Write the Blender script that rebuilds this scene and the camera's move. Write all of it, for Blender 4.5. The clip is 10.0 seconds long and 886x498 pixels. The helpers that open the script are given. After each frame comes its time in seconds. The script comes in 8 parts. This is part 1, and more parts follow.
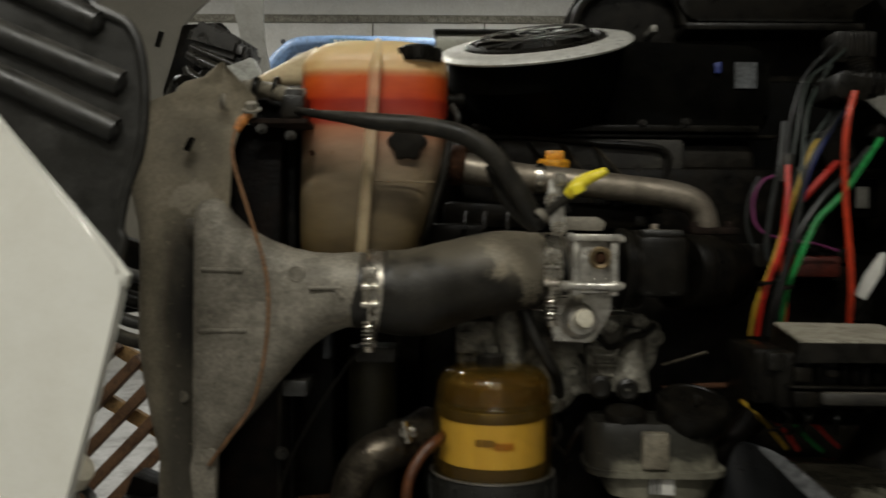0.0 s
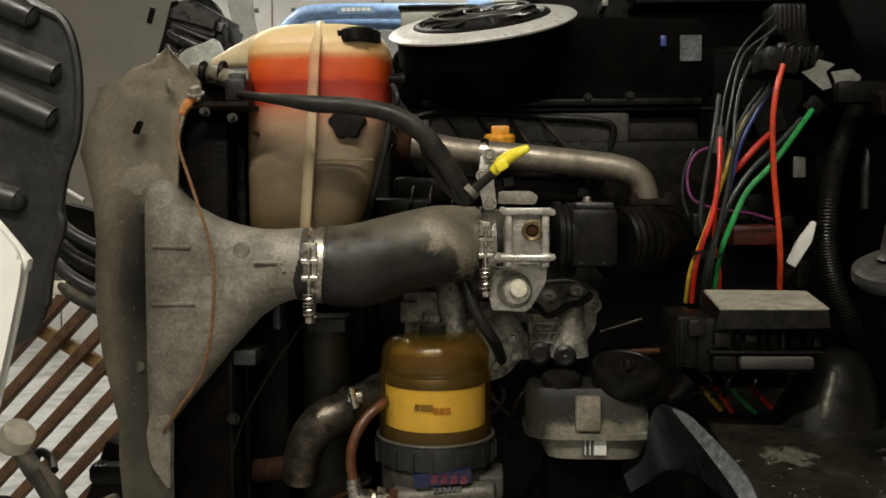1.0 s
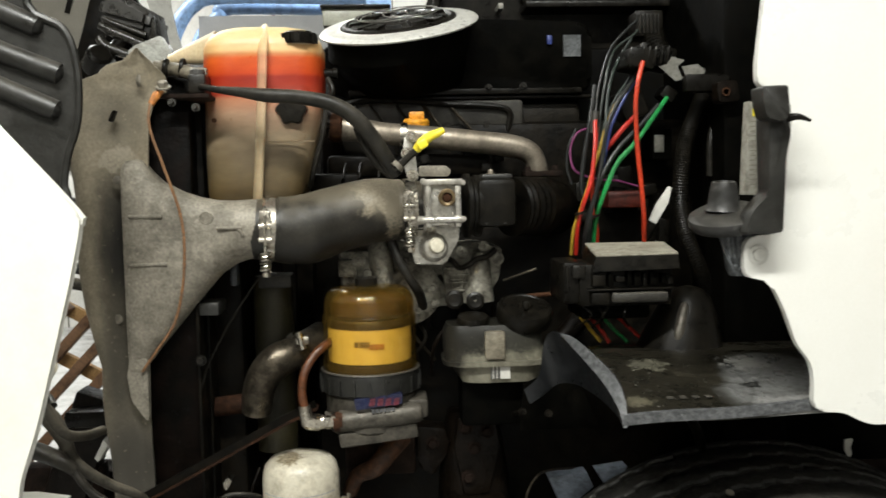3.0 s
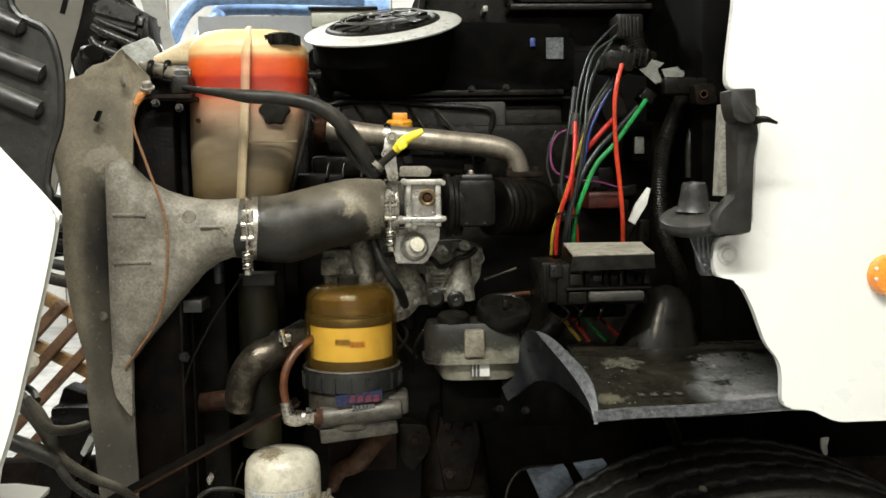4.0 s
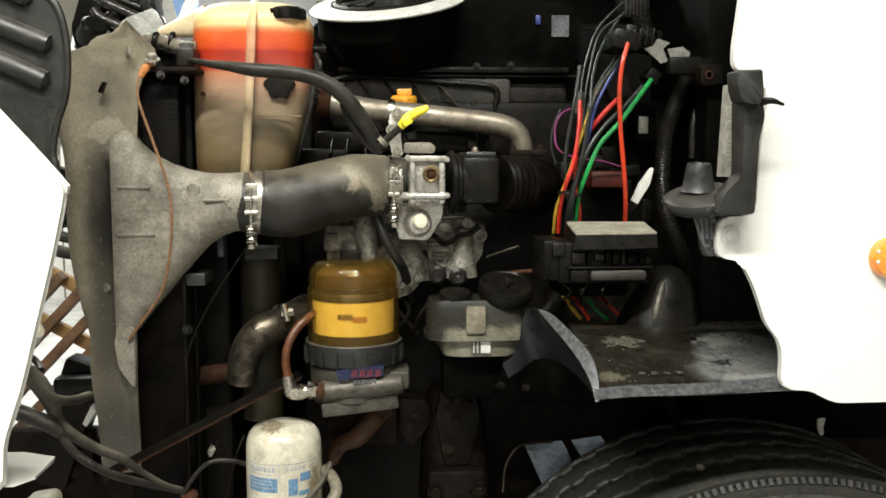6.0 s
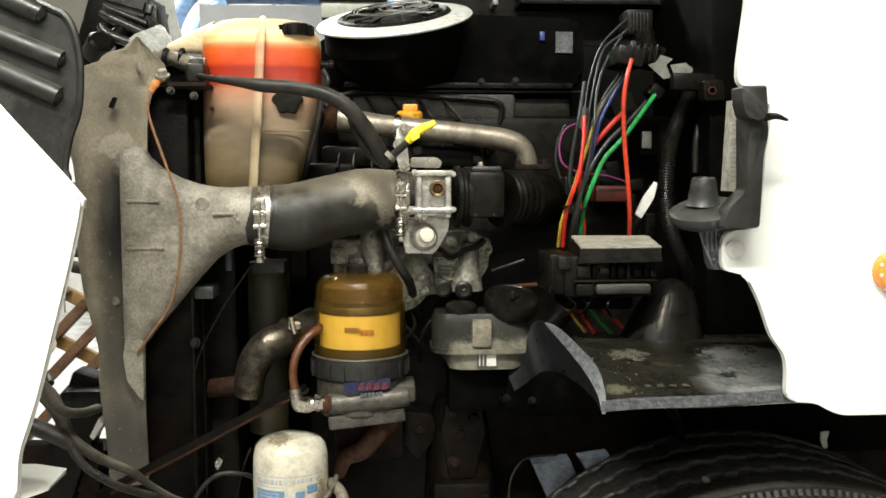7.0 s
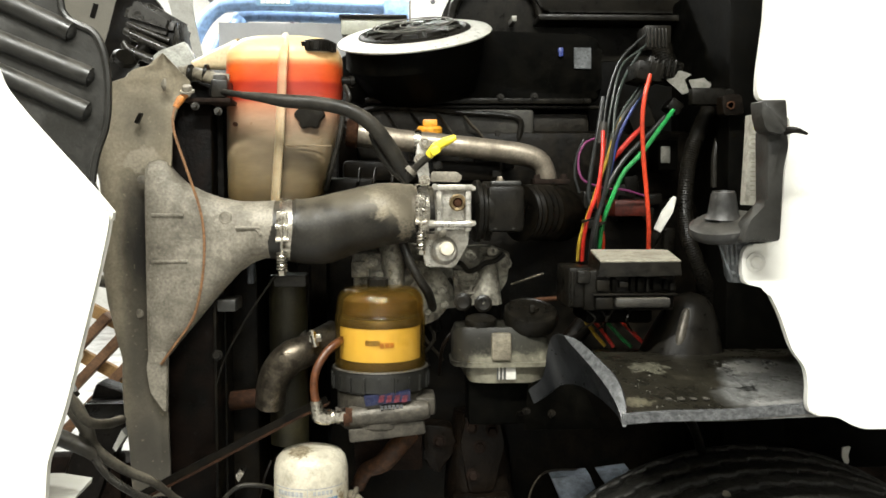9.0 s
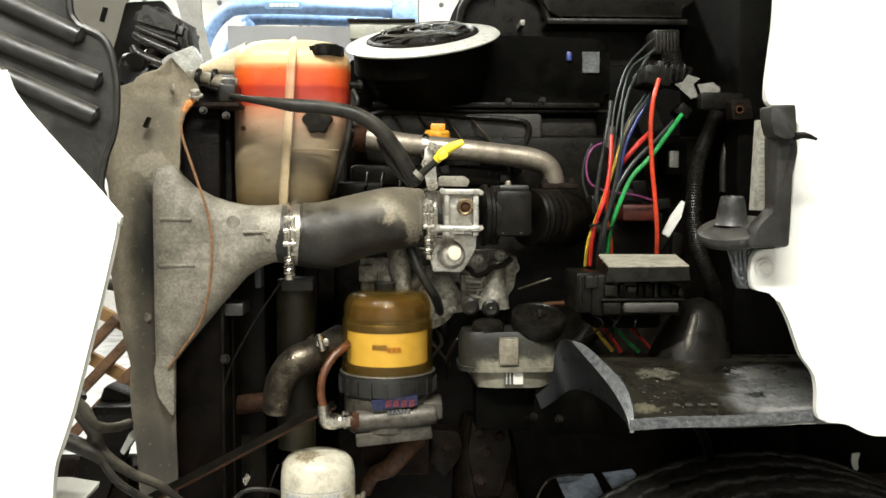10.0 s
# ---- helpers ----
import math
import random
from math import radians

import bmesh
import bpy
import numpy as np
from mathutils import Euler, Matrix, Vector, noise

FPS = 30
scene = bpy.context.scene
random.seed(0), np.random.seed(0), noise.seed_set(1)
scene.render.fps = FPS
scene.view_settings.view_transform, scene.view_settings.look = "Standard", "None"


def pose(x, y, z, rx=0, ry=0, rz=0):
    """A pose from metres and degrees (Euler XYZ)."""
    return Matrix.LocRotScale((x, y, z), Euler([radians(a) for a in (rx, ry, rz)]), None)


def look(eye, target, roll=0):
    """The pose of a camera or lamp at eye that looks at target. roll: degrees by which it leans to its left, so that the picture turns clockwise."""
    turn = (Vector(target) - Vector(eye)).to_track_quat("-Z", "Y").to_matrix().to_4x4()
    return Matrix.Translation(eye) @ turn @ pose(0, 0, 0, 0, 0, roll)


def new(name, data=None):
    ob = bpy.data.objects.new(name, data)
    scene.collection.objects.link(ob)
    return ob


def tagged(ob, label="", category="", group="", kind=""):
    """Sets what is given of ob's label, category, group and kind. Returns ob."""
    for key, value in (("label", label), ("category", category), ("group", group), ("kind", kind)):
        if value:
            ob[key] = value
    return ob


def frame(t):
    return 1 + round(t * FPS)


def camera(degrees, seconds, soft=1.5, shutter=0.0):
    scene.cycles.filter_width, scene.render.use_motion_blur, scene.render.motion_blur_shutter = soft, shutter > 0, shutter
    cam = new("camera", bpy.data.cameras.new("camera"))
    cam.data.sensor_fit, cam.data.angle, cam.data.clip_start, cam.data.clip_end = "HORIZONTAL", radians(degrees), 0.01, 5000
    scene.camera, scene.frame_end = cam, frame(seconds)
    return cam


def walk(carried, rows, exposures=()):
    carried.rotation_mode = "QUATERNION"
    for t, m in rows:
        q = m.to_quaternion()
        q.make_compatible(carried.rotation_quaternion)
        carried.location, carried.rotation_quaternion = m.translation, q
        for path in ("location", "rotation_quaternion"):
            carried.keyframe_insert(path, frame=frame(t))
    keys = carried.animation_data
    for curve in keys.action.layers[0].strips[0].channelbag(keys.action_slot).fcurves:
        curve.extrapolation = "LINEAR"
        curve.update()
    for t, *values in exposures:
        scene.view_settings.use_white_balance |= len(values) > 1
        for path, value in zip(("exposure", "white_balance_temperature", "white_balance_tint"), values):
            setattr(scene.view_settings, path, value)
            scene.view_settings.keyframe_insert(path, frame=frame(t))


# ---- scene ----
cam = camera(53.0, 10.0, soft=1.6, shutter=0.7)
PATH = [
    (0, (0.124, 0.043, 1.468), (0.083, 2.042, 1.456), 0.6),
    (0.2, (0.170, 0.011, 1.477), (0.137, 2.010, 1.452), 0.5),
    (0.5, (0.224, -0.003, 1.48), (0.148, 1.996, 1.456), -0.2),
    (0.8, (0.243, -0.004, 1.479), (0.143, 1.992, 1.415), -0.1),
    (1, (0.238, -0.006, 1.481), (0.145, 1.99, 1.391), -0.2),
    (1.5, (0.236, -0.02, 1.48), (0.159, 1.976, 1.4), -0.6),
    (1.8, (0.243, -0.065, 1.486), (0.190, 1.933, 1.402), 0.0),
    (2, (0.224, -0.102, 1.479), (0.181, 1.897, 1.414), 0.1),
    (2.2, (0.200, -0.156, 1.476), (0.159, 1.844, 1.438), 1.0),
    (2.5, (0.19, -0.228, 1.47), (0.205, 1.772, 1.457), -0.2),
    (2.8, (0.191, -0.262, 1.458), (0.298, 1.732, 1.361), -1.5),
    (3, (0.197, -0.271, 1.464), (0.329, 1.72, 1.332), -1.2),
    (3.2, (0.213, -0.281, 1.474), (0.347, 1.71, 1.335), -1.0),
    (4.3, (0.231, -0.296, 1.455), (0.357, 1.696, 1.327), -0.9),
    (4.5, (0.229, -0.296, 1.452), (0.351, 1.693, 1.285), -0.5),
    (5, (0.223, -0.298, 1.461), (0.351, 1.688, 1.254), -0.1),
    (5.5, (0.225, -0.298, 1.46), (0.354, 1.688, 1.267), -0.1),
    (5.7, (0.223, -0.297, 1.462), (0.358, 1.689, 1.271), -0.1),
    (6.8, (0.216, -0.31, 1.459), (0.348, 1.681, 1.312), -0.2),
    (7, (0.207, -0.311, 1.461), (0.345, 1.679, 1.313), -0.1),
    (7.5, (0.206, -0.321, 1.458), (0.336, 1.67, 1.322), 0.3),
    (8, (0.207, -0.316, 1.457), (0.329, 1.676, 1.328), 0.1),
    (8.5, (0.205, -0.315, 1.46), (0.318, 1.677, 1.333), -0.0),
    (9, (0.199, -0.322, 1.457), (0.302, 1.672, 1.346), -0.1),
    (9.5, (0.198, -0.323, 1.459), (0.289, 1.672, 1.353), 0.1),
    (10, (0.2, -0.32, 1.46), (0.285, 1.675, 1.355), 0.0),
]

EXPOSURES = [(0.0, -1.47, 6250, 8.5), (0.5, -1.02, 6350, 9), (1.5, -0.65, 6450, 9.5), (2.0, -0.4, 6300, 9.5), (2.5, -0.18, 6150, 8.5), (3.0, -0.03, 6020, 8), (5.0, 0.18, 6100, 7.5), (7.0, 0.42, 6100, 7.5), (8.0, 0.47, 6100, 7.5), (8.5, 0.56, 6100, 7.5), (9.0, 0.54, 6100, 7.5), (10.0, 0.5, 6100, 7.5)]
walk(cam, [(t, look(eye, target, roll)) for t, eye, target, roll in PATH], EXPOSURES)

# ---------------------------------------------------------------- world and lamps
world = bpy.data.worlds.new("workshop_world")
scene.world = world
world.use_nodes = True
world.node_tree.nodes["Background"].inputs[0].default_value = (0.55, 0.58, 0.62, 1)
world.node_tree.nodes["Background"].inputs[1].default_value = 0.015


def tube_lamp(x, y, z, length, width, watts, kelvin_rgb=(1.0, 0.95, 0.84)):
    data = bpy.data.lights.new("tube_lamp", "AREA")
    data.shape, data.size, data.size_y, data.energy, data.color = "RECTANGLE", length, width, watts, kelvin_rgb
    ob = new("tube_lamp", data)
    ob.matrix_world = pose(x, y, z)
    return ob


# rows of ceiling tubes: (x, y, z, length, watts)
CEILING_LAMPS = [(-0.35, -0.7, 3.6, 2.4, 192), (0.5, -3.0, 3.6, 2.4, 45), (-2.2, 4.2, 4.4, 2.4, 180), (-3.2, 7.6, 4.4, 2.4, 190), (0.8, 7.6, 4.4, 2.4, 230)]
for lx, ly, lz, ll, lw in CEILING_LAMPS:
    tube_lamp(lx, ly, lz, ll, 0.16, lw)

# ---------------------------------------------------------------- modelling helpers
ORIGIN = {}


def thing(name, at, label, category, group="", kind=""):
    """An empty at the thing's base, which parents its parts."""
    ob = new(name)
    ob.empty_display_size = 0.02
    ob.location = at
    ORIGIN[ob] = Vector(at)
    return tagged(ob, label, category, group, kind)


def finish(bm, name, material, sharp=35):
    bmesh.ops.recalc_face_normals(bm, faces=bm.faces)
    for f in bm.faces:
        f.smooth = True
    mesh = bpy.data.meshes.new(name)
    bm.to_mesh(mesh)
    bm.free()
    mesh.set_sharp_from_angle(angle=radians(sharp))
    mesh.materials.append(material)
    return mesh


def part(name, bm, material, parent, label="", sharp=35):
    """One mesh, given in world metres, under a thing or a part."""
    at = ORIGIN[parent]
    bmesh.ops.translate(bm, vec=-at, verts=bm.verts)
    ob = new(name, finish(bm, name, material, sharp))
    ob.parent = parent
    ORIGIN[ob] = at
    return tagged(ob, label)


def solo(name, bm, material, label, category, group="", kind="", sharp=35):
    """A thing that is one mesh, with its origin at the middle of its base."""
    lo = Vector([min(v.co[i] for v in bm.verts) for i in range(3)])
    hi = Vector([max(v.co[i] for v in bm.verts) for i in range(3)])
    at = Vector(((lo.x + hi.x) / 2, (lo.y + hi.y) / 2, lo.z))
    bmesh.ops.translate(bm, vec=-at, verts=bm.verts)
    ob = new(name, finish(bm, name, material, sharp))
    ob.location = at
    ORIGIN[ob] = at
    return tagged(ob, label, category, group, kind)


def frame_to(axis):
    """A turn that brings z onto the axis."""
    return Vector((0, 0, 1)).rotation_difference(Vector(axis).normalized()).to_matrix().to_4x4()


def box(bm, x0, x1, y0, y1, z0, z1, bevel=0.0, turn=None, segs=2):
    m = Matrix.Translation(((x0 + x1) / 2, (y0 + y1) / 2, (z0 + z1) / 2))
    if turn:
        m = m @ Euler([radians(a) for a in turn]).to_matrix().to_4x4()
    m = m @ Matrix.Diagonal((abs(x1 - x0), abs(y1 - y0), abs(z1 - z0), 1))
    verts = bmesh.ops.create_cube(bm, size=1.0, matrix=m)["verts"]
    if bevel:
        edges = list({e for v in verts for e in v.link_edges})
        bmesh.ops.bevel(bm, geom=edges, offset=bevel, segments=segs, affect="EDGES", profile=0.5)
    return bm


def lathe(bm, profile, at, axis=(0, 0, 1), seg=32):
    """Turns (radius, height) rows round an axis through at."""
    m = Matrix.Translation(at) @ frame_to(axis)
    rings = []
    for r, h in profile:
        if r < 1e-6:
            rings.append([bm.verts.new(m @ Vector((0, 0, h)))])
        else:
            rings.append([bm.verts.new(m @ Vector((r * math.cos(a), r * math.sin(a), h)))
                          for a in (2 * math.pi * k / seg for k in range(seg))])
    for a, b in zip(rings, rings[1:]):
        if len(a) == 1 and len(b) == 1:
            continue
        for k in range(seg):
            j = (k + 1) % seg
            if len(a) == 1:
                bm.faces.new((a[0], b[k], b[j]))
            elif len(b) == 1:
                bm.faces.new((a[k], b[0], a[j]))
            else:
                bm.faces.new((a[k], b[k], b[j], a[j]))
    for ring, flip in ((rings[0], False), (rings[-1], True)):
        if len(ring) > 1:
            bm.faces.new(ring if flip else ring[::-1])
    return bm


def spline(points, steps=6):
    """A smooth line through the points."""
    pts = [Vector(p) for p in points]
    if len(pts) < 3 or steps < 2:
        return pts
    ext = [2 * pts[0] - pts[1], *pts, 2 * pts[-1] - pts[-2]]
    out = []
    for a, b, c, d in zip(ext, ext[1:], ext[2:], ext[3:]):
        for k in range(steps):
            t = k / steps
            out.append(0.5 * (2 * b + (c - a) * t + (2 * a - 5 * b + 4 * c - d) * t * t + (3 * b - a - 3 * c + d) * t ** 3))
    return out + [pts[-1]]


def tube(bm, points, radius, seg=12, steps=6, ribs=0.0, flat=1.0):
    """A pipe along a smooth line; radius: one, or one for each point. ribs: depth of corrugation, ring by ring."""
    pts = spline(points, steps)
    radii = [radius] * len(pts)
    if isinstance(radius, (list, tuple)):
        radii = [float(v) for v in np.interp(np.linspace(0, len(points) - 1, len(pts)), range(len(points)), radius)]
    tangents = [(pts[min(i + 1, len(pts) - 1)] - pts[max(i - 1, 0)]).normalized() for i in range(len(pts))]
    side = tangents[0].orthogonal().normalized()
    rings = []
    for i, (p, t, r) in enumerate(zip(pts, tangents, radii)):
        if i:
            side = (tangents[i - 1].rotation_difference(t) @ side).normalized()
        up = t.cross(side)
        r -= ribs * (i % 2)
        rings.append([bm.verts.new(p + r * (math.cos(a) * side * flat + math.sin(a) * up)) for a in (2 * math.pi * k / seg for k in range(seg))])
    for a, b in zip(rings, rings[1:]):
        for k in range(seg):
            j = (k + 1) % seg
            bm.faces.new((a[k], a[j], b[j], b[k]))
    bm.faces.new(rings[0][::-1])
    bm.faces.new(rings[-1])
    return bm


def rounded(outline, r, n=4):
    """The outline with each corner rounded by about r."""
    pts, out = [Vector(p) for p in outline], []
    for i, p in enumerate(pts):
        a, b = pts[i - 1], pts[(i + 1) % len(pts)]
        ra = min(r, (a - p).length * 0.45)
        rb = min(r, (b - p).length * 0.45)
        s, e = p + (a - p).normalized() * ra, p + (b - p).normalized() * rb
        for k in range(n + 1):
            t = k / n
            out.append((1 - t) ** 2 * s + 2 * t * (1 - t) * p + t * t * e)
    return out


def prism(bm, outline, y0, y1, bevel=0.0):
    """An outline in x and z, extruded from y0 (front) to y1 (back)."""
    front = [bm.verts.new((p[0], y0, p[1])) for p in outline]
    back = [bm.verts.new((p[0], y1, p[1])) for p in outline]
    n = len(front)
    faces = [bm.faces.new(front), bm.faces.new(back[::-1])]
    for i in range(n):
        j = (i + 1) % n
        bm.faces.new((front[i], back[i], back[j], front[j]))
    if bevel:
        edges = list(faces[0].edges)
        bmesh.ops.bevel(bm, geom=edges, offset=bevel, segments=2, affect="EDGES", profile=0.5)
    return bm


def loft(bm, sections):
    """Skins rings of the same number of points."""
    rings = [[bm.verts.new(p) for p in s] for s in sections]
    n = len(rings[0])
    for a, b in zip(rings, rings[1:]):
        for k in range(n):
            j = (k + 1) % n
            bm.faces.new((a[k], a[j], b[j], b[k]))
    bm.faces.new(rings[0][::-1])
    bm.faces.new(rings[-1])
    return bm


def squircle(centre, u, v, ru, rv, power=2.0, n=32):
    """A ring between ellipse (2) and rectangle (large) in the plane of u and v."""
    out = []
    for k in range(n):
        a = 2 * math.pi * k / n
        c, s = math.cos(a), math.sin(a)
        out.append(Vector(centre) + Vector(u) * (ru * math.copysign(abs(c) ** (2 / power), c)) + Vector(v) * (rv * math.copysign(abs(s) ** (2 / power), s)))
    return out


def sheet(bm, rows, depth, thick, nu=16):
    """A bent sheet: rows of (z, x_left, x_right); depth(u, z) gives its y, u from 0 to 1."""
    grids = []
    for back in (0, 1):
        grids.append([[bm.verts.new((xl + (xr - xl) * k / nu, depth(k / nu, z) + back * thick, z)) for k in range(nu + 1)] for z, xl, xr in rows])
    f, b = grids
    for i in range(len(rows) - 1):
        for k in range(nu):
            bm.faces.new((f[i][k], f[i][k + 1], f[i + 1][k + 1], f[i + 1][k]))
            bm.faces.new((b[i][k], b[i + 1][k], b[i + 1][k + 1], b[i][k + 1]))
        for k in (0, nu):
            bm.faces.new((f[i][k], f[i + 1][k], b[i + 1][k], b[i][k]))
    for i in (0, len(rows) - 1):
        for k in range(nu):
            bm.faces.new((f[i][k], b[i][k], b[i][k + 1], f[i][k + 1]))
    return bm


def hexbolt(bm, at, axis=(0, -1, 0), r=0.007, h=0.006, washer=True):
    """A hexagonal head on a washer, standing on at and rising along the axis."""
    if washer:
        lathe(bm, [(r * 1.45, -0.001), (r * 1.45, 0.0015)], at, axis, 16)
    lathe(bm, [(r, 0.0015), (r, h), (r * 0.86, h + 0.0012)], at, axis, 6)
    return bm


def coil(bm, at, axis, radius, wire, turns, length, seg=6):
    m = Matrix.Translation(at) @ frame_to(axis)
    pts = [m @ Vector((radius * math.cos(a), radius * math.sin(a), length * a / (2 * math.pi * turns))) for a in np.linspace(0, 2 * math.pi * turns, int(turns * 12) + 1)]
    return tube(bm, pts, wire, seg, 1)


def B():
    return bmesh.new()


# ---------------------------------------------------------------- materials
def rgba(c):
    return (c[0], c[1], c[2], 1.0)


def surface(name, colour, other=None, rough=0.6, metal=0.0, blotch=14.0, grain=220.0, amount=0.6, bump=0.25, lift=0.002, coat=0.0, dust=0.0, dust_colour=(0.30, 0.27, 0.22), sheen=0.5, stretch=(1, 1, 1), specks=0.0, grime=0.5, spots=(), gritty=0.34, smears=()):
    """Two colours in blotches, a fine grain, relief, and dust that has settled on what faces up."""
    m = bpy.data.materials.new(name)
    m.use_nodes = True
    nt = m.node_tree
    n, link = nt.nodes, nt.links.new
    bsdf = n["Principled BSDF"]
    other = other or [c * 0.55 for c in colour]
    tc, mapping = n.new("ShaderNodeTexCoord"), n.new("ShaderNodeMapping")
    mapping.inputs["Scale"].default_value = stretch
    link(tc.outputs["Object"], mapping.inputs["Vector"])
    big, fine = n.new("ShaderNodeTexNoise"), n.new("ShaderNodeTexNoise")
    big.inputs["Scale"].default_value, big.inputs["Detail"].default_value, big.inputs["Roughness"].default_value = blotch, 6, 0.65
    fine.inputs["Scale"].default_value, fine.inputs["Detail"].default_value = grain, 6
    for t in (big, fine):
        link(mapping.outputs["Vector"], t.inputs["Vector"])
    ramp = n.new("ShaderNodeMapRange")
    ramp.inputs["From Min"].default_value, ramp.inputs["From Max"].default_value = 0.42, 0.68
    link(big.outputs["Fac"], ramp.inputs["Value"])
    fac = n.new("ShaderNodeMath")
    fac.operation = "MULTIPLY"
    fac.inputs[1].default_value = amount
    link(ramp.outputs["Result"], fac.inputs[0])
    mix = n.new("ShaderNodeMix")
    mix.data_type = "RGBA"
    mix.inputs[6].default_value, mix.inputs[7].default_value = rgba(colour), rgba(other)
    link(fac.outputs[0], mix.inputs[0])
    speck = n.new("ShaderNodeMix")
    speck.data_type, speck.blend_type = "RGBA", "OVERLAY"
    speck.inputs[0].default_value = gritty
    link(mix.outputs[2], speck.inputs[6])
    sharp = n.new("ShaderNodeMapRange")
    sharp.inputs["From Min"].default_value, sharp.inputs["From Max"].default_value = 0.25, 0.75
    link(fine.outputs["Fac"], sharp.inputs["Value"])
    link(sharp.outputs["Result"], speck.inputs[7])
    out = speck.outputs[2]
    if grime:
        # dirt in small uneven stains
        dirt, dr, dg = n.new("ShaderNodeTexNoise"), n.new("ShaderNodeMapRange"), n.new("ShaderNodeMix")
        dirt.inputs["Scale"].default_value, dirt.inputs["Detail"].default_value, dirt.inputs["Roughness"].default_value = blotch * 2.7, 9, 0.68
        link(mapping.outputs["Vector"], dirt.inputs["Vector"])
        dr.inputs["From Min"].default_value, dr.inputs["From Max"].default_value, dr.inputs["To Max"].default_value = 0.47, 0.62, grime
        link(dirt.outputs["Fac"], dr.inputs["Value"])
        dg.data_type = "RGBA"
        dg.inputs[7].default_value = (other[0] * 0.32, other[1] * 0.30, other[2] * 0.26, 1.0)
        link(dr.outputs["Result"], dg.inputs[0])
        link(out, dg.inputs[6])
        out = dg.outputs[2]
    for centre, radii, smear_colour, depth in smears:
        # a broad soft patch, stain or painted shade, that fades out, with streaks running down
        off, warp, shrink, ln, fade, sg = [n.new("ShaderNode" + k) for k in ("VectorMath", "VectorMath", "VectorMath", "VectorMath", "MapRange", "Mix")]
        off.operation, warp.operation, shrink.operation, ln.operation = "SUBTRACT", "MULTIPLY_ADD", "MULTIPLY", "LENGTH"
        off.inputs[1].default_value = [c + 0.45 * min(radii) for c in centre]
        streak, squash = n.new("ShaderNodeTexNoise"), n.new("ShaderNodeMapping")
        squash.inputs["Scale"].default_value = (1.0, 1.0, 0.35)
        streak.inputs["Scale"].default_value, streak.inputs["Detail"].default_value = 0.9 / min(radii), 7
        link(tc.outputs["Object"], squash.inputs["Vector"])
        link(squash.outputs["Vector"], streak.inputs["Vector"])
        link(tc.outputs["Object"], off.inputs[0])
        warp.inputs[1].default_value = [min(radii) * 0.9] * 3
        link(streak.outputs["Color"], warp.inputs[0])
        link(off.outputs[0], warp.inputs[2])
        shrink.inputs[1].default_value = [1.0 / r for r in radii]
        link(warp.outputs[0], shrink.inputs[0])
        link(shrink.outputs[0], ln.inputs[0])
        fade.interpolation_type = "SMOOTHSTEP"
        fade.inputs["From Min"].default_value, fade.inputs["From Max"].default_value = 1.25, 0.25
        fade.inputs["To Min"].default_value, fade.inputs["To Max"].default_value = 0.0, depth
        link(ln.outputs["Value"], fade.inputs["Value"])
        sg.data_type = "RGBA"
        sg.inputs[7].default_value = rgba(smear_colour)
        link(fade.outputs["Result"], sg.inputs[0])
        link(out, sg.inputs[6])
        out = sg.outputs[2]
    wear = n.new("ShaderNodeMapRange")
    wear.inputs["From Min"].default_value, wear.inputs["From Max"].default_value, wear.inputs["To Min"].default_value = 0.36, 0.60, 0.5
    link(fine.outputs["Fac"], wear.inputs["Value"])
    for centre, radii, spot_colour, ragged in spots:
        # one patch of dirt or wear of its own shape
        off, shrink, ln, rag, sm, sg = [n.new("ShaderNode" + k) for k in ("VectorMath", "VectorMath", "VectorMath", "Math", "MapRange", "Mix")]
        off.operation, shrink.operation, ln.operation, rag.operation = "SUBTRACT", "MULTIPLY", "LENGTH", "MULTIPLY_ADD"
        off.inputs[1].default_value = centre
        shrink.inputs[1].default_value = [1.0 / r for r in radii]
        link(tc.outputs["Object"], off.inputs[0])
        link(off.outputs[0], shrink.inputs[0])
        link(shrink.outputs[0], ln.inputs[0])
        rough_edge = n.new("ShaderNodeTexNoise")
        rough_edge.inputs["Scale"].default_value, rough_edge.inputs["Detail"].default_value, rough_edge.inputs["Roughness"].default_value = 1.3 / min(radii), 8, 0.56
        link(tc.outputs["Object"], rough_edge.inputs["Vector"])
        rag.inputs[1].default_value = ragged
        link(rough_edge.outputs["Fac"], rag.inputs[0])
        link(ln.outputs["Value"], rag.inputs[2])
        sm.inputs["From Min"].default_value, sm.inputs["From Max"].default_value = 1.15 + ragged * 0.5, 0.85 + ragged * 0.5
        link(rag.outputs[0], sm.inputs["Value"])
        sg.data_type = "RGBA"
        sg.inputs[7].default_value = rgba(spot_colour)
        thin = n.new("ShaderNodeMath")
        thin.operation = "MULTIPLY"
        link(sm.outputs["Result"], thin.inputs[0])
        link(wear.outputs["Result"], thin.inputs[1])
        link(thin.outputs[0], sg.inputs[0])
        link(out, sg.inputs[6])
        out = sg.outputs[2]
    if specks:
        # small pale specks of dust and grit, on grimy parts painted as wet glints
        grit, gr, gm = n.new("ShaderNodeTexNoise"), n.new("ShaderNodeMapRange"), n.new("ShaderNodeMix")
        grit.inputs["Scale"].default_value, grit.inputs["Detail"].default_value = grain * 0.55, 4
        link(mapping.outputs["Vector"], grit.inputs["Vector"])
        gr.inputs["From Min"].default_value, gr.inputs["From Max"].default_value, gr.inputs["To Max"].default_value = 0.66, 0.74, specks
        link(grit.outputs["Fac"], gr.inputs["Value"])
        gm.data_type = "RGBA"
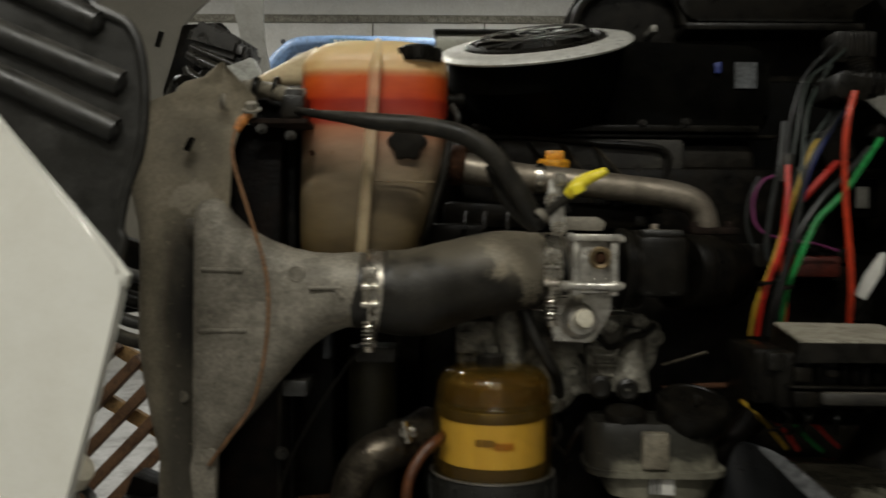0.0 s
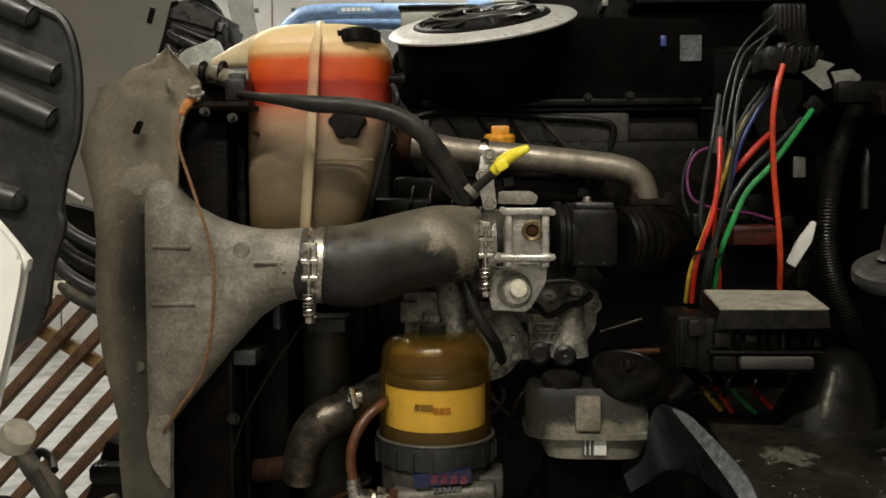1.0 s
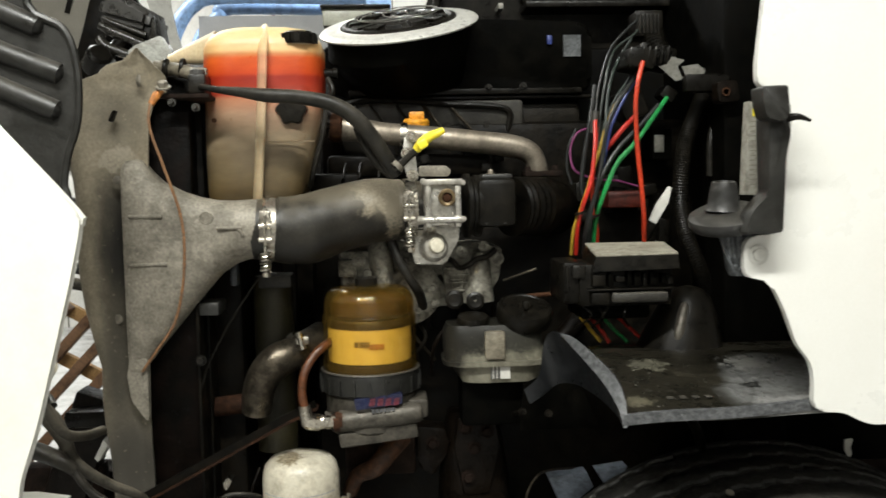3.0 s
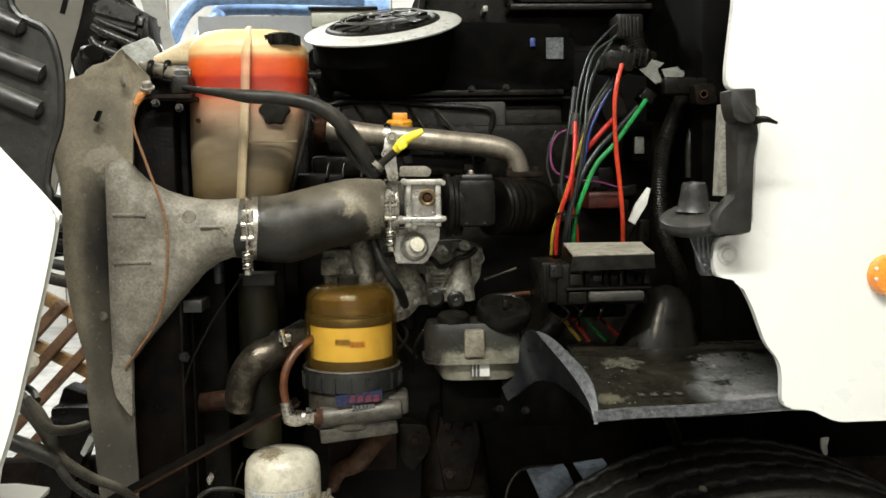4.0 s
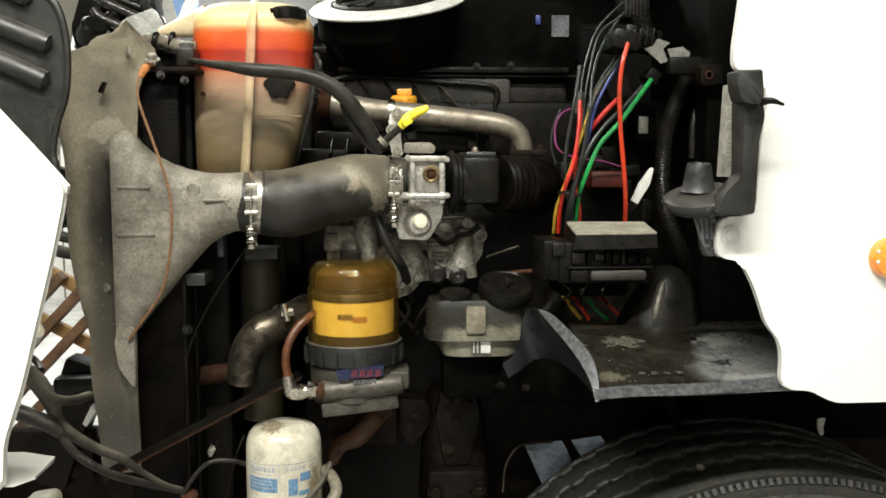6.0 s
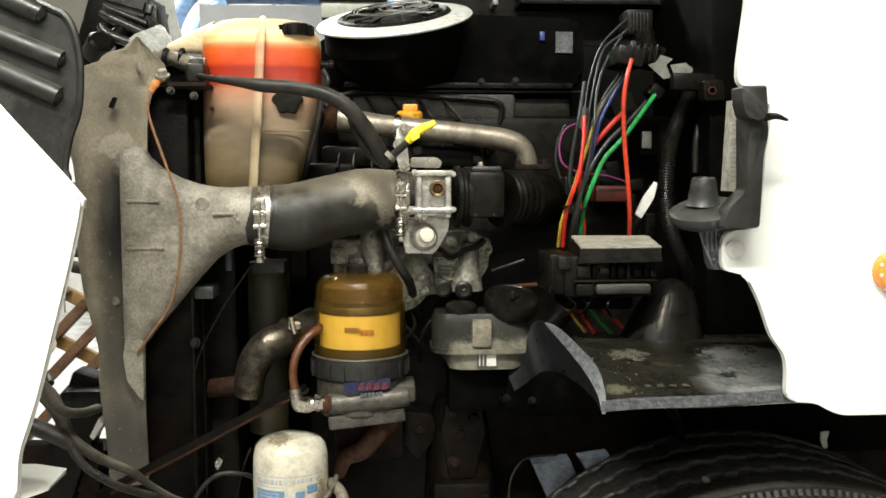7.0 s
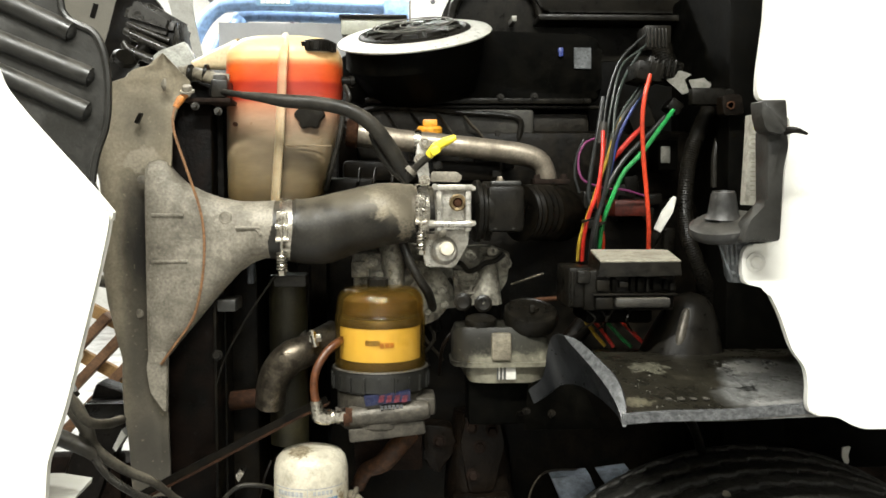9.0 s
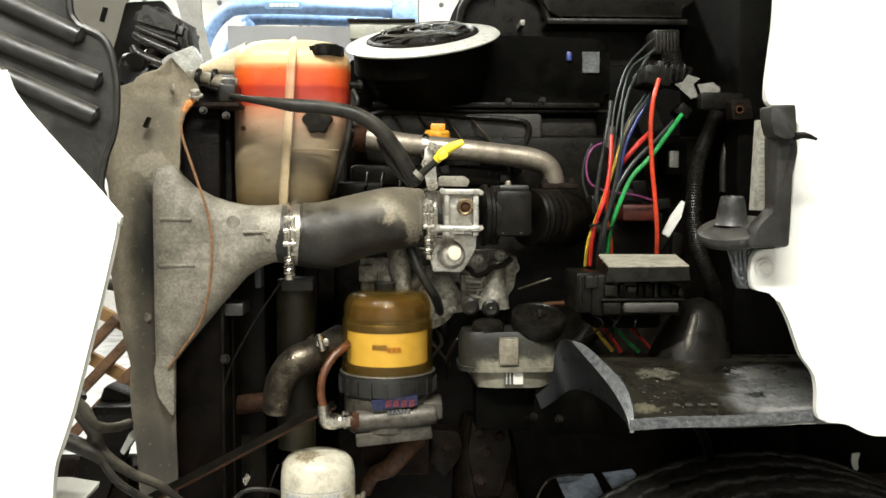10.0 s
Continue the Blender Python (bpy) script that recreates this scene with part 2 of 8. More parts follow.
        gm.inputs[7].default_value = rgba([min(0.75, c * 2.2 + 0.02) for c in colour])
        link(gr.outputs["Result"], gm.inputs[0])
        link(out, gm.inputs[6])
        out = gm.outputs[2]
    if dust:
        geo, sep = n.new("ShaderNodeNewGeometry"), n.new("ShaderNodeSeparateXYZ")
        link(geo.outputs["Normal"], sep.inputs[0])
        up = n.new("ShaderNodeMapRange")
        up.inputs["From Min"].default_value, up.inputs["From Max"].default_value = 0.2, 1.0
        link(sep.outputs["Z"], up.inputs["Value"])
        amt = n.new("ShaderNodeMath")
        amt.operation = "MULTIPLY"
        link(up.outputs["Result"], amt.inputs[0])
        film = n.new("ShaderNodeMapRange")
        film.inputs["From Min"].default_value, film.inputs["From Max"].default_value = 0.40, 0.56
        film.inputs["To Min"].default_value, film.inputs["To Max"].default_value = 0.35 * dust, min(1.0, 1.5 * dust)
        link(big.outputs["Fac"], film.inputs["Value"])
        link(film.outputs["Result"], amt.inputs[1])
        dm = n.new("ShaderNodeMix")
        dm.data_type = "RGBA"
        dm.inputs[7].default_value = rgba(dust_colour)
        link(amt.outputs[0], dm.inputs[0])
        link(out, dm.inputs[6])
        out = dm.outputs[2]
    link(out, bsdf.inputs["Base Color"])
    rr = n.new("ShaderNodeMapRange")
    rr.inputs["From Min"].default_value, rr.inputs["From Max"].default_value = 0.3, 0.7
    rr.inputs["To Min"].default_value, rr.inputs["To Max"].default_value = max(rough - 0.16, 0.03), min(rough + 0.2, 1.0)
    link(big.outputs["Fac"], rr.inputs["Value"])
    link(rr.outputs["Result"], bsdf.inputs["Roughness"])
    bsdf.inputs["Metallic"].default_value = metal
    bsdf.inputs["Coat Weight"].default_value = coat
    bsdf.inputs["Coat Roughness"].default_value = 0.12
    bsdf.inputs["Specular IOR Level"].default_value = sheen
    if bump:
        both = n.new("ShaderNodeMath")
        both.inputs[1].default_value = 0.0
        both.operation = "ADD"
        link(fine.outputs["Fac"], both.inputs[0])
        link(big.outputs["Fac"], both.inputs[1])
        bp = n.new("ShaderNodeBump")
        bp.inputs["Strength"].default_value, bp.inputs["Distance"].default_value = bump, lift
        link(both.outputs[0], bp.inputs["Height"])
        link(bp.outputs["Normal"], bsdf.inputs["Normal"])
    return m


def glow(name, colour, strength):
    m = bpy.data.materials.new(name)
    m.use_nodes = True
    bsdf = m.node_tree.nodes["Principled BSDF"]
    bsdf.inputs["Base Color"].default_value = rgba(colour)
    bsdf.inputs["Emission Color"].default_value, bsdf.inputs["Emission Strength"].default_value = rgba(colour), strength
    return m


WHITE = surface("white_paint", (0.80, 0.79, 0.74), (0.72, 0.70, 0.63), 0.32, blotch=5, amount=0.35, bump=0.03, coat=0.4, specks=0, grime=0.0, gritty=0.05)
HOODWHITE = surface("white_hood_paint", (0.78, 0.77, 0.70), (0.60, 0.57, 0.48), 0.38, blotch=9, amount=0.4, bump=0.05, coat=0.3, specks=0, grime=0.0, gritty=0.05)
LINER = surface("black_liner_plastic", (0.0145, 0.0140, 0.0120), (0.028, 0.026, 0.021), 0.42, blotch=24, amount=0.6, bump=0.15, dust=0.14, dust_colour=(0.20, 0.18, 0.14), specks=0.4)
# dark smears: oil, and the shade of the sheet's hollow put into colour
BAFFLE = surface("oily_shaded_grey_rubber", (0.262, 0.224, 0.156), (0.165, 0.140, 0.096), 0.72, blotch=7, amount=0.75, bump=0.25, dust=0.3, grime=0.3, specks=0.2, gritty=0.2, smears=[(tuple(Vector((-0.205, 1.165, 1.03)) - Vector((-0.2315, 1.165, 0.8902))), (0.085, 0.3, 0.130), (0.050, 0.047, 0.038), 0.85), (tuple(Vector((-0.226, 1.165, 1.385)) - Vector((-0.2315, 1.165, 0.8902))), (0.032, 0.3, 0.150), (0.022, 0.020, 0.016), 1.0), (tuple(Vector((-0.228, 1.165, 1.20)) - Vector((-0.2315, 1.165, 0.8902))), (0.034, 0.3, 0.130), (0.040, 0.036, 0.027), 0.85), (tuple(Vector((-0.215, 1.165, 1.585)) - Vector((-0.2315, 1.165, 0.8902))), (0.05, 0.3, 0.06), (0.10, 0.088, 0.064), 0.6), (tuple(Vector((-0.222, 1.165, 1.02)) - Vector((-0.2315, 1.165, 0.8902))), (0.05, 0.3, 0.09), (0.040, 0.035, 0.026), 0.8)], spots=[(tuple(Vector((-0.2189, 1.1650, 1.5235)) - Vector((-0.2315, 1.165, 0.8902))), (0.03, 0.1, 0.02), (0.30, 0.265, 0.20), 1.6)])
CAST = surface("cast_aluminium_dusty", (0.270, 0.245, 0.196), (0.140, 0.124, 0.094), 0.6, metal=0.15, blotch=11, amount=0.85, bump=0.4, grime=0.45, specks=0.3, gritty=0.3)
ALU = surface("bright_cast_aluminium", (0.57, 0.55, 0.50), (0.36, 0.325, 0.26), 0.36, metal=0.75, blotch=30, amount=0.7, bump=0.35, grime=0.4, gritty=0.16)
GREYCAST = surface("grey_engine_casting", (0.267, 0.252, 0.2059), (0.08899, 0.0792, 0.06019), 0.6, metal=0.3, blotch=26, amount=0.8, bump=0.5, specks=0.3, gritty=0.16, grime=0.75)
STEEL = surface("bright_steel", (0.62, 0.585, 0.51), (0.34, 0.30, 0.24), 0.26, metal=1.0, blotch=60, amount=0.7, bump=0.15, grime=0.5)
PIPE = surface("grey_steel_pipe", (0.30, 0.262, 0.208), (0.20, 0.168, 0.125), 0.42, metal=0.65, blotch=12, amount=0.8, bump=0.12, grime=0.4, specks=0.2, gritty=0.2)
RUST = surface("rusty_iron", (0.062, 0.025, 0.010), (0.028, 0.0145, 0.0085), 0.8, blotch=40, amount=0.8, bump=0.6, sheen=0.2, specks=0.3)
RUSTMID = surface("dull_rusty_iron", (0.036, 0.0145, 0.006), (0.010, 0.006, 0.004), 0.8, blotch=46, amount=0.9, bump=0.6, sheen=0.15, specks=0.3)
RUSTDARK = surface("dark_rusty_iron", (0.020, 0.011, 0.007), (0.006, 0.005, 0.004), 0.8, blotch=20, amount=0.8, bump=0.5, sheen=0.15, specks=0.25)
RUBBER = surface("black_rubber_hose", (0.0135, 0.0118, 0.0086), (0.030, 0.026, 0.018), 0.45, blotch=26, amount=0.6, bump=0.2, dust=0.34, dust_colour=(0.15, 0.128, 0.09), sheen=0.4, gritty=0.45, smears=[(tuple(Vector((0.170, 1.18, 1.475)) - Vector((0.1252, 1.2100, 1.3664))), (0.115, 0.09, 0.048), (0.150, 0.130, 0.094), 0.75), (tuple(Vector((0.21, 1.19, 1.465)) - Vector((0.1252, 1.2100, 1.3664))), (0.04, 0.075, 0.05), (0.16, 0.138, 0.10), 0.6), (tuple(Vector((0.095, 1.19, 1.475)) - Vector((0.1252, 1.2100, 1.3664))), (0.10, 0.08, 0.03), (0.085, 0.073, 0.052), 0.6)], spots=[(tuple(Vector((0.196, 1.175, 1.475)) - Vector((0.1252, 1.2100, 1.3664))), (0.046, 0.07, 0.05), (0.25, 0.215, 0.155), 2.2), (tuple(Vector((0.215, 1.175, 1.43)) - Vector((0.1252, 1.2100, 1.3664))), (0.014, 0.06, 0.05), (0.19, 0.165, 0.12), 2.4)])
HOSE = surface("black_hose", (0.012, 0.0112, 0.0092), (0.038, 0.033, 0.024), 0.42, blotch=30, amount=0.6, bump=0.15, dust=0.12, sheen=0.25, specks=0.25)
BLACK = surface("black_plastic", (0.0055, 0.005, 0.004), (0.014, 0.0115, 0.0075), 0.34, blotch=34, amount=0.7, bump=0.2, sheen=0.14, specks=0.25)
GLOSSBLACK = surface("glossy_black_plastic", (0.018, 0.0163, 0.0125), (0.036, 0.031, 0.022), 0.30, blotch=30, amount=0.7, bump=0.2, dust=0.05, sheen=0.5, coat=0.25, specks=0.35)
# oily black grime, lowered further to carry the shade inside the bay
GRIME = surface("shaded_oily_black_grime", (0.0032, 0.0029, 0.0023), (0.012, 0.009, 0.0052), 0.40, blotch=30, amount=0.7, bump=0.35, sheen=0.08, specks=0.25, grain=150)
DARKMETAL = surface("dark_painted_metal", (0.0085, 0.0078, 0.0063), (0.019, 0.015, 0.0095), 0.38, blotch=34, amount=0.75, bump=0.3, dust=0.04, sheen=0.25, specks=0.25)
TYRE = surface("tyre_rubber", (0.026, 0.0245, 0.0205), (0.014, 0.013, 0.0115), 0.55, blotch=40, amount=0.7, bump=0.5, lift=0.002, specks=0.7, grain=150, sheen=0.25, grime=0.3)
SHELF = surface("worn_black_fender", (0.012, 0.011, 0.008), (0.028, 0.024, 0.015), 0.30, blotch=22, amount=0.6, bump=0.35, grain=110, specks=0.8, sheen=0.35, grime=0.3, spots=[(tuple(Vector((0.7620, 0.9400, 1.1877)) - Vector((0.6473, 0.9000, 1.1408))), (0.100, 0.105, 0.2), (0.135, 0.135, 0.13), 1.5), (tuple(Vector((0.7299, 1.0100, 1.2062)) - Vector((0.6473, 0.9000, 1.1408))), (0.035, 0.02, 0.2), (0.24, 0.235, 0.22), 3.0), (tuple(Vector((0.7462, 0.8700, 1.1852)) - Vector((0.6473, 0.9000, 1.1408))), (0.05, 0.03, 0.2), (0.20, 0.195, 0.185), 3.4), (tuple(Vector((0.5810, 1.0100, 1.2074)) - Vector((0.6473, 0.9000, 1.1408))), (0.028, 0.018, 0.2), (0.10, 0.095, 0.07), 3.0), (tuple(Vector((0.5358, 0.9000, 1.1725)) - Vector((0.6473, 0.9000, 1.1408))), (0.022, 0.012, 0.2), (0.10, 0.09, 0.06), 3.4), (tuple(Vector((0.7110, 0.9400, 1.1880)) - Vector((0.6473, 0.9000, 1.1408))), (0.014, 0.010, 0.2), (0.008, 0.008, 0.007), 2.3)])
SCUFF = surface("grey_scuffed_plastic", (0.115, 0.117, 0.12), (0.030, 0.031, 0.032), 0.45, blotch=110, amount=0.9, bump=0.45, specks=0.7, grain=140, gritty=0.4, grime=0.5)
# black mat taken far darker, so the bay's deep shade sits in its colour
FIREWALL = surface("shaded_black_mat", (0.0013, 0.0013, 0.0010), (0.0044, 0.0038, 0.0026), 0.55, blotch=28, amount=0.7, bump=0.25, sheen=0.03, specks=0.1, grain=150)
ORANGECAP = surface("orange_cap_plastic", (0.75, 0.33, 0.02), (0.5, 0.2, 0.02), 0.4, blotch=40, amount=0.4, bump=0.1)
YELLOW = surface("yellow_plastic", (0.86, 0.72, 0.03), (0.7, 0.5, 0.03), 0.35, blotch=60, amount=0.3, bump=0.05, grime=0.12)
YELLOWLABEL = surface("yellow_filter_paper", (0.82, 0.77, 0.40), (0.66, 0.58, 0.26), 0.5, blotch=24, amount=0.5, bump=0.05, grime=0.2, gritty=0.1)
FILTERDARK = surface("dark_filter_band", (0.020, 0.012, 0.004), (0.010, 0.0065, 0.0025), 0.4, blotch=20, amount=0.5, bump=0.05)
CANWHITE = surface("cream_white_can_paint", (0.64, 0.595, 0.475), (0.44, 0.38, 0.27), 0.35, blotch=14, amount=0.5, bump=0.05, coat=0.3, grime=0.35, gritty=0.14, spots=[((-0.015, -0.02, 0.318), (0.02, 0.03, 0.012), (0.16, 0.12, 0.06), 2.0), ((0.055, -0.035, 0.20), (0.012, 0.02, 0.05), (0.22, 0.16, 0.08), 2.0)])
BRAKEWHITE = surface("milky_brake_reservoir", (0.225, 0.212, 0.160), (0.060, 0.054, 0.038), 0.4, blotch=20, amount=0.6, bump=0.15, dust=0.0, specks=0.12, sheen=0.2, grime=0.35, spots=[(tuple(Vector((0.3727, 1.2400, 1.2124)) - Vector((0.3741, 1.2500, 1.1354))), (0.13, 0.12, 0.024), (0.02, 0.0185, 0.014), 1.2), (tuple(Vector((0.3308, 1.2200, 1.2178)) - Vector((0.3741, 1.2500, 1.1354))), (0.055, 0.08, 0.035), (0.014, 0.013, 0.010), 1.3), (tuple(Vector((0.4252, 1.2200, 1.2162)) - Vector((0.3741, 1.2500, 1.1354))), (0.05, 0.06, 0.03), (0.03, 0.029, 0.023), 1.3), (tuple(Vector((0.3005, 1.2400, 1.1786)) - Vector((0.3741, 1.2500, 1.1354))), (0.03, 0.08, 0.05), (0.02, 0.018, 0.014), 1.2)], gritty=0.16, smears=[(tuple(Vector((0.3500, 1.2200, 1.2360)) - Vector((0.3741, 1.2500, 1.1354))), (0.22, 0.3, 0.056), (0.010, 0.0092, 0.007), 1.0), (tuple(Vector((0.2860, 1.2400, 1.1950)) - Vector((0.3741, 1.2500, 1.1354))), (0.042, 0.3, 0.070), (0.016, 0.015, 0.011), 0.95)])
COPPER = surface("copper_brown_hose", (0.100, 0.033, 0.010), (0.052, 0.018, 0.006), 0.4, blotch=40, amount=0.6, bump=0.1)
BROWNWIRE = surface("brown_wire", (0.24, 0.12, 0.05), (0.13, 0.07, 0.04), 0.55, blotch=40, bump=0.1)
ORANGETAPE = surface("orange_tape", (0.62, 0.24, 0.05), (0.4, 0.15, 0.04), 0.5, blotch=60, bump=0.1)
LABELWHITE = surface("white_label", (0.66, 0.65, 0.60), (0.5, 0.48, 0.43), 0.45, blotch=30, amount=0.5, bump=0.03, grime=0.12, gritty=0.16)
GREYLABEL = surface("aluminium_label", (0.27, 0.264, 0.234), (0.198, 0.186, 0.156), 0.4, metal=0.3, blotch=30, amount=0.5, bump=0.03, gritty=0.16)
INK = surface("dark_print", (0.06, 0.06, 0.065), (0.1, 0.1, 0.1), 0.5, bump=0.0, grime=0.0)
BLUEINK = surface("blue_print", (0.13, 0.26, 0.42), (0.20, 0.30, 0.40), 0.45, blotch=60, bump=0.0)
NAVYINK = surface("navy_print", (0.010, 0.014, 0.05), (0.012, 0.013, 0.028), 0.3, blotch=70, bump=0.0)
REDINK = surface("red_print", (0.11, 0.018, 0.03), (0.06, 0.013, 0.02), 0.3, blotch=70, bump=0.0)
GREYINK = surface("grey_print", (0.33, 0.34, 0.35), (0.4, 0.4, 0.4), 0.5, bump=0.0, grime=0.0)
WIRES = {
    "red": surface("red_wire", (0.55, 0.026, 0.014), (0.34, 0.02, 0.012), 0.4, bump=0.05),
    "orange": surface("orange_wire", (0.56, 0.045, 0.012), (0.40, 0.035, 0.01), 0.4, bump=0.05),
    "green": surface("green_wire", (0.022, 0.27, 0.06), (0.02, 0.17, 0.045), 0.4, bump=0.05),
    "yellow": surface("yellow_wire", (0.50, 0.33, 0.03), (0.34, 0.22, 0.03), 0.4, bump=0.05),
    "blue": surface("blue_wire", (0.03, 0.05, 0.22), (0.025, 0.035, 0.14), 0.4, bump=0.05),
    "purple": surface("purple_wire", (0.20, 0.04, 0.13), (0.14, 0.03, 0.1), 0.4, bump=0.05),
    "black": surface("black_wire", (0.013, 0.015, 0.0145), (0.03, 0.03, 0.028), 0.4, bump=0.05),
    "grey": surface("grey_green_wire", (0.030, 0.040, 0.033), (0.016, 0.020, 0.018), 0.4, bump=0.05),
}
WOOD = surface("weathered_pallet_wood", (0.144, 0.072, 0.03), (0.072, 0.036, 0.018), 0.75, blotch=9, amount=0.8, bump=0.4, stretch=(1, 6, 1))
WOODLIGHT = surface("fresh_pallet_wood", (0.3575, 0.2145, 0.078), (0.2275, 0.1235, 0.0455), 0.7, blotch=9, amount=0.6, bump=0.3)
CONCRETE = surface("concrete_floor", (0.46, 0.455, 0.45), (0.28, 0.275, 0.265), 0.55, blotch=1.6, grain=30, amount=0.7, bump=0.15, lift=0.004, gritty=0.16)
WALLPAINT = surface("painted_wall", (0.66, 0.65, 0.62), (0.52, 0.50, 0.46), 0.7, blotch=1.2, grain=40, amount=0.5, bump=0.1, grime=0.12, gritty=0.16)
CEILPAINT = surface("ceiling_paint", (0.36, 0.36, 0.34), (0.28, 0.28, 0.26), 0.8, blotch=1.2, grain=30, amount=0.4, bump=0.1, grime=0.0, gritty=0.16)
BLUEPAINT = surface("blue_frame_paint", (0.20, 0.32, 0.55), (0.16, 0.24, 0.40), 0.35, blotch=6, amount=0.5, bump=0.1, gritty=0.16)
PLEXI = surface("pale_sheet", (0.50, 0.50, 0.50), (0.42, 0.42, 0.42), 0.4, blotch=4, amount=0.5, bump=0.05, grime=0.0, gritty=0.16)
AMBERLENS = surface("amber_lens", (0.85, 0.28, 0.02), (0.7, 0.2, 0.02), 0.2, blotch=30, amount=0.3, bump=0.0, coat=0.8, grime=0.0)
LAMPGLOW = glow("lamp_tube_glow", (1.0, 0.96, 0.86), 9.0)
def amber_plastic():
    """Amber see-through plastic with a smooth, slightly dirty face."""
    m = bpy.data.materials.new("amber_clear_plastic")
    m.use_nodes = True
    n, link = m.node_tree.nodes, m.node_tree.links.new
    b = n["Principled BSDF"]
    b.inputs["Base Color"].default_value = (0.62, 0.42, 0.105, 1)
    b.inputs["Transmission Weight"].default_value, b.inputs["IOR"].default_value = 0.97, 1.01
    noise_tex, mr, tc = n.new("ShaderNodeTexNoise"), n.new("ShaderNodeMapRange"), n.new("ShaderNodeTexCoord")
    noise_tex.inputs["Scale"].default_value, noise_tex.inputs["Detail"].default_value = 40, 6
    link(tc.outputs["Object"], noise_tex.inputs["Vector"])
    mr.inputs["To Min"].default_value, mr.inputs["To Max"].default_value = 0.03, 0.14
    link(noise_tex.outputs["Fac"], mr.inputs["Value"])
    link(mr.outputs["Result"], b.inputs["Coat Roughness"])
    b.inputs["Roughness"].default_value, b.inputs["Coat Weight"].default_value = 0.0, 0.7
    return m


AMBER = amber_plastic()


def tank_material(name, low, top, pale=0.0):
    """Milky tank plastic: cream above the level, orange coolant band, stained milky below."""
    m = surface(name, (0.5, 0.5, 0.5), rough=0.38, blotch=18, bump=0.06)
    nt = m.node_tree
    n, link = nt.nodes, nt.links.new
    bsdf = n["Principled BSDF"]
    tc, sep, mr, ramp = n.new("ShaderNodeTexCoord"), n.new("ShaderNodeSeparateXYZ"), n.new("ShaderNodeMapRange"), n.new("ShaderNodeValToRGB")
    link(tc.outputs["Object"], sep.inputs[0])
    mr.inputs["From Min"].default_value, mr.inputs["From Max"].default_value = low, top
    link(sep.outputs["Z"], mr.inputs["Value"])
    link(mr.outputs["Result"], ramp.inputs[0])
    stops = [(0.0, (0.040, 0.024, 0.005)), (0.16, (0.064, 0.042, 0.014)), (0.30, (0.120, 0.088, 0.045)), (0.46, (0.200, 0.150, 0.092)), (0.56, (0.275, 0.170, 0.105)), (0.635, (0.34, 0.14, 0.07)), (0.655, (0.26, 0.030, 0.011)), (0.740, (0.29, 0.019, 0.006)), (0.756, (0.47, 0.048, 0.006)), (0.83, (0.54, 0.085, 0.010)), (0.85, (0.50, 0.20, 0.06)), (0.866, (0.66, 0.42, 0.18)), (1.0, (0.74, 0.58, 0.32))]
    stops = [(q, [c * (1 - pale) + d * pale for c, d in zip(col, (0.60, 0.48, 0.30))]) for q, col in stops]
    els = ramp.color_ramp.elements
    els[0].position, els[0].color = stops[0][0], rgba(stops[0][1])
    els[1].position, els[1].color = stops[-1][0], rgba(stops[-1][1])
    for p, c in stops[1:-1]:
        e = els.new(p)
        e.color = rgba(c)
    stain, mix = n.new("ShaderNodeTexNoise"), n.new("ShaderNodeMix")
    stain.inputs["Scale"].default_value, stain.inputs["Detail"].default_value, stain.inputs["Roughness"].default_value = 11, 8, 0.65
    stretch_map = n.new("ShaderNodeMapping")
    stretch_map.inputs["Scale"].default_value = (0.7, 0.7, 2.2)
    link(tc.outputs["Object"], stretch_map.inputs["Vector"])
    link(stretch_map.outputs["Vector"], stain.inputs["Vector"])
    mix.data_type, mix.blend_type = "RGBA", "SOFT_LIGHT"
    mix.inputs[0].default_value = 1.0
    link(ramp.outputs[0], mix.inputs[6])
    link(stain.outputs["Fac"], mix.inputs[7])
    link(mix.outputs[2], bsdf.inputs["Base Color"])
    bsdf.inputs["Subsurface Weight"].default_value = 0.12
    bsdf.inputs["Subsurface Radius"].default_value = (0.02, 0.01, 0.005)
    bsdf.inputs["Subsurface Scale"].default_value = 0.4
    return m


BLUEGREY = surface("blue_grey_rubber", (0.044, 0.0495, 0.05775), (0.0275, 0.03025, 0.033), 0.5, blotch=30, amount=0.5, bump=0.1)
REDDARK = surface("dull_red_plastic", (0.098, 0.0147, 0.00735), (0.049, 0.0098, 0.0049), 0.5, blotch=30, amount=0.5, bump=0.1)
GREYPLASTIC = surface("dusty_grey_plastic", (0.0832, 0.08, 0.0736), (0.0384, 0.03712, 0.03328), 0.6, blotch=20, amount=0.6, bump=0.2, dust=0.5, dust_colour=(0.36, 0.34, 0.29))


TANKSEAM = surface("cream_tank_plastic", (0.648, 0.522, 0.324), (0.45, 0.342, 0.198), 0.4, blotch=20, amount=0.5, bump=0.05, grime=0.15, gritty=0.16)
DARKRUBBER = surface("dark_dusty_rubber", (0.024, 0.023, 0.0205), (0.010, 0.0096, 0.0088), 0.42, blotch=34, amount=0.8, bump=0.35, dust=0.08, specks=0.5, grain=120)
MILKGREY = surface("dirty_milky_plastic", (0.11, 0.117, 0.122), (0.03, 0.032, 0.033), 0.35, blotch=60, amount=0.9, bump=0.25, specks=0.4)
FINBLUE = surface("blue_grey_worn_plastic", (0.0060, 0.0068, 0.0080), (0.015, 0.0165, 0.019), 0.38, blotch=40, amount=0.6, bump=0.3, specks=0.6, grime=0.6)
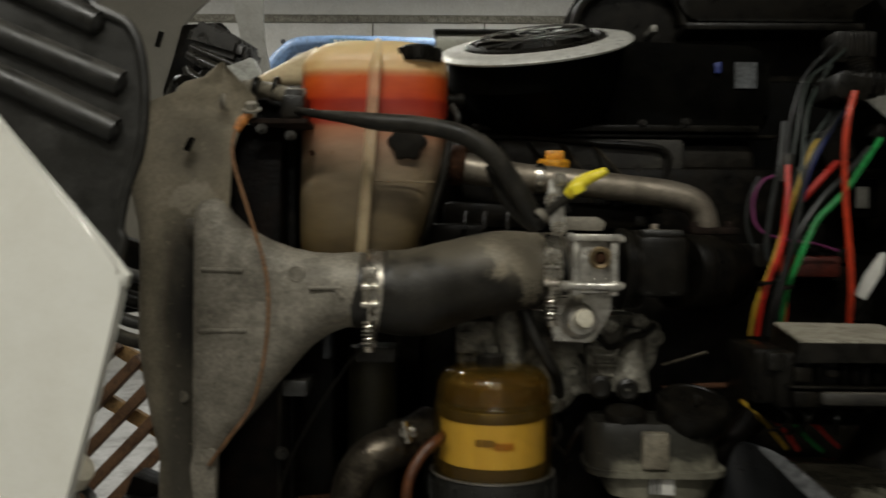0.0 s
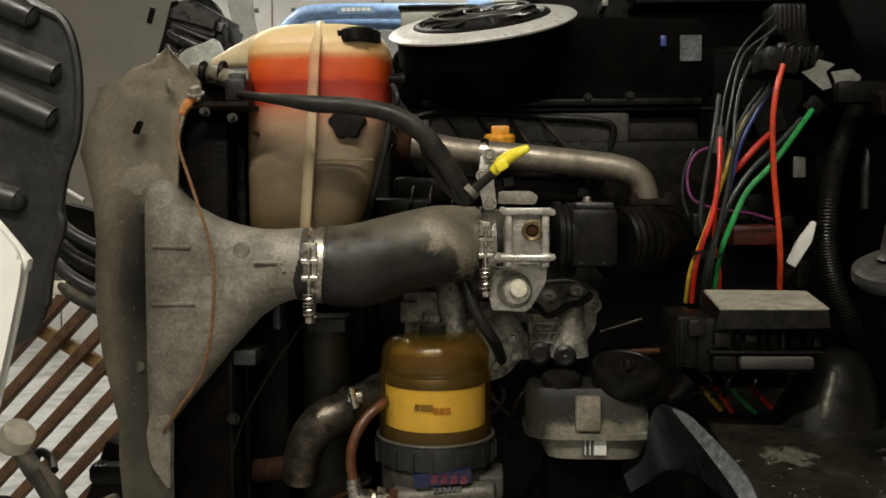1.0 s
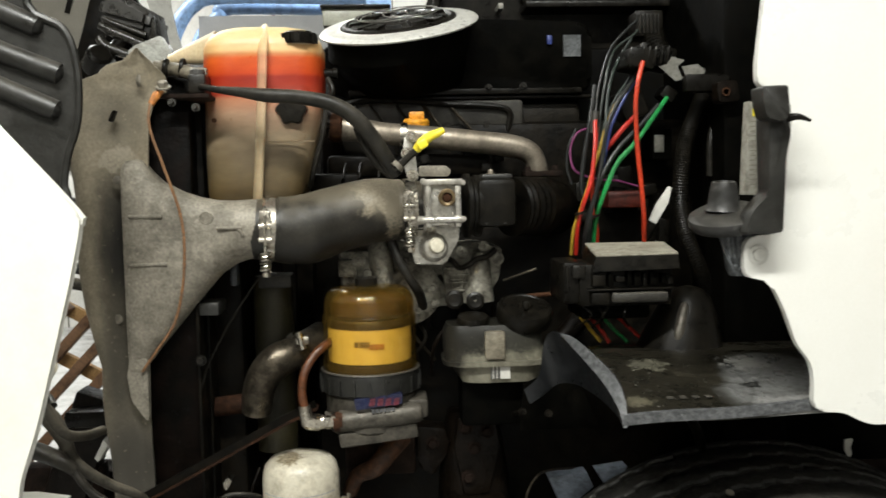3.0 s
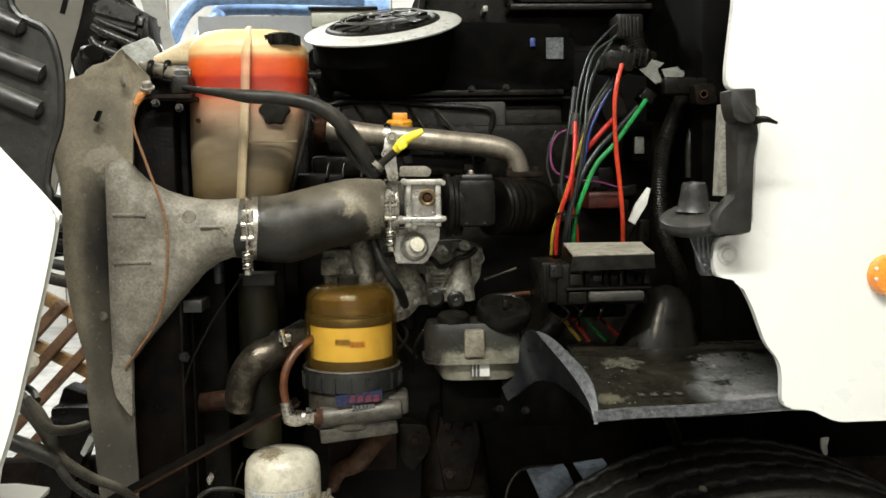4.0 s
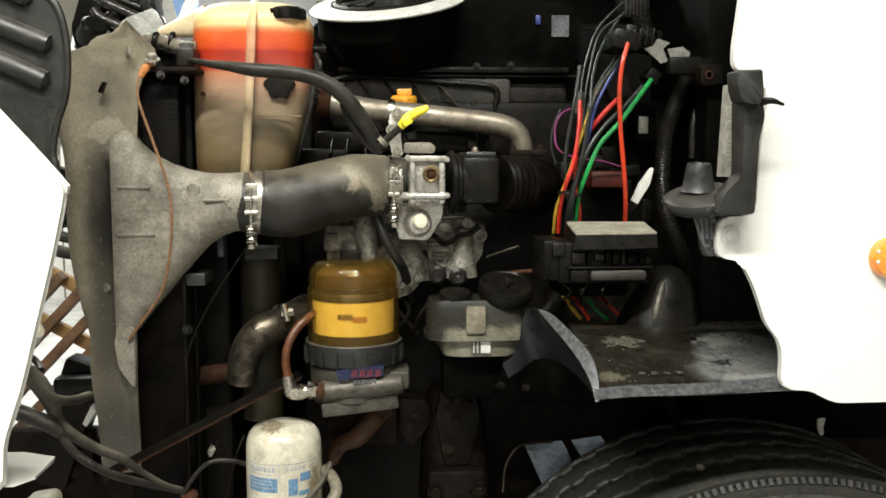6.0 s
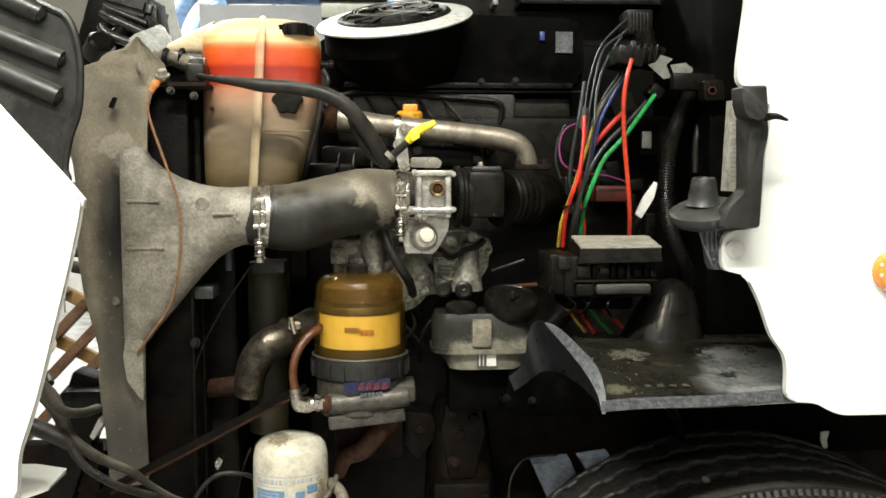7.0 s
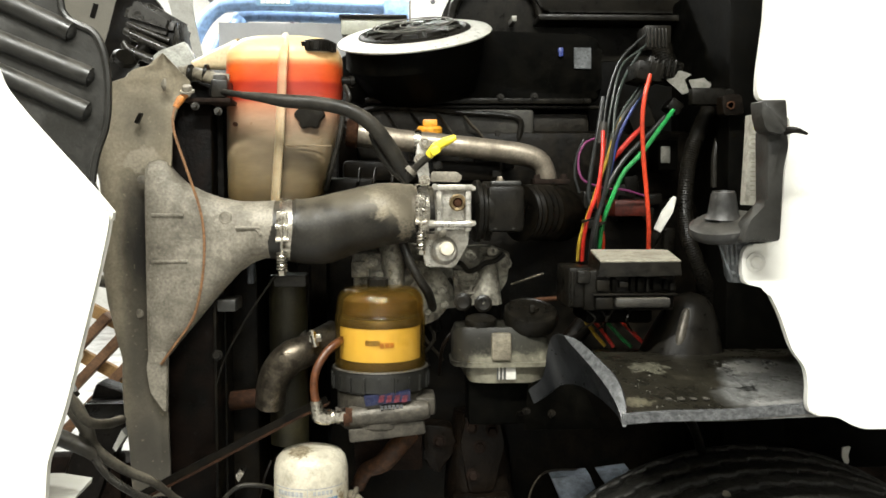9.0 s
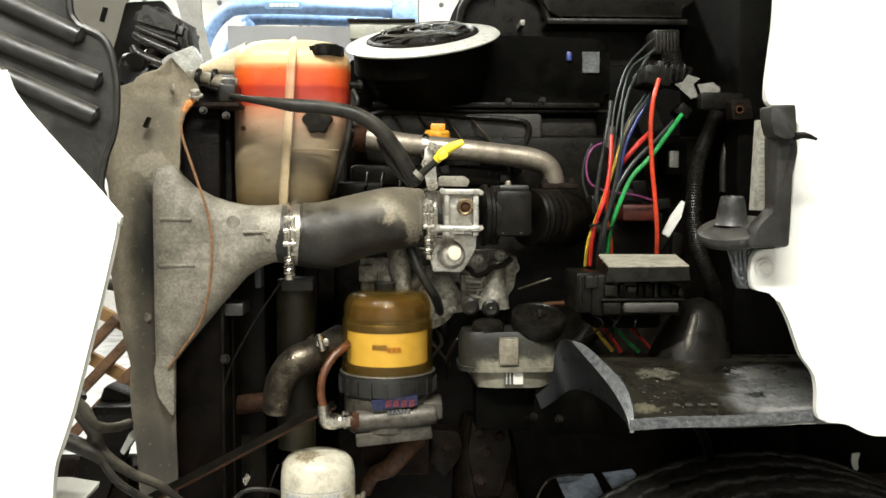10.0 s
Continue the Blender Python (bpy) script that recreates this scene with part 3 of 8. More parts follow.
# rust on the same lowered black, with the recess's shade in it
RUSTGRIME = surface("shaded_grime_with_rust", (0.0014, 0.0013, 0.0010), (0.0077, 0.0037, 0.0021), 0.40, blotch=22, amount=0.6, bump=0.35, sheen=0.06, specks=0.25, grain=150)
OLIVE = surface("olive_grimy_plastic", (0.030, 0.025, 0.008), (0.010, 0.009, 0.005), 0.6, blotch=8, amount=0.6, bump=0.2)
PIPEDARK = surface("grimy_metal_pipe", (0.105, 0.088, 0.064), (0.024, 0.019, 0.013), 0.36, metal=0.75, blotch=22, amount=0.85, bump=0.35, grime=0.6)


COPPERDARK = surface("dirty_copper_hose", (0.090, 0.036, 0.012), (0.018, 0.010, 0.006), 0.6, blotch=46, amount=0.85, bump=0.3)
GRIMEBROWN = surface("brown_grime", (0.0085, 0.0056, 0.0034), (0.0024, 0.0020, 0.0015), 0.40, blotch=30, amount=0.75, bump=0.6, sheen=0.12, specks=0.5, grain=120)
BLUEGREYLIGHT = surface("pale_blue_grey_paint", (0.22, 0.25, 0.30), (0.12, 0.135, 0.155), 0.6, blotch=20, amount=0.5, bump=0.2)
HOSEGREY = surface("dusty_grey_cable", (0.030, 0.027, 0.021), (0.075, 0.066, 0.05), 0.6, blotch=26, amount=0.7, bump=0.25, dust=0.45, dust_colour=(0.20, 0.175, 0.13), sheen=0.2)
HOODGREY = surface("smooth_grey_paint", (0.250, 0.232, 0.190), (0.205, 0.190, 0.155), 0.5, blotch=3, amount=0.6, bump=0.05, grime=0.12, gritty=0.08)
GREYWHITE = surface("pale_grey_paint", (0.42, 0.42, 0.38), (0.3, 0.3, 0.27), 0.5, blotch=10, amount=0.5, bump=0.1)


RINGMETAL = surface("dull_silver_ring", (0.72, 0.71, 0.66), (0.48, 0.46, 0.41), 0.4, metal=0.35, blotch=24, amount=0.5, bump=0.1, grime=0.25, gritty=0.16)
FILTERCAST = surface("dark_grey_casting", (0.085, 0.076, 0.060), (0.036, 0.031, 0.024), 0.45, metal=0.4, blotch=24, amount=0.7, bump=0.4, dust=0.12)
COVERGREY = surface("dirty_grey_cover", (0.034, 0.031, 0.024), (0.013, 0.0115, 0.009), 0.55, blotch=22, amount=0.8, bump=0.35, dust=0.15, specks=0.3)


PALELID = surface("pale_dusty_lid", (0.34, 0.315, 0.25), (0.19, 0.172, 0.13), 0.6, blotch=26, amount=0.7, bump=0.15, gritty=0.25, grime=0.4)
ACTUATOR = surface("grey_black_housing", (0.022, 0.0215, 0.019), (0.011, 0.0103, 0.009), 0.42, blotch=26, amount=0.7, bump=0.25, dust=0.1, specks=0.3)



TYREGREY = surface("dusty_grey_sidewall", (0.044, 0.042, 0.038), (0.024, 0.023, 0.021), 0.5, blotch=24, amount=0.7, bump=0.4, specks=0.5, sheen=0.4)

CRUMB = surface("pale_mud_crumb", (0.104, 0.096, 0.076), (0.064, 0.056, 0.044), 0.8, bump=0.2)
COLLAR = surface("dusty_black_collar", (0.015, 0.0145, 0.012), (0.007, 0.0065, 0.0055), 0.4, blotch=30, amount=0.7, bump=0.25, specks=0.3)

BRONZE = surface("brown_bronze_ring", (0.26, 0.19, 0.10), (0.13, 0.085, 0.04), 0.45, metal=0.6, blotch=60, amount=0.6, bump=0.2)
PALEBEIGE = surface("pale_beige_plastic", (0.21, 0.185, 0.135), (0.10, 0.085, 0.058), 0.5, blotch=40, amount=0.6, bump=0.15)
FADEDINK = surface("faded_print", (0.17, 0.13, 0.06), (0.26, 0.19, 0.08), 0.5, blotch=80, bump=0.0)
FADEDRED = surface("faded_red_print", (0.42, 0.20, 0.06), (0.55, 0.30, 0.09), 0.5, blotch=80, bump=0.0)

GOLDCAP = surface("golden_brown_plastic", (0.055, 0.031, 0.005), (0.022, 0.012, 0.002), 0.4, blotch=26, amount=0.6, bump=0.1, grime=0.45, sheen=0.3)
PALEGREEN = surface("pale_grey_green_plastic", (0.40, 0.40, 0.33), (0.27, 0.27, 0.21), 0.4, blotch=12, amount=0.5, bump=0.1, grime=0.3, gritty=0.16)
PIPEDUST = surface("dusty_grey_brown_pipe", (0.15, 0.132, 0.10), (0.06, 0.051, 0.037), 0.5, blotch=40, amount=0.8, bump=0.3, grime=0.6, specks=0.3)
PALELABEL = surface("pale_data_label", (0.40, 0.385, 0.33), (0.30, 0.285, 0.24), 0.4, metal=0.2, blotch=30, amount=0.5, bump=0.03, gritty=0.16)
# ---------------------------------------------------------------- the workshop
def slab(name, x0, x1, y0, y1, z0, z1, material, label):
    return solo(name, box(B(), x0, x1, y0, y1, z0, z1), material, label, name.split("_")[0], kind="structure")


slab("floor", -9, 7, -5, 10.5, -0.2, 0.0, CONCRETE, "pale worn concrete workshop floor")
slab("ceiling", -9, 7, -5, 10.5, 4.75, 4.95, CEILPAINT, "pale painted workshop ceiling")
slab("wall_north", -9, 7, 10.0, 10.2, 0.0, 4.75, WALLPAINT, "off-white panelled workshop wall with stains")
slab("wall_south", -9, 7, -5.0, -4.8, 0.0, 4.75, WALLPAINT, "plain off-white workshop wall")
slab("wall_west", -9.2, -9.0, -5, 10.2, 0.0, 4.75, WALLPAINT, "plain off-white workshop wall")
slab("wall_east", 7.0, 7.2, -5, 10.2, 0.0, 4.75, WALLPAINT, "plain off-white workshop wall")

# panel joints and fixing screws on the far wall
seams = B()
for k in range(10):
    box(seams, -8.4 + 1.25 * k, -8.385 + 1.25 * k, 9.988, 10.0, 0.0, 4.0)
box(seams, -9, 7, 9.97, 10.0, 3.93, 4.02, 0.01)
solo("trim", seams, GREYCAST, "thin grey joint strips and rail on the wall panels", "trim", kind="structure")
for k in range(26):
    screw = lathe(B(), [(0.028, 0.0), (0.028, 0.01), (0.0, 0.016)], (-4.0 + 0.42 * (k % 13), 10.0, 3.72 - 0.9 * (k // 13)), (0, -1, 0), 10)
    solo("screw", screw, INK, "dark round fixing screw in the wall panel", "screw", "wall panel screws")

# tube lights
def ceiling_light(x, y, z, length):
    t = thing("ceiling_light", (x, y, z), "white fluorescent tube light hung below the ceiling", "ceiling light", "workshop tube lights")
    part("housing", box(B(), x - length / 2, x + length / 2, y - 0.11, y + 0.11, z + 0.05, z + 0.11, 0.01), WHITE, t)
    for s in (-1, 1):
        part("tube", lathe(B(), [(0.018, 0), (0.018, length - 0.04)], (x - length / 2 + 0.02, y + s * 0.055, z + 0.026), (1, 0, 0), 12), LAMPGLOW, t, "glowing glass tube")
        part("hanger", box(B(), x + s * length * 0.35 - 0.01, x + s * length * 0.35 + 0.01, y - 0.01, y + 0.01, z + 0.11, 4.75), STEEL, t)


for lx, ly, lz, ll, lw in CEILING_LAMPS:
    ceiling_light(lx, ly, lz + 0.02, ll)

# blue tubular frame in front of the far wall, with a pale sheet in it
FY = 8.0
gantry = thing("blue_tube_frame", (-0.8189, FY, 0.0), "blue painted bent steel tube frame standing on the floor", "tube frame")
fr = 0.07
legx = -1.6871
topz = 3.2532
endx = 0.1158
for off in (0.0, 0.20):
    part("tube", tube(B(), [(legx - 0.25 + off, FY + off, 0.0), (legx - 0.1 + off, FY + off, topz - 0.95), (legx + 0.02 + off, FY + off, topz - 0.40), (legx + 0.22 + off, FY + off, topz - 0.08 - off * 0.3), (legx + 0.55, FY + off, topz - off * 0.3), (endx, FY + off, topz - 0.02 - off * 0.3)], fr, 16, 8), BLUEPAINT, gantry)
part("end_block", box(B(), endx - 0.03, endx + 0.2, FY - 0.1, FY + 0.3, topz - 0.22, topz + 0.1, 0.02), BLUEPAINT, gantry)
part("leg", box(B(), endx - 0.12, endx + 0.02, FY + 0.02, FY + 0.16, 0.0, topz - 0.06, 0.015), BLUEPAINT, gantry)
part("sheet", box(B(), legx + 0.25, endx - 0.14, FY + 0.08, FY + 0.10, 0.6, topz - 0.16), PLEXI, gantry, "pale grey sheet")
lab = part("sticker", box(B(), legx + 0.62, legx + 0.95, FY - fr - 0.003, FY - fr + 0.02, topz - 0.035, topz + 0.03), BLUEINK, gantry, "faded maker's sticker")
for k in range(6):
    part("print_bar", box(B(), legx + 0.66 + 0.045 * k, legx + 0.695 + 0.045 * k, FY - fr - 0.006, FY - fr - 0.002, topz - 0.015, topz + 0.016), LABELWHITE, gantry)
solo("red_line", box(B(), -0.9986, -0.9601, 9.96, 9.985, 1.0, 3.6032), REDINK, "thin red vertical marking line on the wall", "marking")

# slatted wooden panel leaning beyond the truck's nose
PY = 2.8
crate = thing("slatted_wooden_panel", (-1.9989, PY, 0.0), "brown weathered wooden slatted panel leaning beyond the truck", "wooden panel")
ax, az = (-1.1524, 1.0472)
sx, sz = -0.690, -0.724
nx, nz = 0.87, -0.49
for k in range(-3, 6):
    bm = B()
    x0, z0 = ax + nx * 0.085 * k, az + nz * 0.085 * k
    up, down = 0.19, (z0 - 0.02) / -sz
    cx, cz = x0 + sx * (down - up) / 2, z0 + sz * (down - up) / 2
    box(bm, cx - 0.016, cx + 0.016, PY - 0.03, PY + 0.03, cz - (up + down) / 2, cz + (up + down) / 2, 0.003, turn=(0, math.degrees(math.atan2(sx, sz)) + 180, 0))
    part("slat", bm, WOOD, crate)
for d, mat_ in ((0.0, WOODLIGHT), (-0.165, WOODLIGHT), (0.62, WOOD)):
    bm = B()
    cx, cz = ax + sx * d + nx * 0.1, az + sz * d + nz * 0.1
    box(bm, cx - 0.36, cx + 0.36, PY + 0.032, PY + 0.06, cz - 0.022, cz + 0.022, 0.003, turn=(0, math.degrees(math.atan2(-nz, nx)), 0))
    part("crosspiece", bm, mat_, crate, "lighter wooden crosspiece")

# ---------------------------------------------------------------- hood, liner, guard
hood = thing("truck_hood", (-0.1943, 0.64, 1.0), "white painted truck hood tilted forward and open", "truck hood")
HY = 0.636
outline = [(-0.7147, 1.9007), (-0.3051, 1.9091), (-0.2549, 1.6759), (-0.2195, 1.5977), (-0.2002, 1.5596), (-0.1054, 1.4484), (-0.1051, 1.4340), (-0.1187, 1.3752), (-0.1559, 1.2359), (-0.1769, 1.1749), (-0.1797, 1.1288), (-0.1931, 1.1166), (-0.5282, 1.1066), (-0.7491, 1.2598)]
bm = prism(B(), rounded(outline, 0.014, 4), HY, HY + 0.011, 0.003)
xfold = -0.1983
bmesh.ops.bisect_plane(bm, geom=[*bm.verts, *bm.edges, *bm.faces], plane_co=(xfold, 0, 1.44), plane_no=(1, 0, -0.10))
for v in bm.verts:
    d = (v.co.x - xfold) - 0.10 * (v.co.z - 1.44)
    if d < -1e-4:
        v.co.y += d * 0.45
part("outer_panel", bm, HOODWHITE, hood, sharp=20)
part("edge_flange", tube(B(), [(-0.2247, 0.6450, 1.5972), (-0.2040, 0.6450, 1.5570), (-0.1142, 0.6450, 1.4519), (-0.1104, 0.6450, 1.4350), (-0.1241, 0.6450, 1.3744), (-0.1616, 0.6450, 1.2338), (-0.1828, 0.6450, 1.1710), (-0.1856, 0.6450, 1.1288)], 0.006, 8, 6), HOODWHITE, hood)
part("lower_lip", loft(B(), [[(-0.2170, 0.6400, 1.1287), (-0.2263, 0.6600, 1.1242), (-0.2902, 0.8000, 1.1151), (-0.2906, 0.8000, 1.1080)], [(-0.1717, 0.6420, 1.1268), (-0.1792, 0.6600, 1.1230), (-0.2228, 0.8000, 1.1150), (-0.2231, 0.8000, 1.1093)], [(-0.1632, 0.6800, 1.1217), (-0.1670, 0.6900, 1.1209), (-0.1851, 0.8000, 1.1084), (-0.1868, 0.8000, 1.1012)]]), HOODWHITE, hood, "turned-in lower lip of the hood")

LY = 0.943
outline = [(-0.7221, 1.9594), (-0.2666, 1.9673), (-0.2630, 1.7466), (-0.2569, 1.7113), (-0.2403, 1.6991), (-0.2189, 1.6900), (-0.2062, 1.6684), (-0.1992, 1.6312), (-0.1984, 1.5922), (-0.2037, 1.5571), (-0.2160, 1.5218), (-0.2230, 1.4825), (-0.2202, 1.4643), (-0.2339, 1.4211), (-0.2400, 1.3777), (-0.2547, 1.3466), (-0.2851, 1.3265), (-0.4881, 1.3144)]
liner = part("liner", prism(B(), rounded(outline, 0.02, 4), LY, LY + 0.008, 0.002), LINER, hood, "black moulded liner with raised ribs")
part("rim", tube(B(), [(-0.2659, 0.9430, 1.9295), (-0.2630, 0.9430, 1.7466), (-0.2554, 0.9430, 1.7105), (-0.2380, 0.9430, 1.6983), (-0.2189, 0.9430, 1.6884), (-0.2070, 0.9430, 1.6668), (-0.2008, 0.9430, 1.6312), (-0.2007, 0.9430, 1.5922), (-0.2053, 0.9430, 1.5571), (-0.2176, 0.9430, 1.5218), (-0.2246, 0.9430, 1.4825), (-0.2215, 0.9430, 1.4643), (-0.2351, 0.9430, 1.4211), (-0.2413, 0.9430, 1.3777)], 0.0055, 8, 5), LINER, liner)
for a, b in ((((-0.4455, 0.9430, 1.7792)), ((-0.2421, 0.9430, 1.6852))), (((-0.4772, 0.9430, 1.7293)), ((-0.2187, 0.9430, 1.6249))), (((-0.4709, 0.9430, 1.6872)), ((-0.2243, 0.9430, 1.5765))), (((-0.3844, 0.9430, 1.5267)), ((-0.2600, 0.9430, 1.4879))), (((-0.3860, 0.9430, 1.4772)), ((-0.2726, 0.9430, 1.4397)))):
    a, b = Vector(a), Vector(b)
    e = (b - a).normalized()
    part("rib", tube(B(), [a, a + (b - a) * 0.5, b - e * 0.016, b - e * 0.010, b - e * 0.005, b - e * 0.0015, b], [0.0145, 0.0145, 0.0145, 0.0132, 0.0102, 0.0058, 0.001], 16, 3), LINER, liner)

part("stay", tube(B(), [(-0.62, 0.5, 1.25), (-0.62, 0.95, 1.30), (-0.62, 1.40, 0.95)], 0.014, 10, 6), BLACK, hood, "black hood stay")
for a in ((-0.62, 0.50, 1.25), (-0.62, 0.95, 1.30)):
    part("stay_lug", box(B(), a[0] - 0.02, a[0] + 0.02, a[1] - 0.06, a[1] + 0.02, a[2] - 0.02, a[2] + 0.02, 0.004), BLACK, hood)

# grey baffle at the radiator's side
GY = 1.165
guard = thing("radiator_baffle", (-0.2315, GY, 0.8902), "dusty grey rubber radiator baffle with wavy edge", "radiator baffle")
rows = []
for p in (((-0.1836, 1.6958), -0.1800), ((-0.1968, 1.6870), -0.1730), ((-0.2102, 1.6767), -0.1625), ((-0.2318, 1.6725), -0.1590), ((-0.2435, 1.6689), -0.1560), ((-0.2531, 1.6540), -0.1410), ((-0.2864, 1.6508), -0.1395), ((-0.2909, 1.6283), -0.1394), ((-0.2975, 1.6131), -0.1600), ((-0.3037, 1.5828), -0.1690), ((-0.3098, 1.5600), -0.1700), ((-0.3042, 1.5371), -0.1705), ((-0.2994, 1.5142), -0.1714), ((-0.2946, 1.4912), -0.1745), ((-0.2917, 1.4529), -0.1780), ((-0.2904, 1.4145), -0.1810), ((-0.2893, 1.3376), -0.1843), ((-0.2848, 1.2860), -0.1851), ((-0.2729, 1.2342), -0.1859), ((-0.2607, 1.1916), -0.1856), ((-0.2626, 1.1395), -0.1846), ((-0.2616, 1.0920), -0.1835), ((-0.2560, 1.0490), -0.1838), ((-0.2530, 1.0173), -0.1832), ((-0.2500, 0.9830), -0.1834), ((-0.2470, 0.9600), -0.1850)):
    rows.append((p[0][1], p[0][0], p[1]))
zs, xl, xr = [np.array(c) for c in zip(*rows)]
fine = np.linspace(zs[0], zs[-1], 120)
rows = [(z, float(np.interp(-z, -zs, xl)), float(np.interp(-z, -zs, xr))) for z in fine]


def guard_depth(u, z):
    w = 0.2 + 0.8 * min(1.0, max(0.0, (1.6063 - z) / 0.10))
    w *= 0.25 + 0.75 * min(1.0, max(0.0, (z - 1.1488) / 0.10))
    bulge = -0.016 * math.exp(-((u - 0.24) / 0.20) ** 2) + 0.040 * math.exp(-((u - 0.74) / 0.22) ** 2) * (0.75 + 0.25 * math.sin(24 * z))
    return GY + w * bulge + 0.004 * math.sin(31 * z + 2 * u) + (0.02 * max(0.0, 0.08 - u) / 0.08)


part("sheet", sheet(B(), rows, guard_depth, 0.006, 20), BAFFLE, guard, sharp=50)
for at in ((-0.2181, 1.1600, 1.4901), (-0.2299, 1.1720, 1.2688), (-0.2329, 1.1720, 1.2044)):
    part("rivet", lathe(B(), [(0.0075, 0.0), (0.0075, 0.0012), (0.0045, 0.0022), (0.0, 0.0018)], at, (0, -1, 0), 14), PIPEDUST, guard)
part("fastener", lathe(B(), [(0.010, 0.0), (0.010, 0.003), (0.004, 0.006), (0.0, 0.006)], (-0.1772, 1.1600, 1.6447), (-0.92, -0.4, 0), 12), CAST, guard, "pale push-in fastener")
slot = prism(B(), rounded([(-0.2269, 1.5829), (-0.2193, 1.5985), (-0.2130, 1.5985), (-0.2205, 1.5802)], 0.002, 2), 1.153, 1.161)
part("slot", slot, GRIME, guard, "dark slanting slot")

# charge air duct: from a tall flat mouth to a round neck
duct = thing("intake_duct", (-0.1111, 1.19, 1.0996), "grey cast aluminium intake duct, wide mouth to round neck", "intake duct")
secs = []
for x0, top, bot, half, mid, pw in ((278, 303, 652, 0.020, 1.172, 5), (284, 294, 656, 0.026, 1.172, 4.5), (300, 290, 648, 0.030, 1.174, 4), (314, 294, 634, 0.032, 1.175, 3.5), (324, 309, 620, 0.034, 1.176, 3.2), (345, 329, 596, 0.036, 1.178, 3), (380, 347, 556, 0.040, 1.182, 2.6), (410, 357, 521, 0.043, 1.185, 2.4), (440, 363, 488, 0.046, 1.188, 2.2), (465, 364, 471, 0.049, 1.190, 2.05), (485, 363, 464, 0.049, 1.191, 2), (504, 362, 463, 0.049, 1.192, 2)):
    far = mid - half * max(0.0, 1 - (x0 - 278) / 120) * 0.8 + 0.32
    s = far / 1573.5
    zt, zb = 1.46 - 0.0526 * far - (top - 441) * s, 1.46 - 0.0526 * far - (bot - 441) * s
    xx = 0.2 + 0.0426 * far + (x0 - 784) * s
    secs.append(squircle((xx, mid, (zt + zb) / 2), (0, 1, 0), (0, 0, 1), half, (zt - zb) / 2, pw, 40))
body = part("casting", loft(B(), secs), CAST, duct)
part("tail", prism(B(), rounded([(-0.2100, 1.2080), (-0.1806, 1.2078), (-0.1831, 1.1062), (-0.1886, 1.1110), (-0.2084, 1.1404), (-0.2141, 1.1799)], 0.006, 3), 1.150, 1.165, 0.002), CAST, duct)
for at in ((-0.0810, 1.1445, 1.4283), (-0.0821, 1.1430, 1.3849)):
    part("boss", lathe(B(), [(0.0105, -0.006), (0.0105, 0.0002), (0.0088, 0.0006), (0.0080, 0.0), (0.0, 0.0)], at, (0, -1, 0), 20), CAST, duct)
for a, b, r in (((-0.1991, 1.1440, 1.4330), (-0.1479, 1.1425, 1.4320), 0.0030), ((-0.2004, 1.1440, 1.3566), (-0.1424, 1.1415, 1.3575), 0.0030), ((-0.0637, 1.1390, 1.4118), (-0.0257, 1.1410, 1.4117), 0.0028), ((-0.0312, 1.1410, 1.4108), (-0.0241, 1.1420, 1.3997), 0.0028)):
    part("raised_line", tube(B(), [a, b], r, 8, 1), CAST, duct)

# brown wire over the duct
wire = thing("ground_wire", (-0.2072, 1.1350, 1.1828), "thin brown wire with orange taped end", "wire")
part("lead", tube(B(), [(-0.1515, 1.1500, 1.6181), (-0.1593, 1.1400, 1.5997), (-0.1573, 1.1300, 1.5673), (-0.1371, 1.1280, 1.5040), (-0.1165, 1.1240, 1.4405), (-0.1105, 1.1220, 1.3861), (-0.1167, 1.1260, 1.3219), (-0.1329, 1.1340, 1.2658), (-0.1623, 1.1400, 1.2234), (-0.1891, 1.1460, 1.1880)], 0.0022, 8, 6), BROWNWIRE, wire)
part("tape", tube(B(), [(-0.1405, 1.1500, 1.6290), (-0.1506, 1.1500, 1.6199), (-0.1580, 1.1460, 1.6067)], [0.0048, 0.0065, 0.005], 8, 4), ORANGETAPE, wire, "orange tape")
part("terminal_bolt", hexbolt(B(), (-0.1395, 1.1500, 1.6327), (0, -0.5, 1), 0.008, 0.009), CAST, wire, "small dull steel bolt")

# ---------------------------------------------------------------- turbo hose and clamps
hose = tube(B(), [(-0.0128, 1.1920, 1.4062), (0.0119, 1.1920, 1.4061), (0.0354, 1.1940, 1.4041), (0.0731, 1.2000, 1.4057), (0.1205, 1.2120, 1.4198), (0.1736, 1.2240, 1.4312), (0.2079, 1.2320, 1.4330), (0.2277, 1.2350, 1.4329), (0.2604, 1.2380, 1.4328)], [0.0489, 0.0499, 0.0547, 0.0580, 0.0545, 0.0548, 0.0522, 0.0486, 0.0476], 40, 5)
hose_thing = thing("intake_hose", (0.1252, 1.2100, 1.3664), "thick black rubber intake hose, dusty on top", "hose")
part("hose", hose, RUBBER, hose_thing)
for at, r in (((0.0307, 1.1940, 1.4051), 0.0542), ((0.2217, 1.2350, 1.4329), 0.0514)):
    part("cuff", lathe(B(), [(r - 0.004, -0.006), (r, -0.004), (r, 0.004), (r - 0.004, 0.006)], at, (1, 0.12, 0), 40), RUBBER, hose_thing)


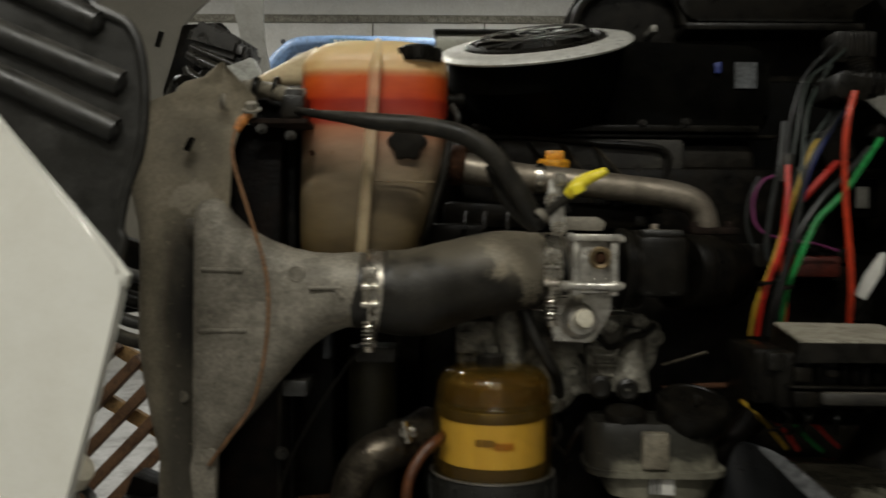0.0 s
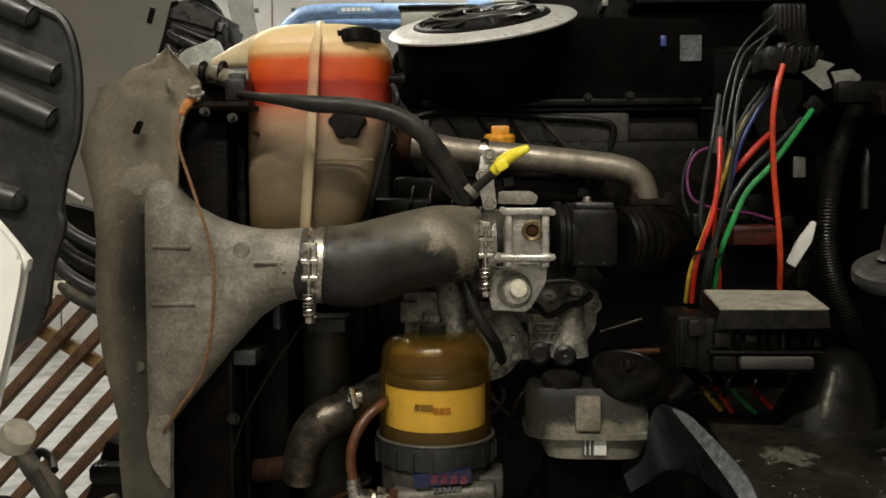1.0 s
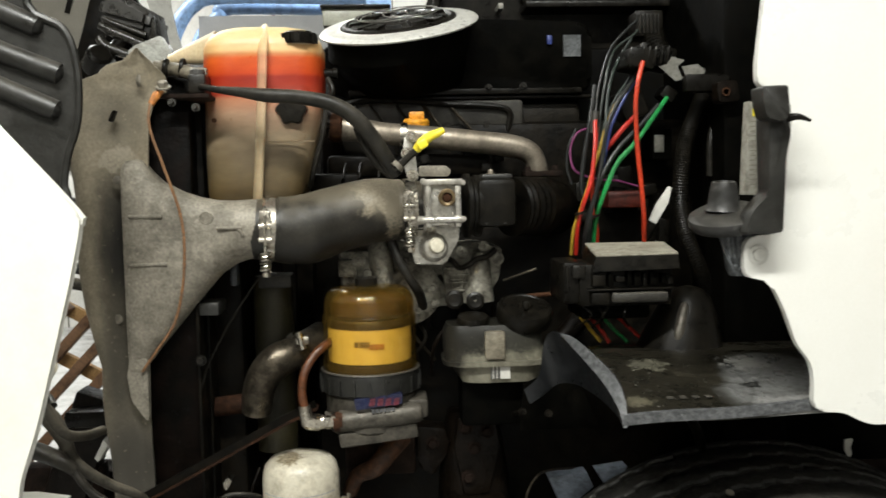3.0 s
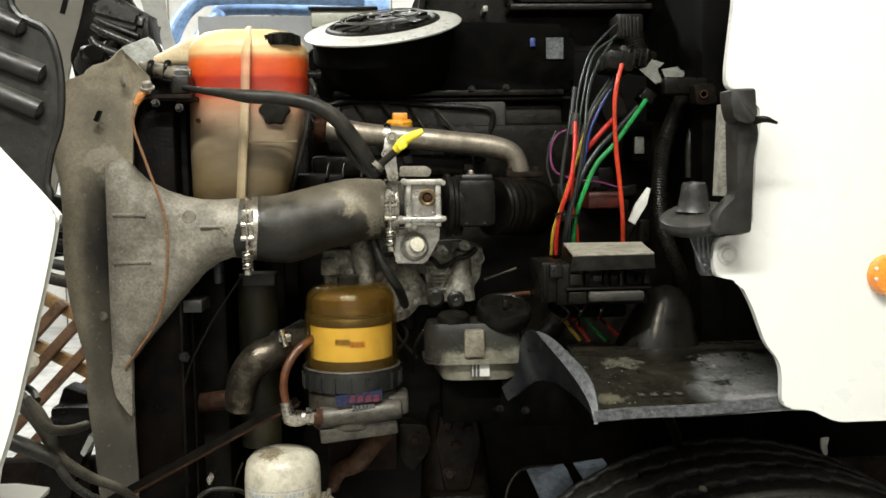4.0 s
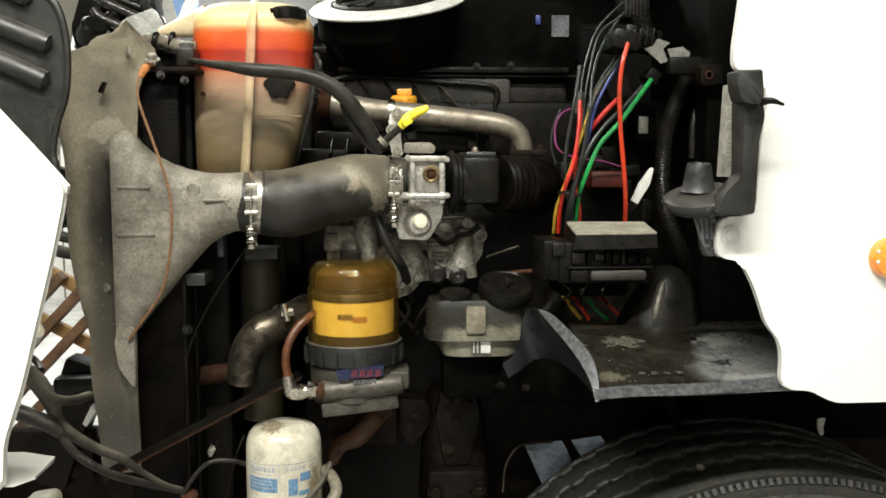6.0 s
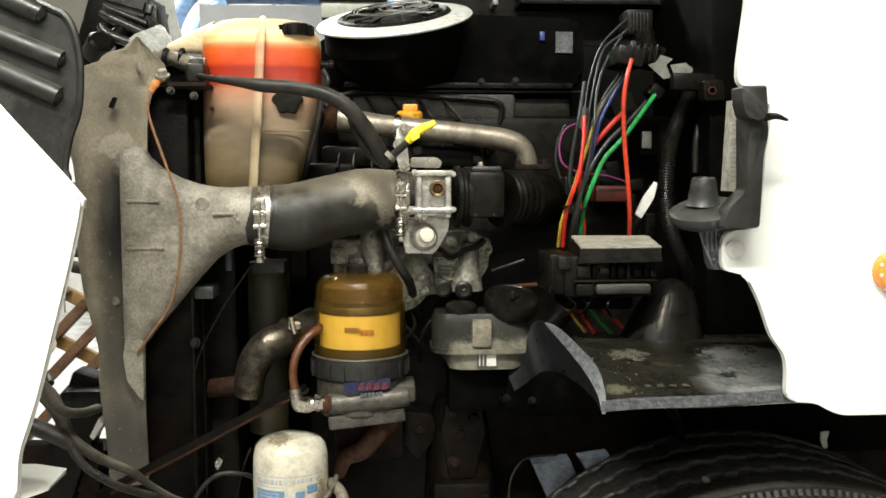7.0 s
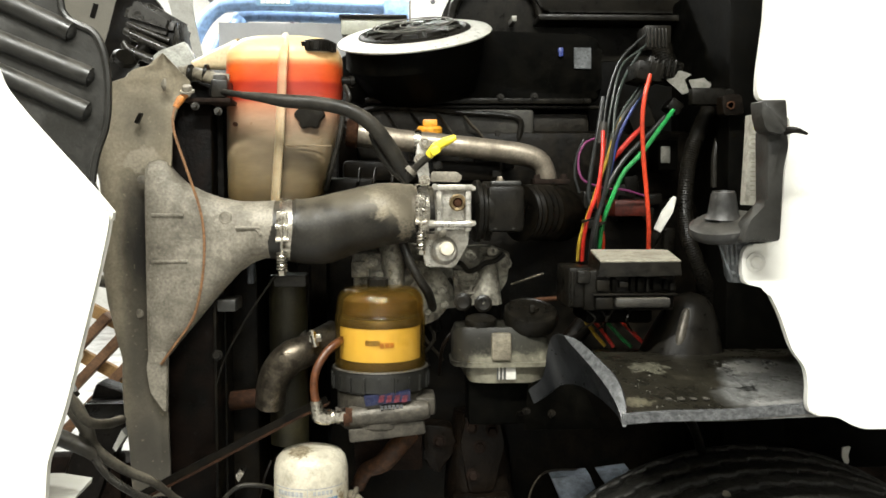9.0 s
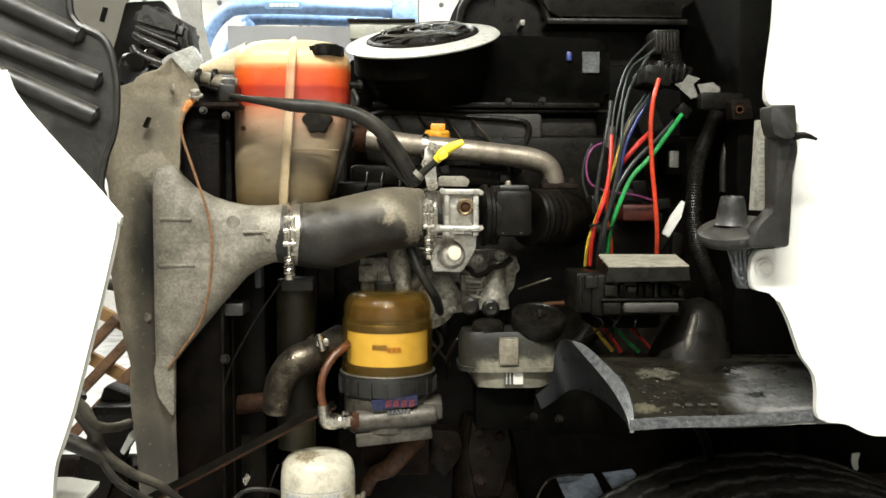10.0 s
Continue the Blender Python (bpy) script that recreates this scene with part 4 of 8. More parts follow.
def spring_clamp(centre, axis, radius, width, drop):
    """A broad steel band whose tightening bolt with its spring hangs down in front."""
    c, a = Vector(centre), Vector(axis).normalized()
    front = c + Vector((0, -radius - 0.004, 0))
    t = thing("hose_clamp", c + Vector((0, 0, -radius - drop)), "bright steel spring-loaded clamp round the black hose", "hose clamp", "intake hose clamps")
    part("band", lathe(B(), [(radius - 0.002, -width / 2), (radius + 0.0012, -width / 2), (radius + 0.0018, -width * 0.2), (radius + 0.0018, width * 0.2), (radius + 0.0012, width / 2), (radius - 0.002, width / 2)], c, a, 48), STEEL, t)
    part("loop", box(B(), front.x - width * 0.46, front.x + width * 0.46, front.y - 0.003, front.y + 0.006, c.z - 0.012, c.z + 0.032, 0.002), STEEL, t)
    for dz in (0.008, -0.014):
        part("trunnion", lathe(B(), [(0.0046, -width * 0.50), (0.0046, width * 0.50)], (front.x, front.y - 0.005, c.z + dz), a, 14), STEEL, t)
    part("bolt_rod", lathe(B(), [(0.0027, 0), (0.0027, drop + radius * 0.9 + 0.03)], (front.x, front.y - 0.007, c.z - radius - drop), (0, 0, 1), 10), STEEL, t)
    part("spring", coil(B(), (front.x, front.y - 0.007, c.z - radius - drop + 0.008), (0, 0, 1), 0.0075, 0.0019, 6, 0.030), STEEL, t, "coiled tightening spring")
    part("nut", lathe(B(), [(0.007, 0), (0.007, 0.007)], (front.x, front.y - 0.007, c.z - radius - drop), (0, 0, 1), 6), STEEL, t)
    return t


spring_clamp((0.0119, 1.1920, 1.4061), (1, 0.12, 0), 0.0518, 0.020, 0.020)
spring_clamp((0.2395, 1.2360, 1.4329), (1, 0.12, 0), 0.0504, 0.019, 0.018)

# ---------------------------------------------------------------- throttle valve
valve = thing("throttle_valve", (0.2980, 1.2500, 1.3334), "bright cast aluminium intake throttle valve with round port", "throttle valve")
part("inlet_neck", lathe(B(), [(0.0466, -0.012), (0.0466, 0.012), (0.0506, 0.014), (0.0506, 0.022)], (0.2574, 1.2380, 1.4309), (1, 0.12, 0), 40), ALU, valve)
part("body", box(B(), 0.2624, 0.3259, 1.188, 1.275, 1.4048, 1.4778, 0.006), ALU, valve)
for px in (0.2705, 0.3193):
    part("flange_rib", box(B(), px - 0.005, px + 0.005, 1.176, 1.19, 1.4033, 1.4814, 0.002), ALU, valve)
part("upper_rail", box(B(), 0.2601, 0.3269, 1.172, 1.19, 1.4729, 1.4824, 0.002), ALU, valve)
part("lower_rail", lathe(B(), [(0.006, 0), (0.0075, 0.004), (0.006, 0.012), (0.006, 0.060), (0.0075, 0.066), (0.006, 0.074)], (0.2523, 1.1780, 1.4158), (1, 0, 0), 12), ALU, valve)
part("port_ring", lathe(B(), [(0.0082, 0), (0.0146, 0), (0.0146, 0.012), (0.0122, 0.0140), (0.0084, 0.012), (0.0084, 0.002)], (0.3018, 1.1900, 1.4519), (0, -1, 0), 28), BRONZE, valve, "round raised bronze port")
part("port_plug", lathe(B(), [(0.0082, 0.0), (0.0082, 0.007), (0.006, 0.009), (0.0, 0.009)], (0.3018, 1.1900, 1.4519), (0, -1, 0), 20), RUST, valve, "brown rusted plug")
for at in ((0.3278, 1.1800, 1.4758), (0.3280, 1.1800, 1.4166), (0.2559, 1.1700, 1.4170), (0.2625, 1.1700, 1.4794)):
    part("bolt", hexbolt(B(), at, (0, -1, 0), 0.0033, 0.005), ALU, valve)
part("band_ring", lathe(B(), [(0.0485, -0.003), (0.0499, -0.002), (0.0499, 0.002), (0.0485, 0.003)], (0.2684, 1.2400, 1.4308), (1, 0.12, 0), 40), ALU, valve)
part("brown_channel", box(B(), 0.3158, 0.3244, 1.18, 1.195, 1.4155, 1.4682, 0.002), BRONZE, valve, "brown stained channel")
part("sensor_neck", lathe(B(), [(0.0251, 0), (0.0251, 0.012), (0.0213, 0.016), (0.0213, 0.03), (0.0174, 0.034)], (0.2791, 1.2350, 1.3675), (0.1, -1, 0.05), 24), ALU, valve)
part("white_plug", lathe(B(), [(0.0135, 0), (0.0135, 0.010), (0.011, 0.015), (0.0, 0.017)], (0.2834, 1.2050, 1.3722), (0.1, -1, 0.05), 24), CANWHITE, valve, "milky white round plug")
part("foot_plate", prism(B(), rounded([(0.2471, 1.4046), (0.3259, 1.4074), (0.3230, 1.3798), (0.2994, 1.3384), (0.2480, 1.3386), (0.2422, 1.3701)], 0.006, 3), 1.225, 1.26, 0.003), ALU, valve)
for at in ((0.2530, 1.2250, 1.3474), (0.2934, 1.2250, 1.3443), (0.3190, 1.2250, 1.3946)):
    part("bolt", hexbolt(B(), at, (0, -1, 0), 0.0035, 0.004), ALU, valve)
part("tab", prism(B(), rounded([(0.2560, 1.4875), (0.2580, 1.5048), (0.3014, 1.5049), (0.3111, 1.4972), (0.3073, 1.4866)], 0.004, 3), 1.20, 1.204, 0.001), CAST, valve, "flat lifting tab")
part("rubber_ring", lathe(B(), [(0.0499, 0), (0.0549, 0.003), (0.0549, 0.010), (0.0499, 0.013), (0.0499, 0.018), (0.0529, 0.020), (0.0529, 0.028), (0.0459, 0.030)], (0.3327, 1.2480, 1.4366), (1, 0.1, 0), 36), BLACK, valve, "black ribbed rubber ring")
part("actuator_housing", box(B(), 0.3549, 0.4201, 1.20, 1.30, 1.4004, 1.4818, 0.010, segs=2), BLACK, valve, "black actuator housing")
part("actuator_lid", box(B(), 0.3621, 0.4147, 1.21, 1.29, 1.4799, 1.4896, 0.004), ACTUATOR, valve)
part("lid_bolt", hexbolt(B(), (0.3790, 1.2250, 1.4900), (0, 0, 1), 0.005, 0.006), PIPE, valve)
for at in ((0.3682, 1.2050, 1.4080), (0.3995, 1.2050, 1.4080)):
    part("stud", hexbolt(B(), at, (0, -1, 0), 0.003, 0.003), ACTUATOR, valve)

# ---------------------------------------------------------------- engine
engine = thing("engine", (0.45, 1.5, 0.45), "dirty grey and black truck diesel engine", "engine")
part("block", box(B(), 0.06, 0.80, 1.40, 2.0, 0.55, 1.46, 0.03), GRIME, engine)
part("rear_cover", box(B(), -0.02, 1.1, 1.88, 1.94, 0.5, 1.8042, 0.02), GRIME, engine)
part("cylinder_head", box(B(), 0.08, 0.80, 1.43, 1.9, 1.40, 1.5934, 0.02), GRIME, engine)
part("ribbed_hose", tube(B(), spline([(0.4190, 1.2700, 1.4330), (0.4500, 1.2900, 1.4330), (0.4850, 1.3250, 1.4310), (0.5150, 1.3900, 1.4260)], 7), 0.0520, 28, 1, 0.0030), GRIME, engine, "black ribbed intake hose")
part("valve_cover", box(B(), 0.0695, 0.5891, 1.46, 1.95, 1.5687, 1.6326, 0.015), DARKMETAL, engine, "dark valve cover")
part("cover_step", box(B(), 0.1484, 0.4719, 1.44, 1.5, 1.5808, 1.6362, 0.008), COVERGREY, engine)
part("cover_gasket", tube(B(), [(0.1265, 1.4350, 1.6295), (0.1707, 1.4350, 1.6373), (0.2481, 1.4350, 1.6355), (0.3370, 1.4350, 1.6270), (0.4039, 1.4350, 1.6229), (0.4431, 1.4350, 1.6119), (0.4378, 1.4350, 1.5676)], 0.006, 8, 6), BLACK, engine)
for k in range(7):
    part("cover_bolt", hexbolt(B(), (0.1704 + 0.038 * k, 1.44, 1.5863), (0, -1, 0), 0.006, 0.006), DARKMETAL, engine)
part("oil_cap_neck", lathe(B(), [(0.021, 0), (0.021, 0.03)], (0.2623, 1.4000, 1.5650), (0, -0.15, 1), 20), DARKMETAL, engine)
cap = part("oil_cap", lathe(B(), [(0.023, 0), (0.0245, 0.002), (0.0245, 0.012), (0.021, 0.016), (0.0, 0.016)], (0.2620, 1.3900, 1.5816), (0, -0.15, 1), 24), ORANGECAP, engine, "orange plastic oil filler cap")
part("cap_grip", box(B(), 0.2489, 0.2769, 1.380, 1.40, 1.5952, 1.6102, 0.003), ORANGECAP, cap)
part("cap_ear", box(B(), 0.2380, 0.2530, 1.378, 1.395, 1.5798, 1.5948, 0.003), ORANGECAP, cap)
part("crossover_pipe", tube(B(), [(0.1062, 1.3600, 1.5853), (0.1347, 1.3600, 1.5791), (0.2035, 1.3550, 1.5684), (0.2881, 1.3500, 1.5599), (0.3730, 1.3500, 1.5506), (0.4263, 1.3500, 1.5433), (0.4584, 1.3500, 1.5349), (0.4749, 1.3520, 1.5202), (0.4820, 1.3550, 1.4990), (0.4851, 1.3600, 1.4820)], [0.0224, 0.0235, 0.0203, 0.0203, 0.0203, 0.0214, 0.0203, 0.0192, 0.0192, 0.0192], 24, 6), PIPE, engine, "grey steel crossover pipe")
part("pipe_collar", lathe(B(), [(0.0278, 0), (0.0299, 0.004), (0.0299, 0.018), (0.0256, 0.022)], (0.1062, 1.3600, 1.5853), (1, 0, -0.1), 24), RUST, engine, "rusty pipe collar")
part("pipe_flange", box(B(), 0.4565, 0.5252, 1.335, 1.385, 1.4851, 1.4957, 0.003), RUSTDARK, engine, "rusty flange")
for at in ((0.4632, 1.3450, 1.4956), (0.5135, 1.3450, 1.4967)):
    part("flange_bolt", hexbolt(B(), at, (0, 0, 1), 0.006, 0.007), RUSTDARK, engine)
part("band_clamp", lathe(B(), [(0.0224, -0.006), (0.0229, 0.0), (0.0224, 0.006)], (0.2373, 1.3530, 1.5652), (1, 0, -0.08), 28), STEEL, engine)
part("dipstick_stay", prism(B(), rounded([(0.2290, 1.5144), (0.2328, 1.5497), (0.2477, 1.5497), (0.2542, 1.4819), (0.2383, 1.4791)], 0.003, 2), 1.15, 1.154, 0.0008), ALU, engine, "bright bracket plate")
for at in ((0.2448, 1.1480, 1.5496), (0.2448, 1.1480, 1.4884), (0.2365, 1.1480, 1.5236)):
    part("stay_bolt", hexbolt(B(), at, (0, -1, 0), 0.0065, 0.012), STEEL, engine)
# grey timing-side castings
part("front_casting", prism(B(), rounded([(0.1162, 1.3759), (0.1823, 1.3861), (0.2652, 1.3651), (0.3694, 1.3701), (0.4092, 1.3596), (0.4020, 1.3050), (0.3750, 1.2640), (0.2900, 1.2560), (0.2450, 1.2480), (0.1197, 1.2560)], 0.01, 3), 1.31, 1.40, 0.005), GREYCAST, engine, "grey front casting")
part("pump_arch", tube(B(), [(0.2030, 1.2900, 1.3665), (0.1825, 1.2850, 1.3515), (0.1784, 1.2850, 1.3310), (0.1946, 1.2850, 1.3104), (0.2182, 1.2850, 1.3155), (0.2254, 1.2900, 1.3459)], 0.0133, 14, 6), GREYCAST, engine)
part("pump_body", box(B(), 0.1220, 0.1826, 1.265, 1.36, 1.2968, 1.3627, 0.006), GREYCAST, engine)
part("pump_step", box(B(), 0.1178, 0.1507, 1.252, 1.28, 1.3185, 1.3486, 0.004), GREYCAST, engine)
part("round_housing", lathe(B(), [(0.0593, 0), (0.0593, 0.02), (0.0471, 0.028), (0.0409, 0.03), (0.0, 0.03)], (0.2361, 1.3100, 1.2871), (0, -1, 0), 36), GREYCAST, engine)
part("hub_plate", prism(B(), rounded([(0.3001, 1.3306), (0.3546, 1.3253), (0.3413, 1.2944), (0.3208, 1.2687), (0.3033, 1.2739)], 0.004, 2), 1.285, 1.32, 0.003), GREYCAST, engine)
for k in range(3):
    part("web", box(B(), 0.3070, 0.3460, 1.278, 1.29, 1.3135 - 0.014 * k, 1.3176 - 0.014 * k, 0.001), GREYCAST, engine)
for at in ((0.2794, 1.2800, 1.2931), (0.2827, 1.2850, 1.2658), (0.3933, 1.2900, 1.3392), (0.1550, 1.2500, 1.3449), (0.1827, 1.2650, 1.3255), (0.3173, 1.2800, 1.2765), (0.3486, 1.2850, 1.2758), (0.2540, 1.2850, 1.2536), (0.3736, 1.3000, 1.3603), (0.3373, 1.3000, 1.3531), (0.3124, 1.3000, 1.3470), (0.1725, 1.2800, 1.3692)):
    part("bolt", hexbolt(B(), at, (0, -1, 0), 0.0065, 0.008), GREYCAST, engine)
for at in ((0.3166, 1.2700, 1.2736), (0.3533, 1.2700, 1.2703)):
    part("lobe", lathe(B(), [(0.016, 0), (0.016, 0.01), (0.011, 0.013), (0.0, 0.01)], at, (0, -1, 0), 20), DARKMETAL, engine)
part("cone_housing", loft(B(), [squircle((0.3583, 1.3000, 1.2667), (1, 0, 0), (0, 1, 0), 0.0329, 0.04, 2, 28), squircle((0.3603, 1.3000, 1.2980), (1, 0, 0), (0, 1, 0), 0.0268, 0.034, 2, 28), squircle((0.3664, 1.3000, 1.3343), (1, 0, 0), (0, 1, 0), 0.0175, 0.026, 2, 28), squircle((0.3685, 1.3000, 1.3530), (1, 0, 0), (0, 1, 0), 0.0134, 0.02, 2, 28)]), GREYCAST, engine, "grey cone-shaped housing")
part("tall_housing", loft(B(), [squircle((0.1947, 1.2750, 1.3042), (1, 0, 0), (0, 1, 0), 0.0182, 0.03, 2.4, 28), squircle((0.1907, 1.2750, 1.3369), (1, 0, 0), (0, 1, 0), 0.0213, 0.032, 2.4, 28), squircle((0.1887, 1.2750, 1.3674), (1, 0, 0), (0, 1, 0), 0.0193, 0.03, 2.4, 28), squircle((0.1888, 1.2750, 1.3816), (1, 0, 0), (0, 1, 0), 0.0122, 0.022, 2.4, 28)]), GREYCAST, engine, "rounded grey housing")
for a, b in (((0.3030, 1.2820, 1.3277), (0.3236, 1.2820, 1.2742)), ((0.3420, 1.2820, 1.3256), (0.3236, 1.2820, 1.2742)), ((0.3030, 1.2820, 1.3277), (0.3420, 1.2820, 1.3256)), ((0.3113, 1.2820, 1.3072), (0.3380, 1.2820, 1.3071)), ((0.3174, 1.2820, 1.2907), (0.3318, 1.2820, 1.2906))):
    part("casting_rib", tube(B(), [a, b], 0.0031, 6, 1), GREYCAST, engine)
for at, rr in (((0.2773, 1.3000, 1.2963), 0.011), ((0.3954, 1.2900, 1.3412), 0.009), ((0.3173, 1.2800, 1.2765), 0.009), ((0.3513, 1.2700, 1.2754), 0.008), ((0.1530, 1.2500, 1.3469), 0.0085), ((0.1668, 1.2500, 1.3248), 0.006), ((0.3307, 1.2700, 1.3571), 0.007), ((0.3704, 1.2700, 1.3652), 0.007)):
    part("flange_nut", lathe(B(), [(rr * 1.4, 0), (rr * 1.4, 0.003), (rr, 0.0035), (rr, 0.010), (rr * 0.5, 0.011), (rr * 0.45, 0.006), (0, 0.006)], at, (0, -1, 0), 12), GREYCAST, engine)
rnd = random.Random(21)
for k in range(12):
    bx = 0.1187 + rnd.uniform(0, 0.26)
    bz = 1.2160 + rnd.uniform(0, 0.12)
    part("thin_line", tube(B(), [(bx, 1.325 - 0.02 * rnd.random(), bz), (bx + rnd.uniform(-0.03, 0.03), 1.305, bz - 0.04), (bx + rnd.uniform(-0.05, 0.05), 1.34, bz - 0.10)], rnd.uniform(0.0018, 0.004), 7, 4), rnd.choice((HOSE, DARKMETAL, PIPEDARK, GRIMEBROWN)), engine)
for k in range(10):
    bx, bz = 0.1181 + rnd.uniform(0, 0.30), 1.4798 + rnd.uniform(-0.01, 0.06)
    part("sensor", box(B(), bx - 0.009, bx + 0.009, 1.36 + 0.02 * rnd.random(), 1.43, bz - 0.007, bz + 0.009, 0.002, turn=(0, rnd.uniform(-20, 20), 0)), rnd.choice((BLACK, DARKMETAL, GRIME)), engine)
for k in range(6):
    x0 = 0.0718 + 0.05 * k
    part("fuel_line", tube(B(), [(x0, 1.45, 1.6347), (x0 + 0.02, 1.425, 1.6073), (x0 + 0.05, 1.42, 1.5578 + 0.01 * (k % 2)), (x0 + 0.055, 1.44, 1.5026)], 0.0032, 7, 5), rnd.choice((DARKMETAL, PIPEDARK)), engine)
part("harness", tube(B(), spline([(0.2987, 1.2620, 1.3476), (0.3137, 1.2600, 1.3417), (0.3257, 1.2580, 1.3296), (0.3419, 1.2580, 1.3336), (0.3562, 1.2600, 1.3435), (0.3745, 1.2600, 1.3475), (0.3902, 1.2650, 1.3593)], 12), 0.0055, 10, 1, 0.001), BLACK, engine, "black corrugated harness")
part("hard_line", tube(B(), [(0.4105, 1.3000, 1.2665), (0.4491, 1.2800, 1.2738), (0.4869, 1.2600, 1.2790), (0.5155, 1.2500, 1.2820)], 0.0041, 10, 5), RUST, engine, "rusty copper fuel line")
part("thin_pipe", tube(B(), [(0.4069, 1.2900, 1.3019), (0.4334, 1.2800, 1.3120), (0.4627, 1.2700, 1.3231)], 0.0020, 8, 5), PIPEDARK, engine)
part("lower_hose", tube(B(), [(0.2078, 1.2350, 1.3845), (0.2205, 1.2250, 1.3505), (0.2390, 1.2200, 1.3163), (0.2545, 1.2400, 1.2894), (0.2648, 1.3000, 1.2516), (0.2726, 1.3600, 1.2114)], 0.0084, 14, 6), HOSE, engine)
part("rail", box(B(), 0.0962, 0.3979, 1.37, 1.43, 1.4907, 1.5315, 0.01), GRIME, engine)
part("fuel_pump_top", box(B(), 0.0620, 0.1613, 1.33, 1.42, 1.4532, 1.4983, 0.01), GRIME, engine)
for k in (0, 1.4, 3.1):
    bx = 0.1199 + 0.02 * k
    part("injector_line", tube(B(), [(bx, 1.36, 1.4668), (bx + 0.008, 1.325, 1.4897), (bx + 0.012, 1.35, 1.5147)], 0.0030, 8, 5), GRIME, engine)

# upper dark housing below the cowl
housing = thing("engine_cover", (0.45, 1.6, 1.4), "large black moulded plastic engine cover and ducting", "engine cover")
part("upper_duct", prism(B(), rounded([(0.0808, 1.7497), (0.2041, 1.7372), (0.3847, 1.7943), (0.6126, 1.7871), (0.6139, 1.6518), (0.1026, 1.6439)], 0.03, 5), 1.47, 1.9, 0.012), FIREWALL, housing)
part("ledge", box(B(), 0.1375, 0.5843, 1.43, 1.48, 1.6453, 1.6564, 0.003), BLACK, housing)
part("lower_ledge", box(B(), 0.1814, 0.6155, 1.44, 1.47, 1.6374, 1.6430, 0.002), BLACK, housing)
for at in ((0.3287, 1.4600, 1.6908), (0.1704, 1.4600, 1.6822), (0.4032, 1.4300, 1.6577), (0.4701, 1.4300, 1.6602)):
    part("stud", hexbolt(B(), at, (0, -1, 0), 0.005, 0.006), DARKMETAL, housing)

# air intake with its bright sealing ring
air = thing("air_intake", (0.232, 1.45, 1.62), "black air intake with finned grille and bright silver ring", "air intake")
ca, cb = Vector((0.0930, 1.3750, 1.7450)), Vector((0.3760, 1.4450, 1.8060))
mid = (ca + cb) / 2
ru = (cb - ca).length / 2
u = (cb - ca).normalized()
tilt = radians(20.5)
v = Vector((0, math.cos(tilt), math.sin(tilt)))
v = (v - u * v.dot(u)).normalized()
nrm = u.cross(v)
if nrm.z < 0:
    nrm = -nrm


def ringpts(k, h, n=64):
    return [mid + u * (ru * k * math.cos(a)) + v * (ru * k * math.sin(a)) + nrm * h for a in (2 * math.pi * i / n for i in range(n))]


bm = B()
rings = [ringpts(k, h) for k, h in ((0.715, -0.006), (0.725, 0.002), (0.74, 0.0045), (0.78, 0.0025), (0.90, 0.0025), (0.975, 0.0), (1.0, -0.0035), (0.99, -0.0065), (0.80, -0.010))]
vs = [[bm.verts.new(p) for p in r] for r in rings]
for a, b in zip(vs, vs[1:] + vs[:1]):
    for i in range(64):
        j = (i + 1) % 64
        bm.faces.new((a[i], a[j], b[j], b[i]))
part("sealing_ring", bm, RINGMETAL, air, "bright silver sealing ring")
part("grille_dome", loft(B(), [ringpts(0.73, -0.03), ringpts(0.72, 0.001), ringpts(0.705, 0.007), ringpts(0.67, 0.009), ringpts(0.64, 0.004), ringpts(0.45, 0.006), ringpts(0.12, 0.010)]), BLACK, air, "black low grille dome")
for k in range(12):
    # raised petals round the grille, uneven as moulded
    a = 2 * math.pi * k / 12 + 0.12
    d, e = u * math.cos(a) + v * math.sin(a), v * math.cos(a) - u * math.sin(a)
    pts = [mid + d * ru * 0.34 + e * 0.006, mid + d * ru * 0.64 + e * 0.016, mid + d * ru * 0.66, mid + d * ru * 0.64 - e * 0.016, mid + d * ru * 0.34 - e * 0.006]
    part("petal", loft(B(), [[p - nrm * 0.002 for p in pts], [p + nrm * (0.012 + 0.003 * math.sin(5 * k)) + (mid - p) * 0.08 for p in pts]]), BLACK, air)
for ox, rr_ in ((-0.16, 0.30), (0.18, 0.34), (0.02, 0.52)):
    loop = [mid + u * (ru * (ox + rr_ * math.cos(a))) + v * (ru * (0.05 + rr_ * 0.9 * math.sin(a))) + nrm * 0.0165 for a in (2 * math.pi * q / 28 for q in range(29))]
    part("grille_wire", tube(B(), loop, 0.0011, 6, 1), GREYPLASTIC, air, "thin grey wire loop")
part("inner_trim", loft(B(), [ringpts(0.735, 0.001), ringpts(0.725, 0.006), ringpts(0.705, 0.006), ringpts(0.695, 0.001)]), BLACK, air)
bm = B()
loft(bm, [[p + Vector((0.02, 0.09, -0.10)) for p in ringpts(0.72, 0.0, 40)], [p + Vector((0, 0.02, -0.045)) for p in ringpts(0.90, 0.0, 40)], ringpts(0.91, -0.009, 40)])
part("funnel", bm, FIREWALL, air)
part("rear_box", box(B(), 0.0697, 0.2250, 1.8000, 1.9300, 1.8432, 1.8852, 0.006), PALEGREEN, air, "pale grey-green box behind the ring")
part("rear_box_lid", box(B(), 0.0651, 0.2248, 1.7900, 1.9400, 1.8828, 1.8906, 0.003), BLACK, air)

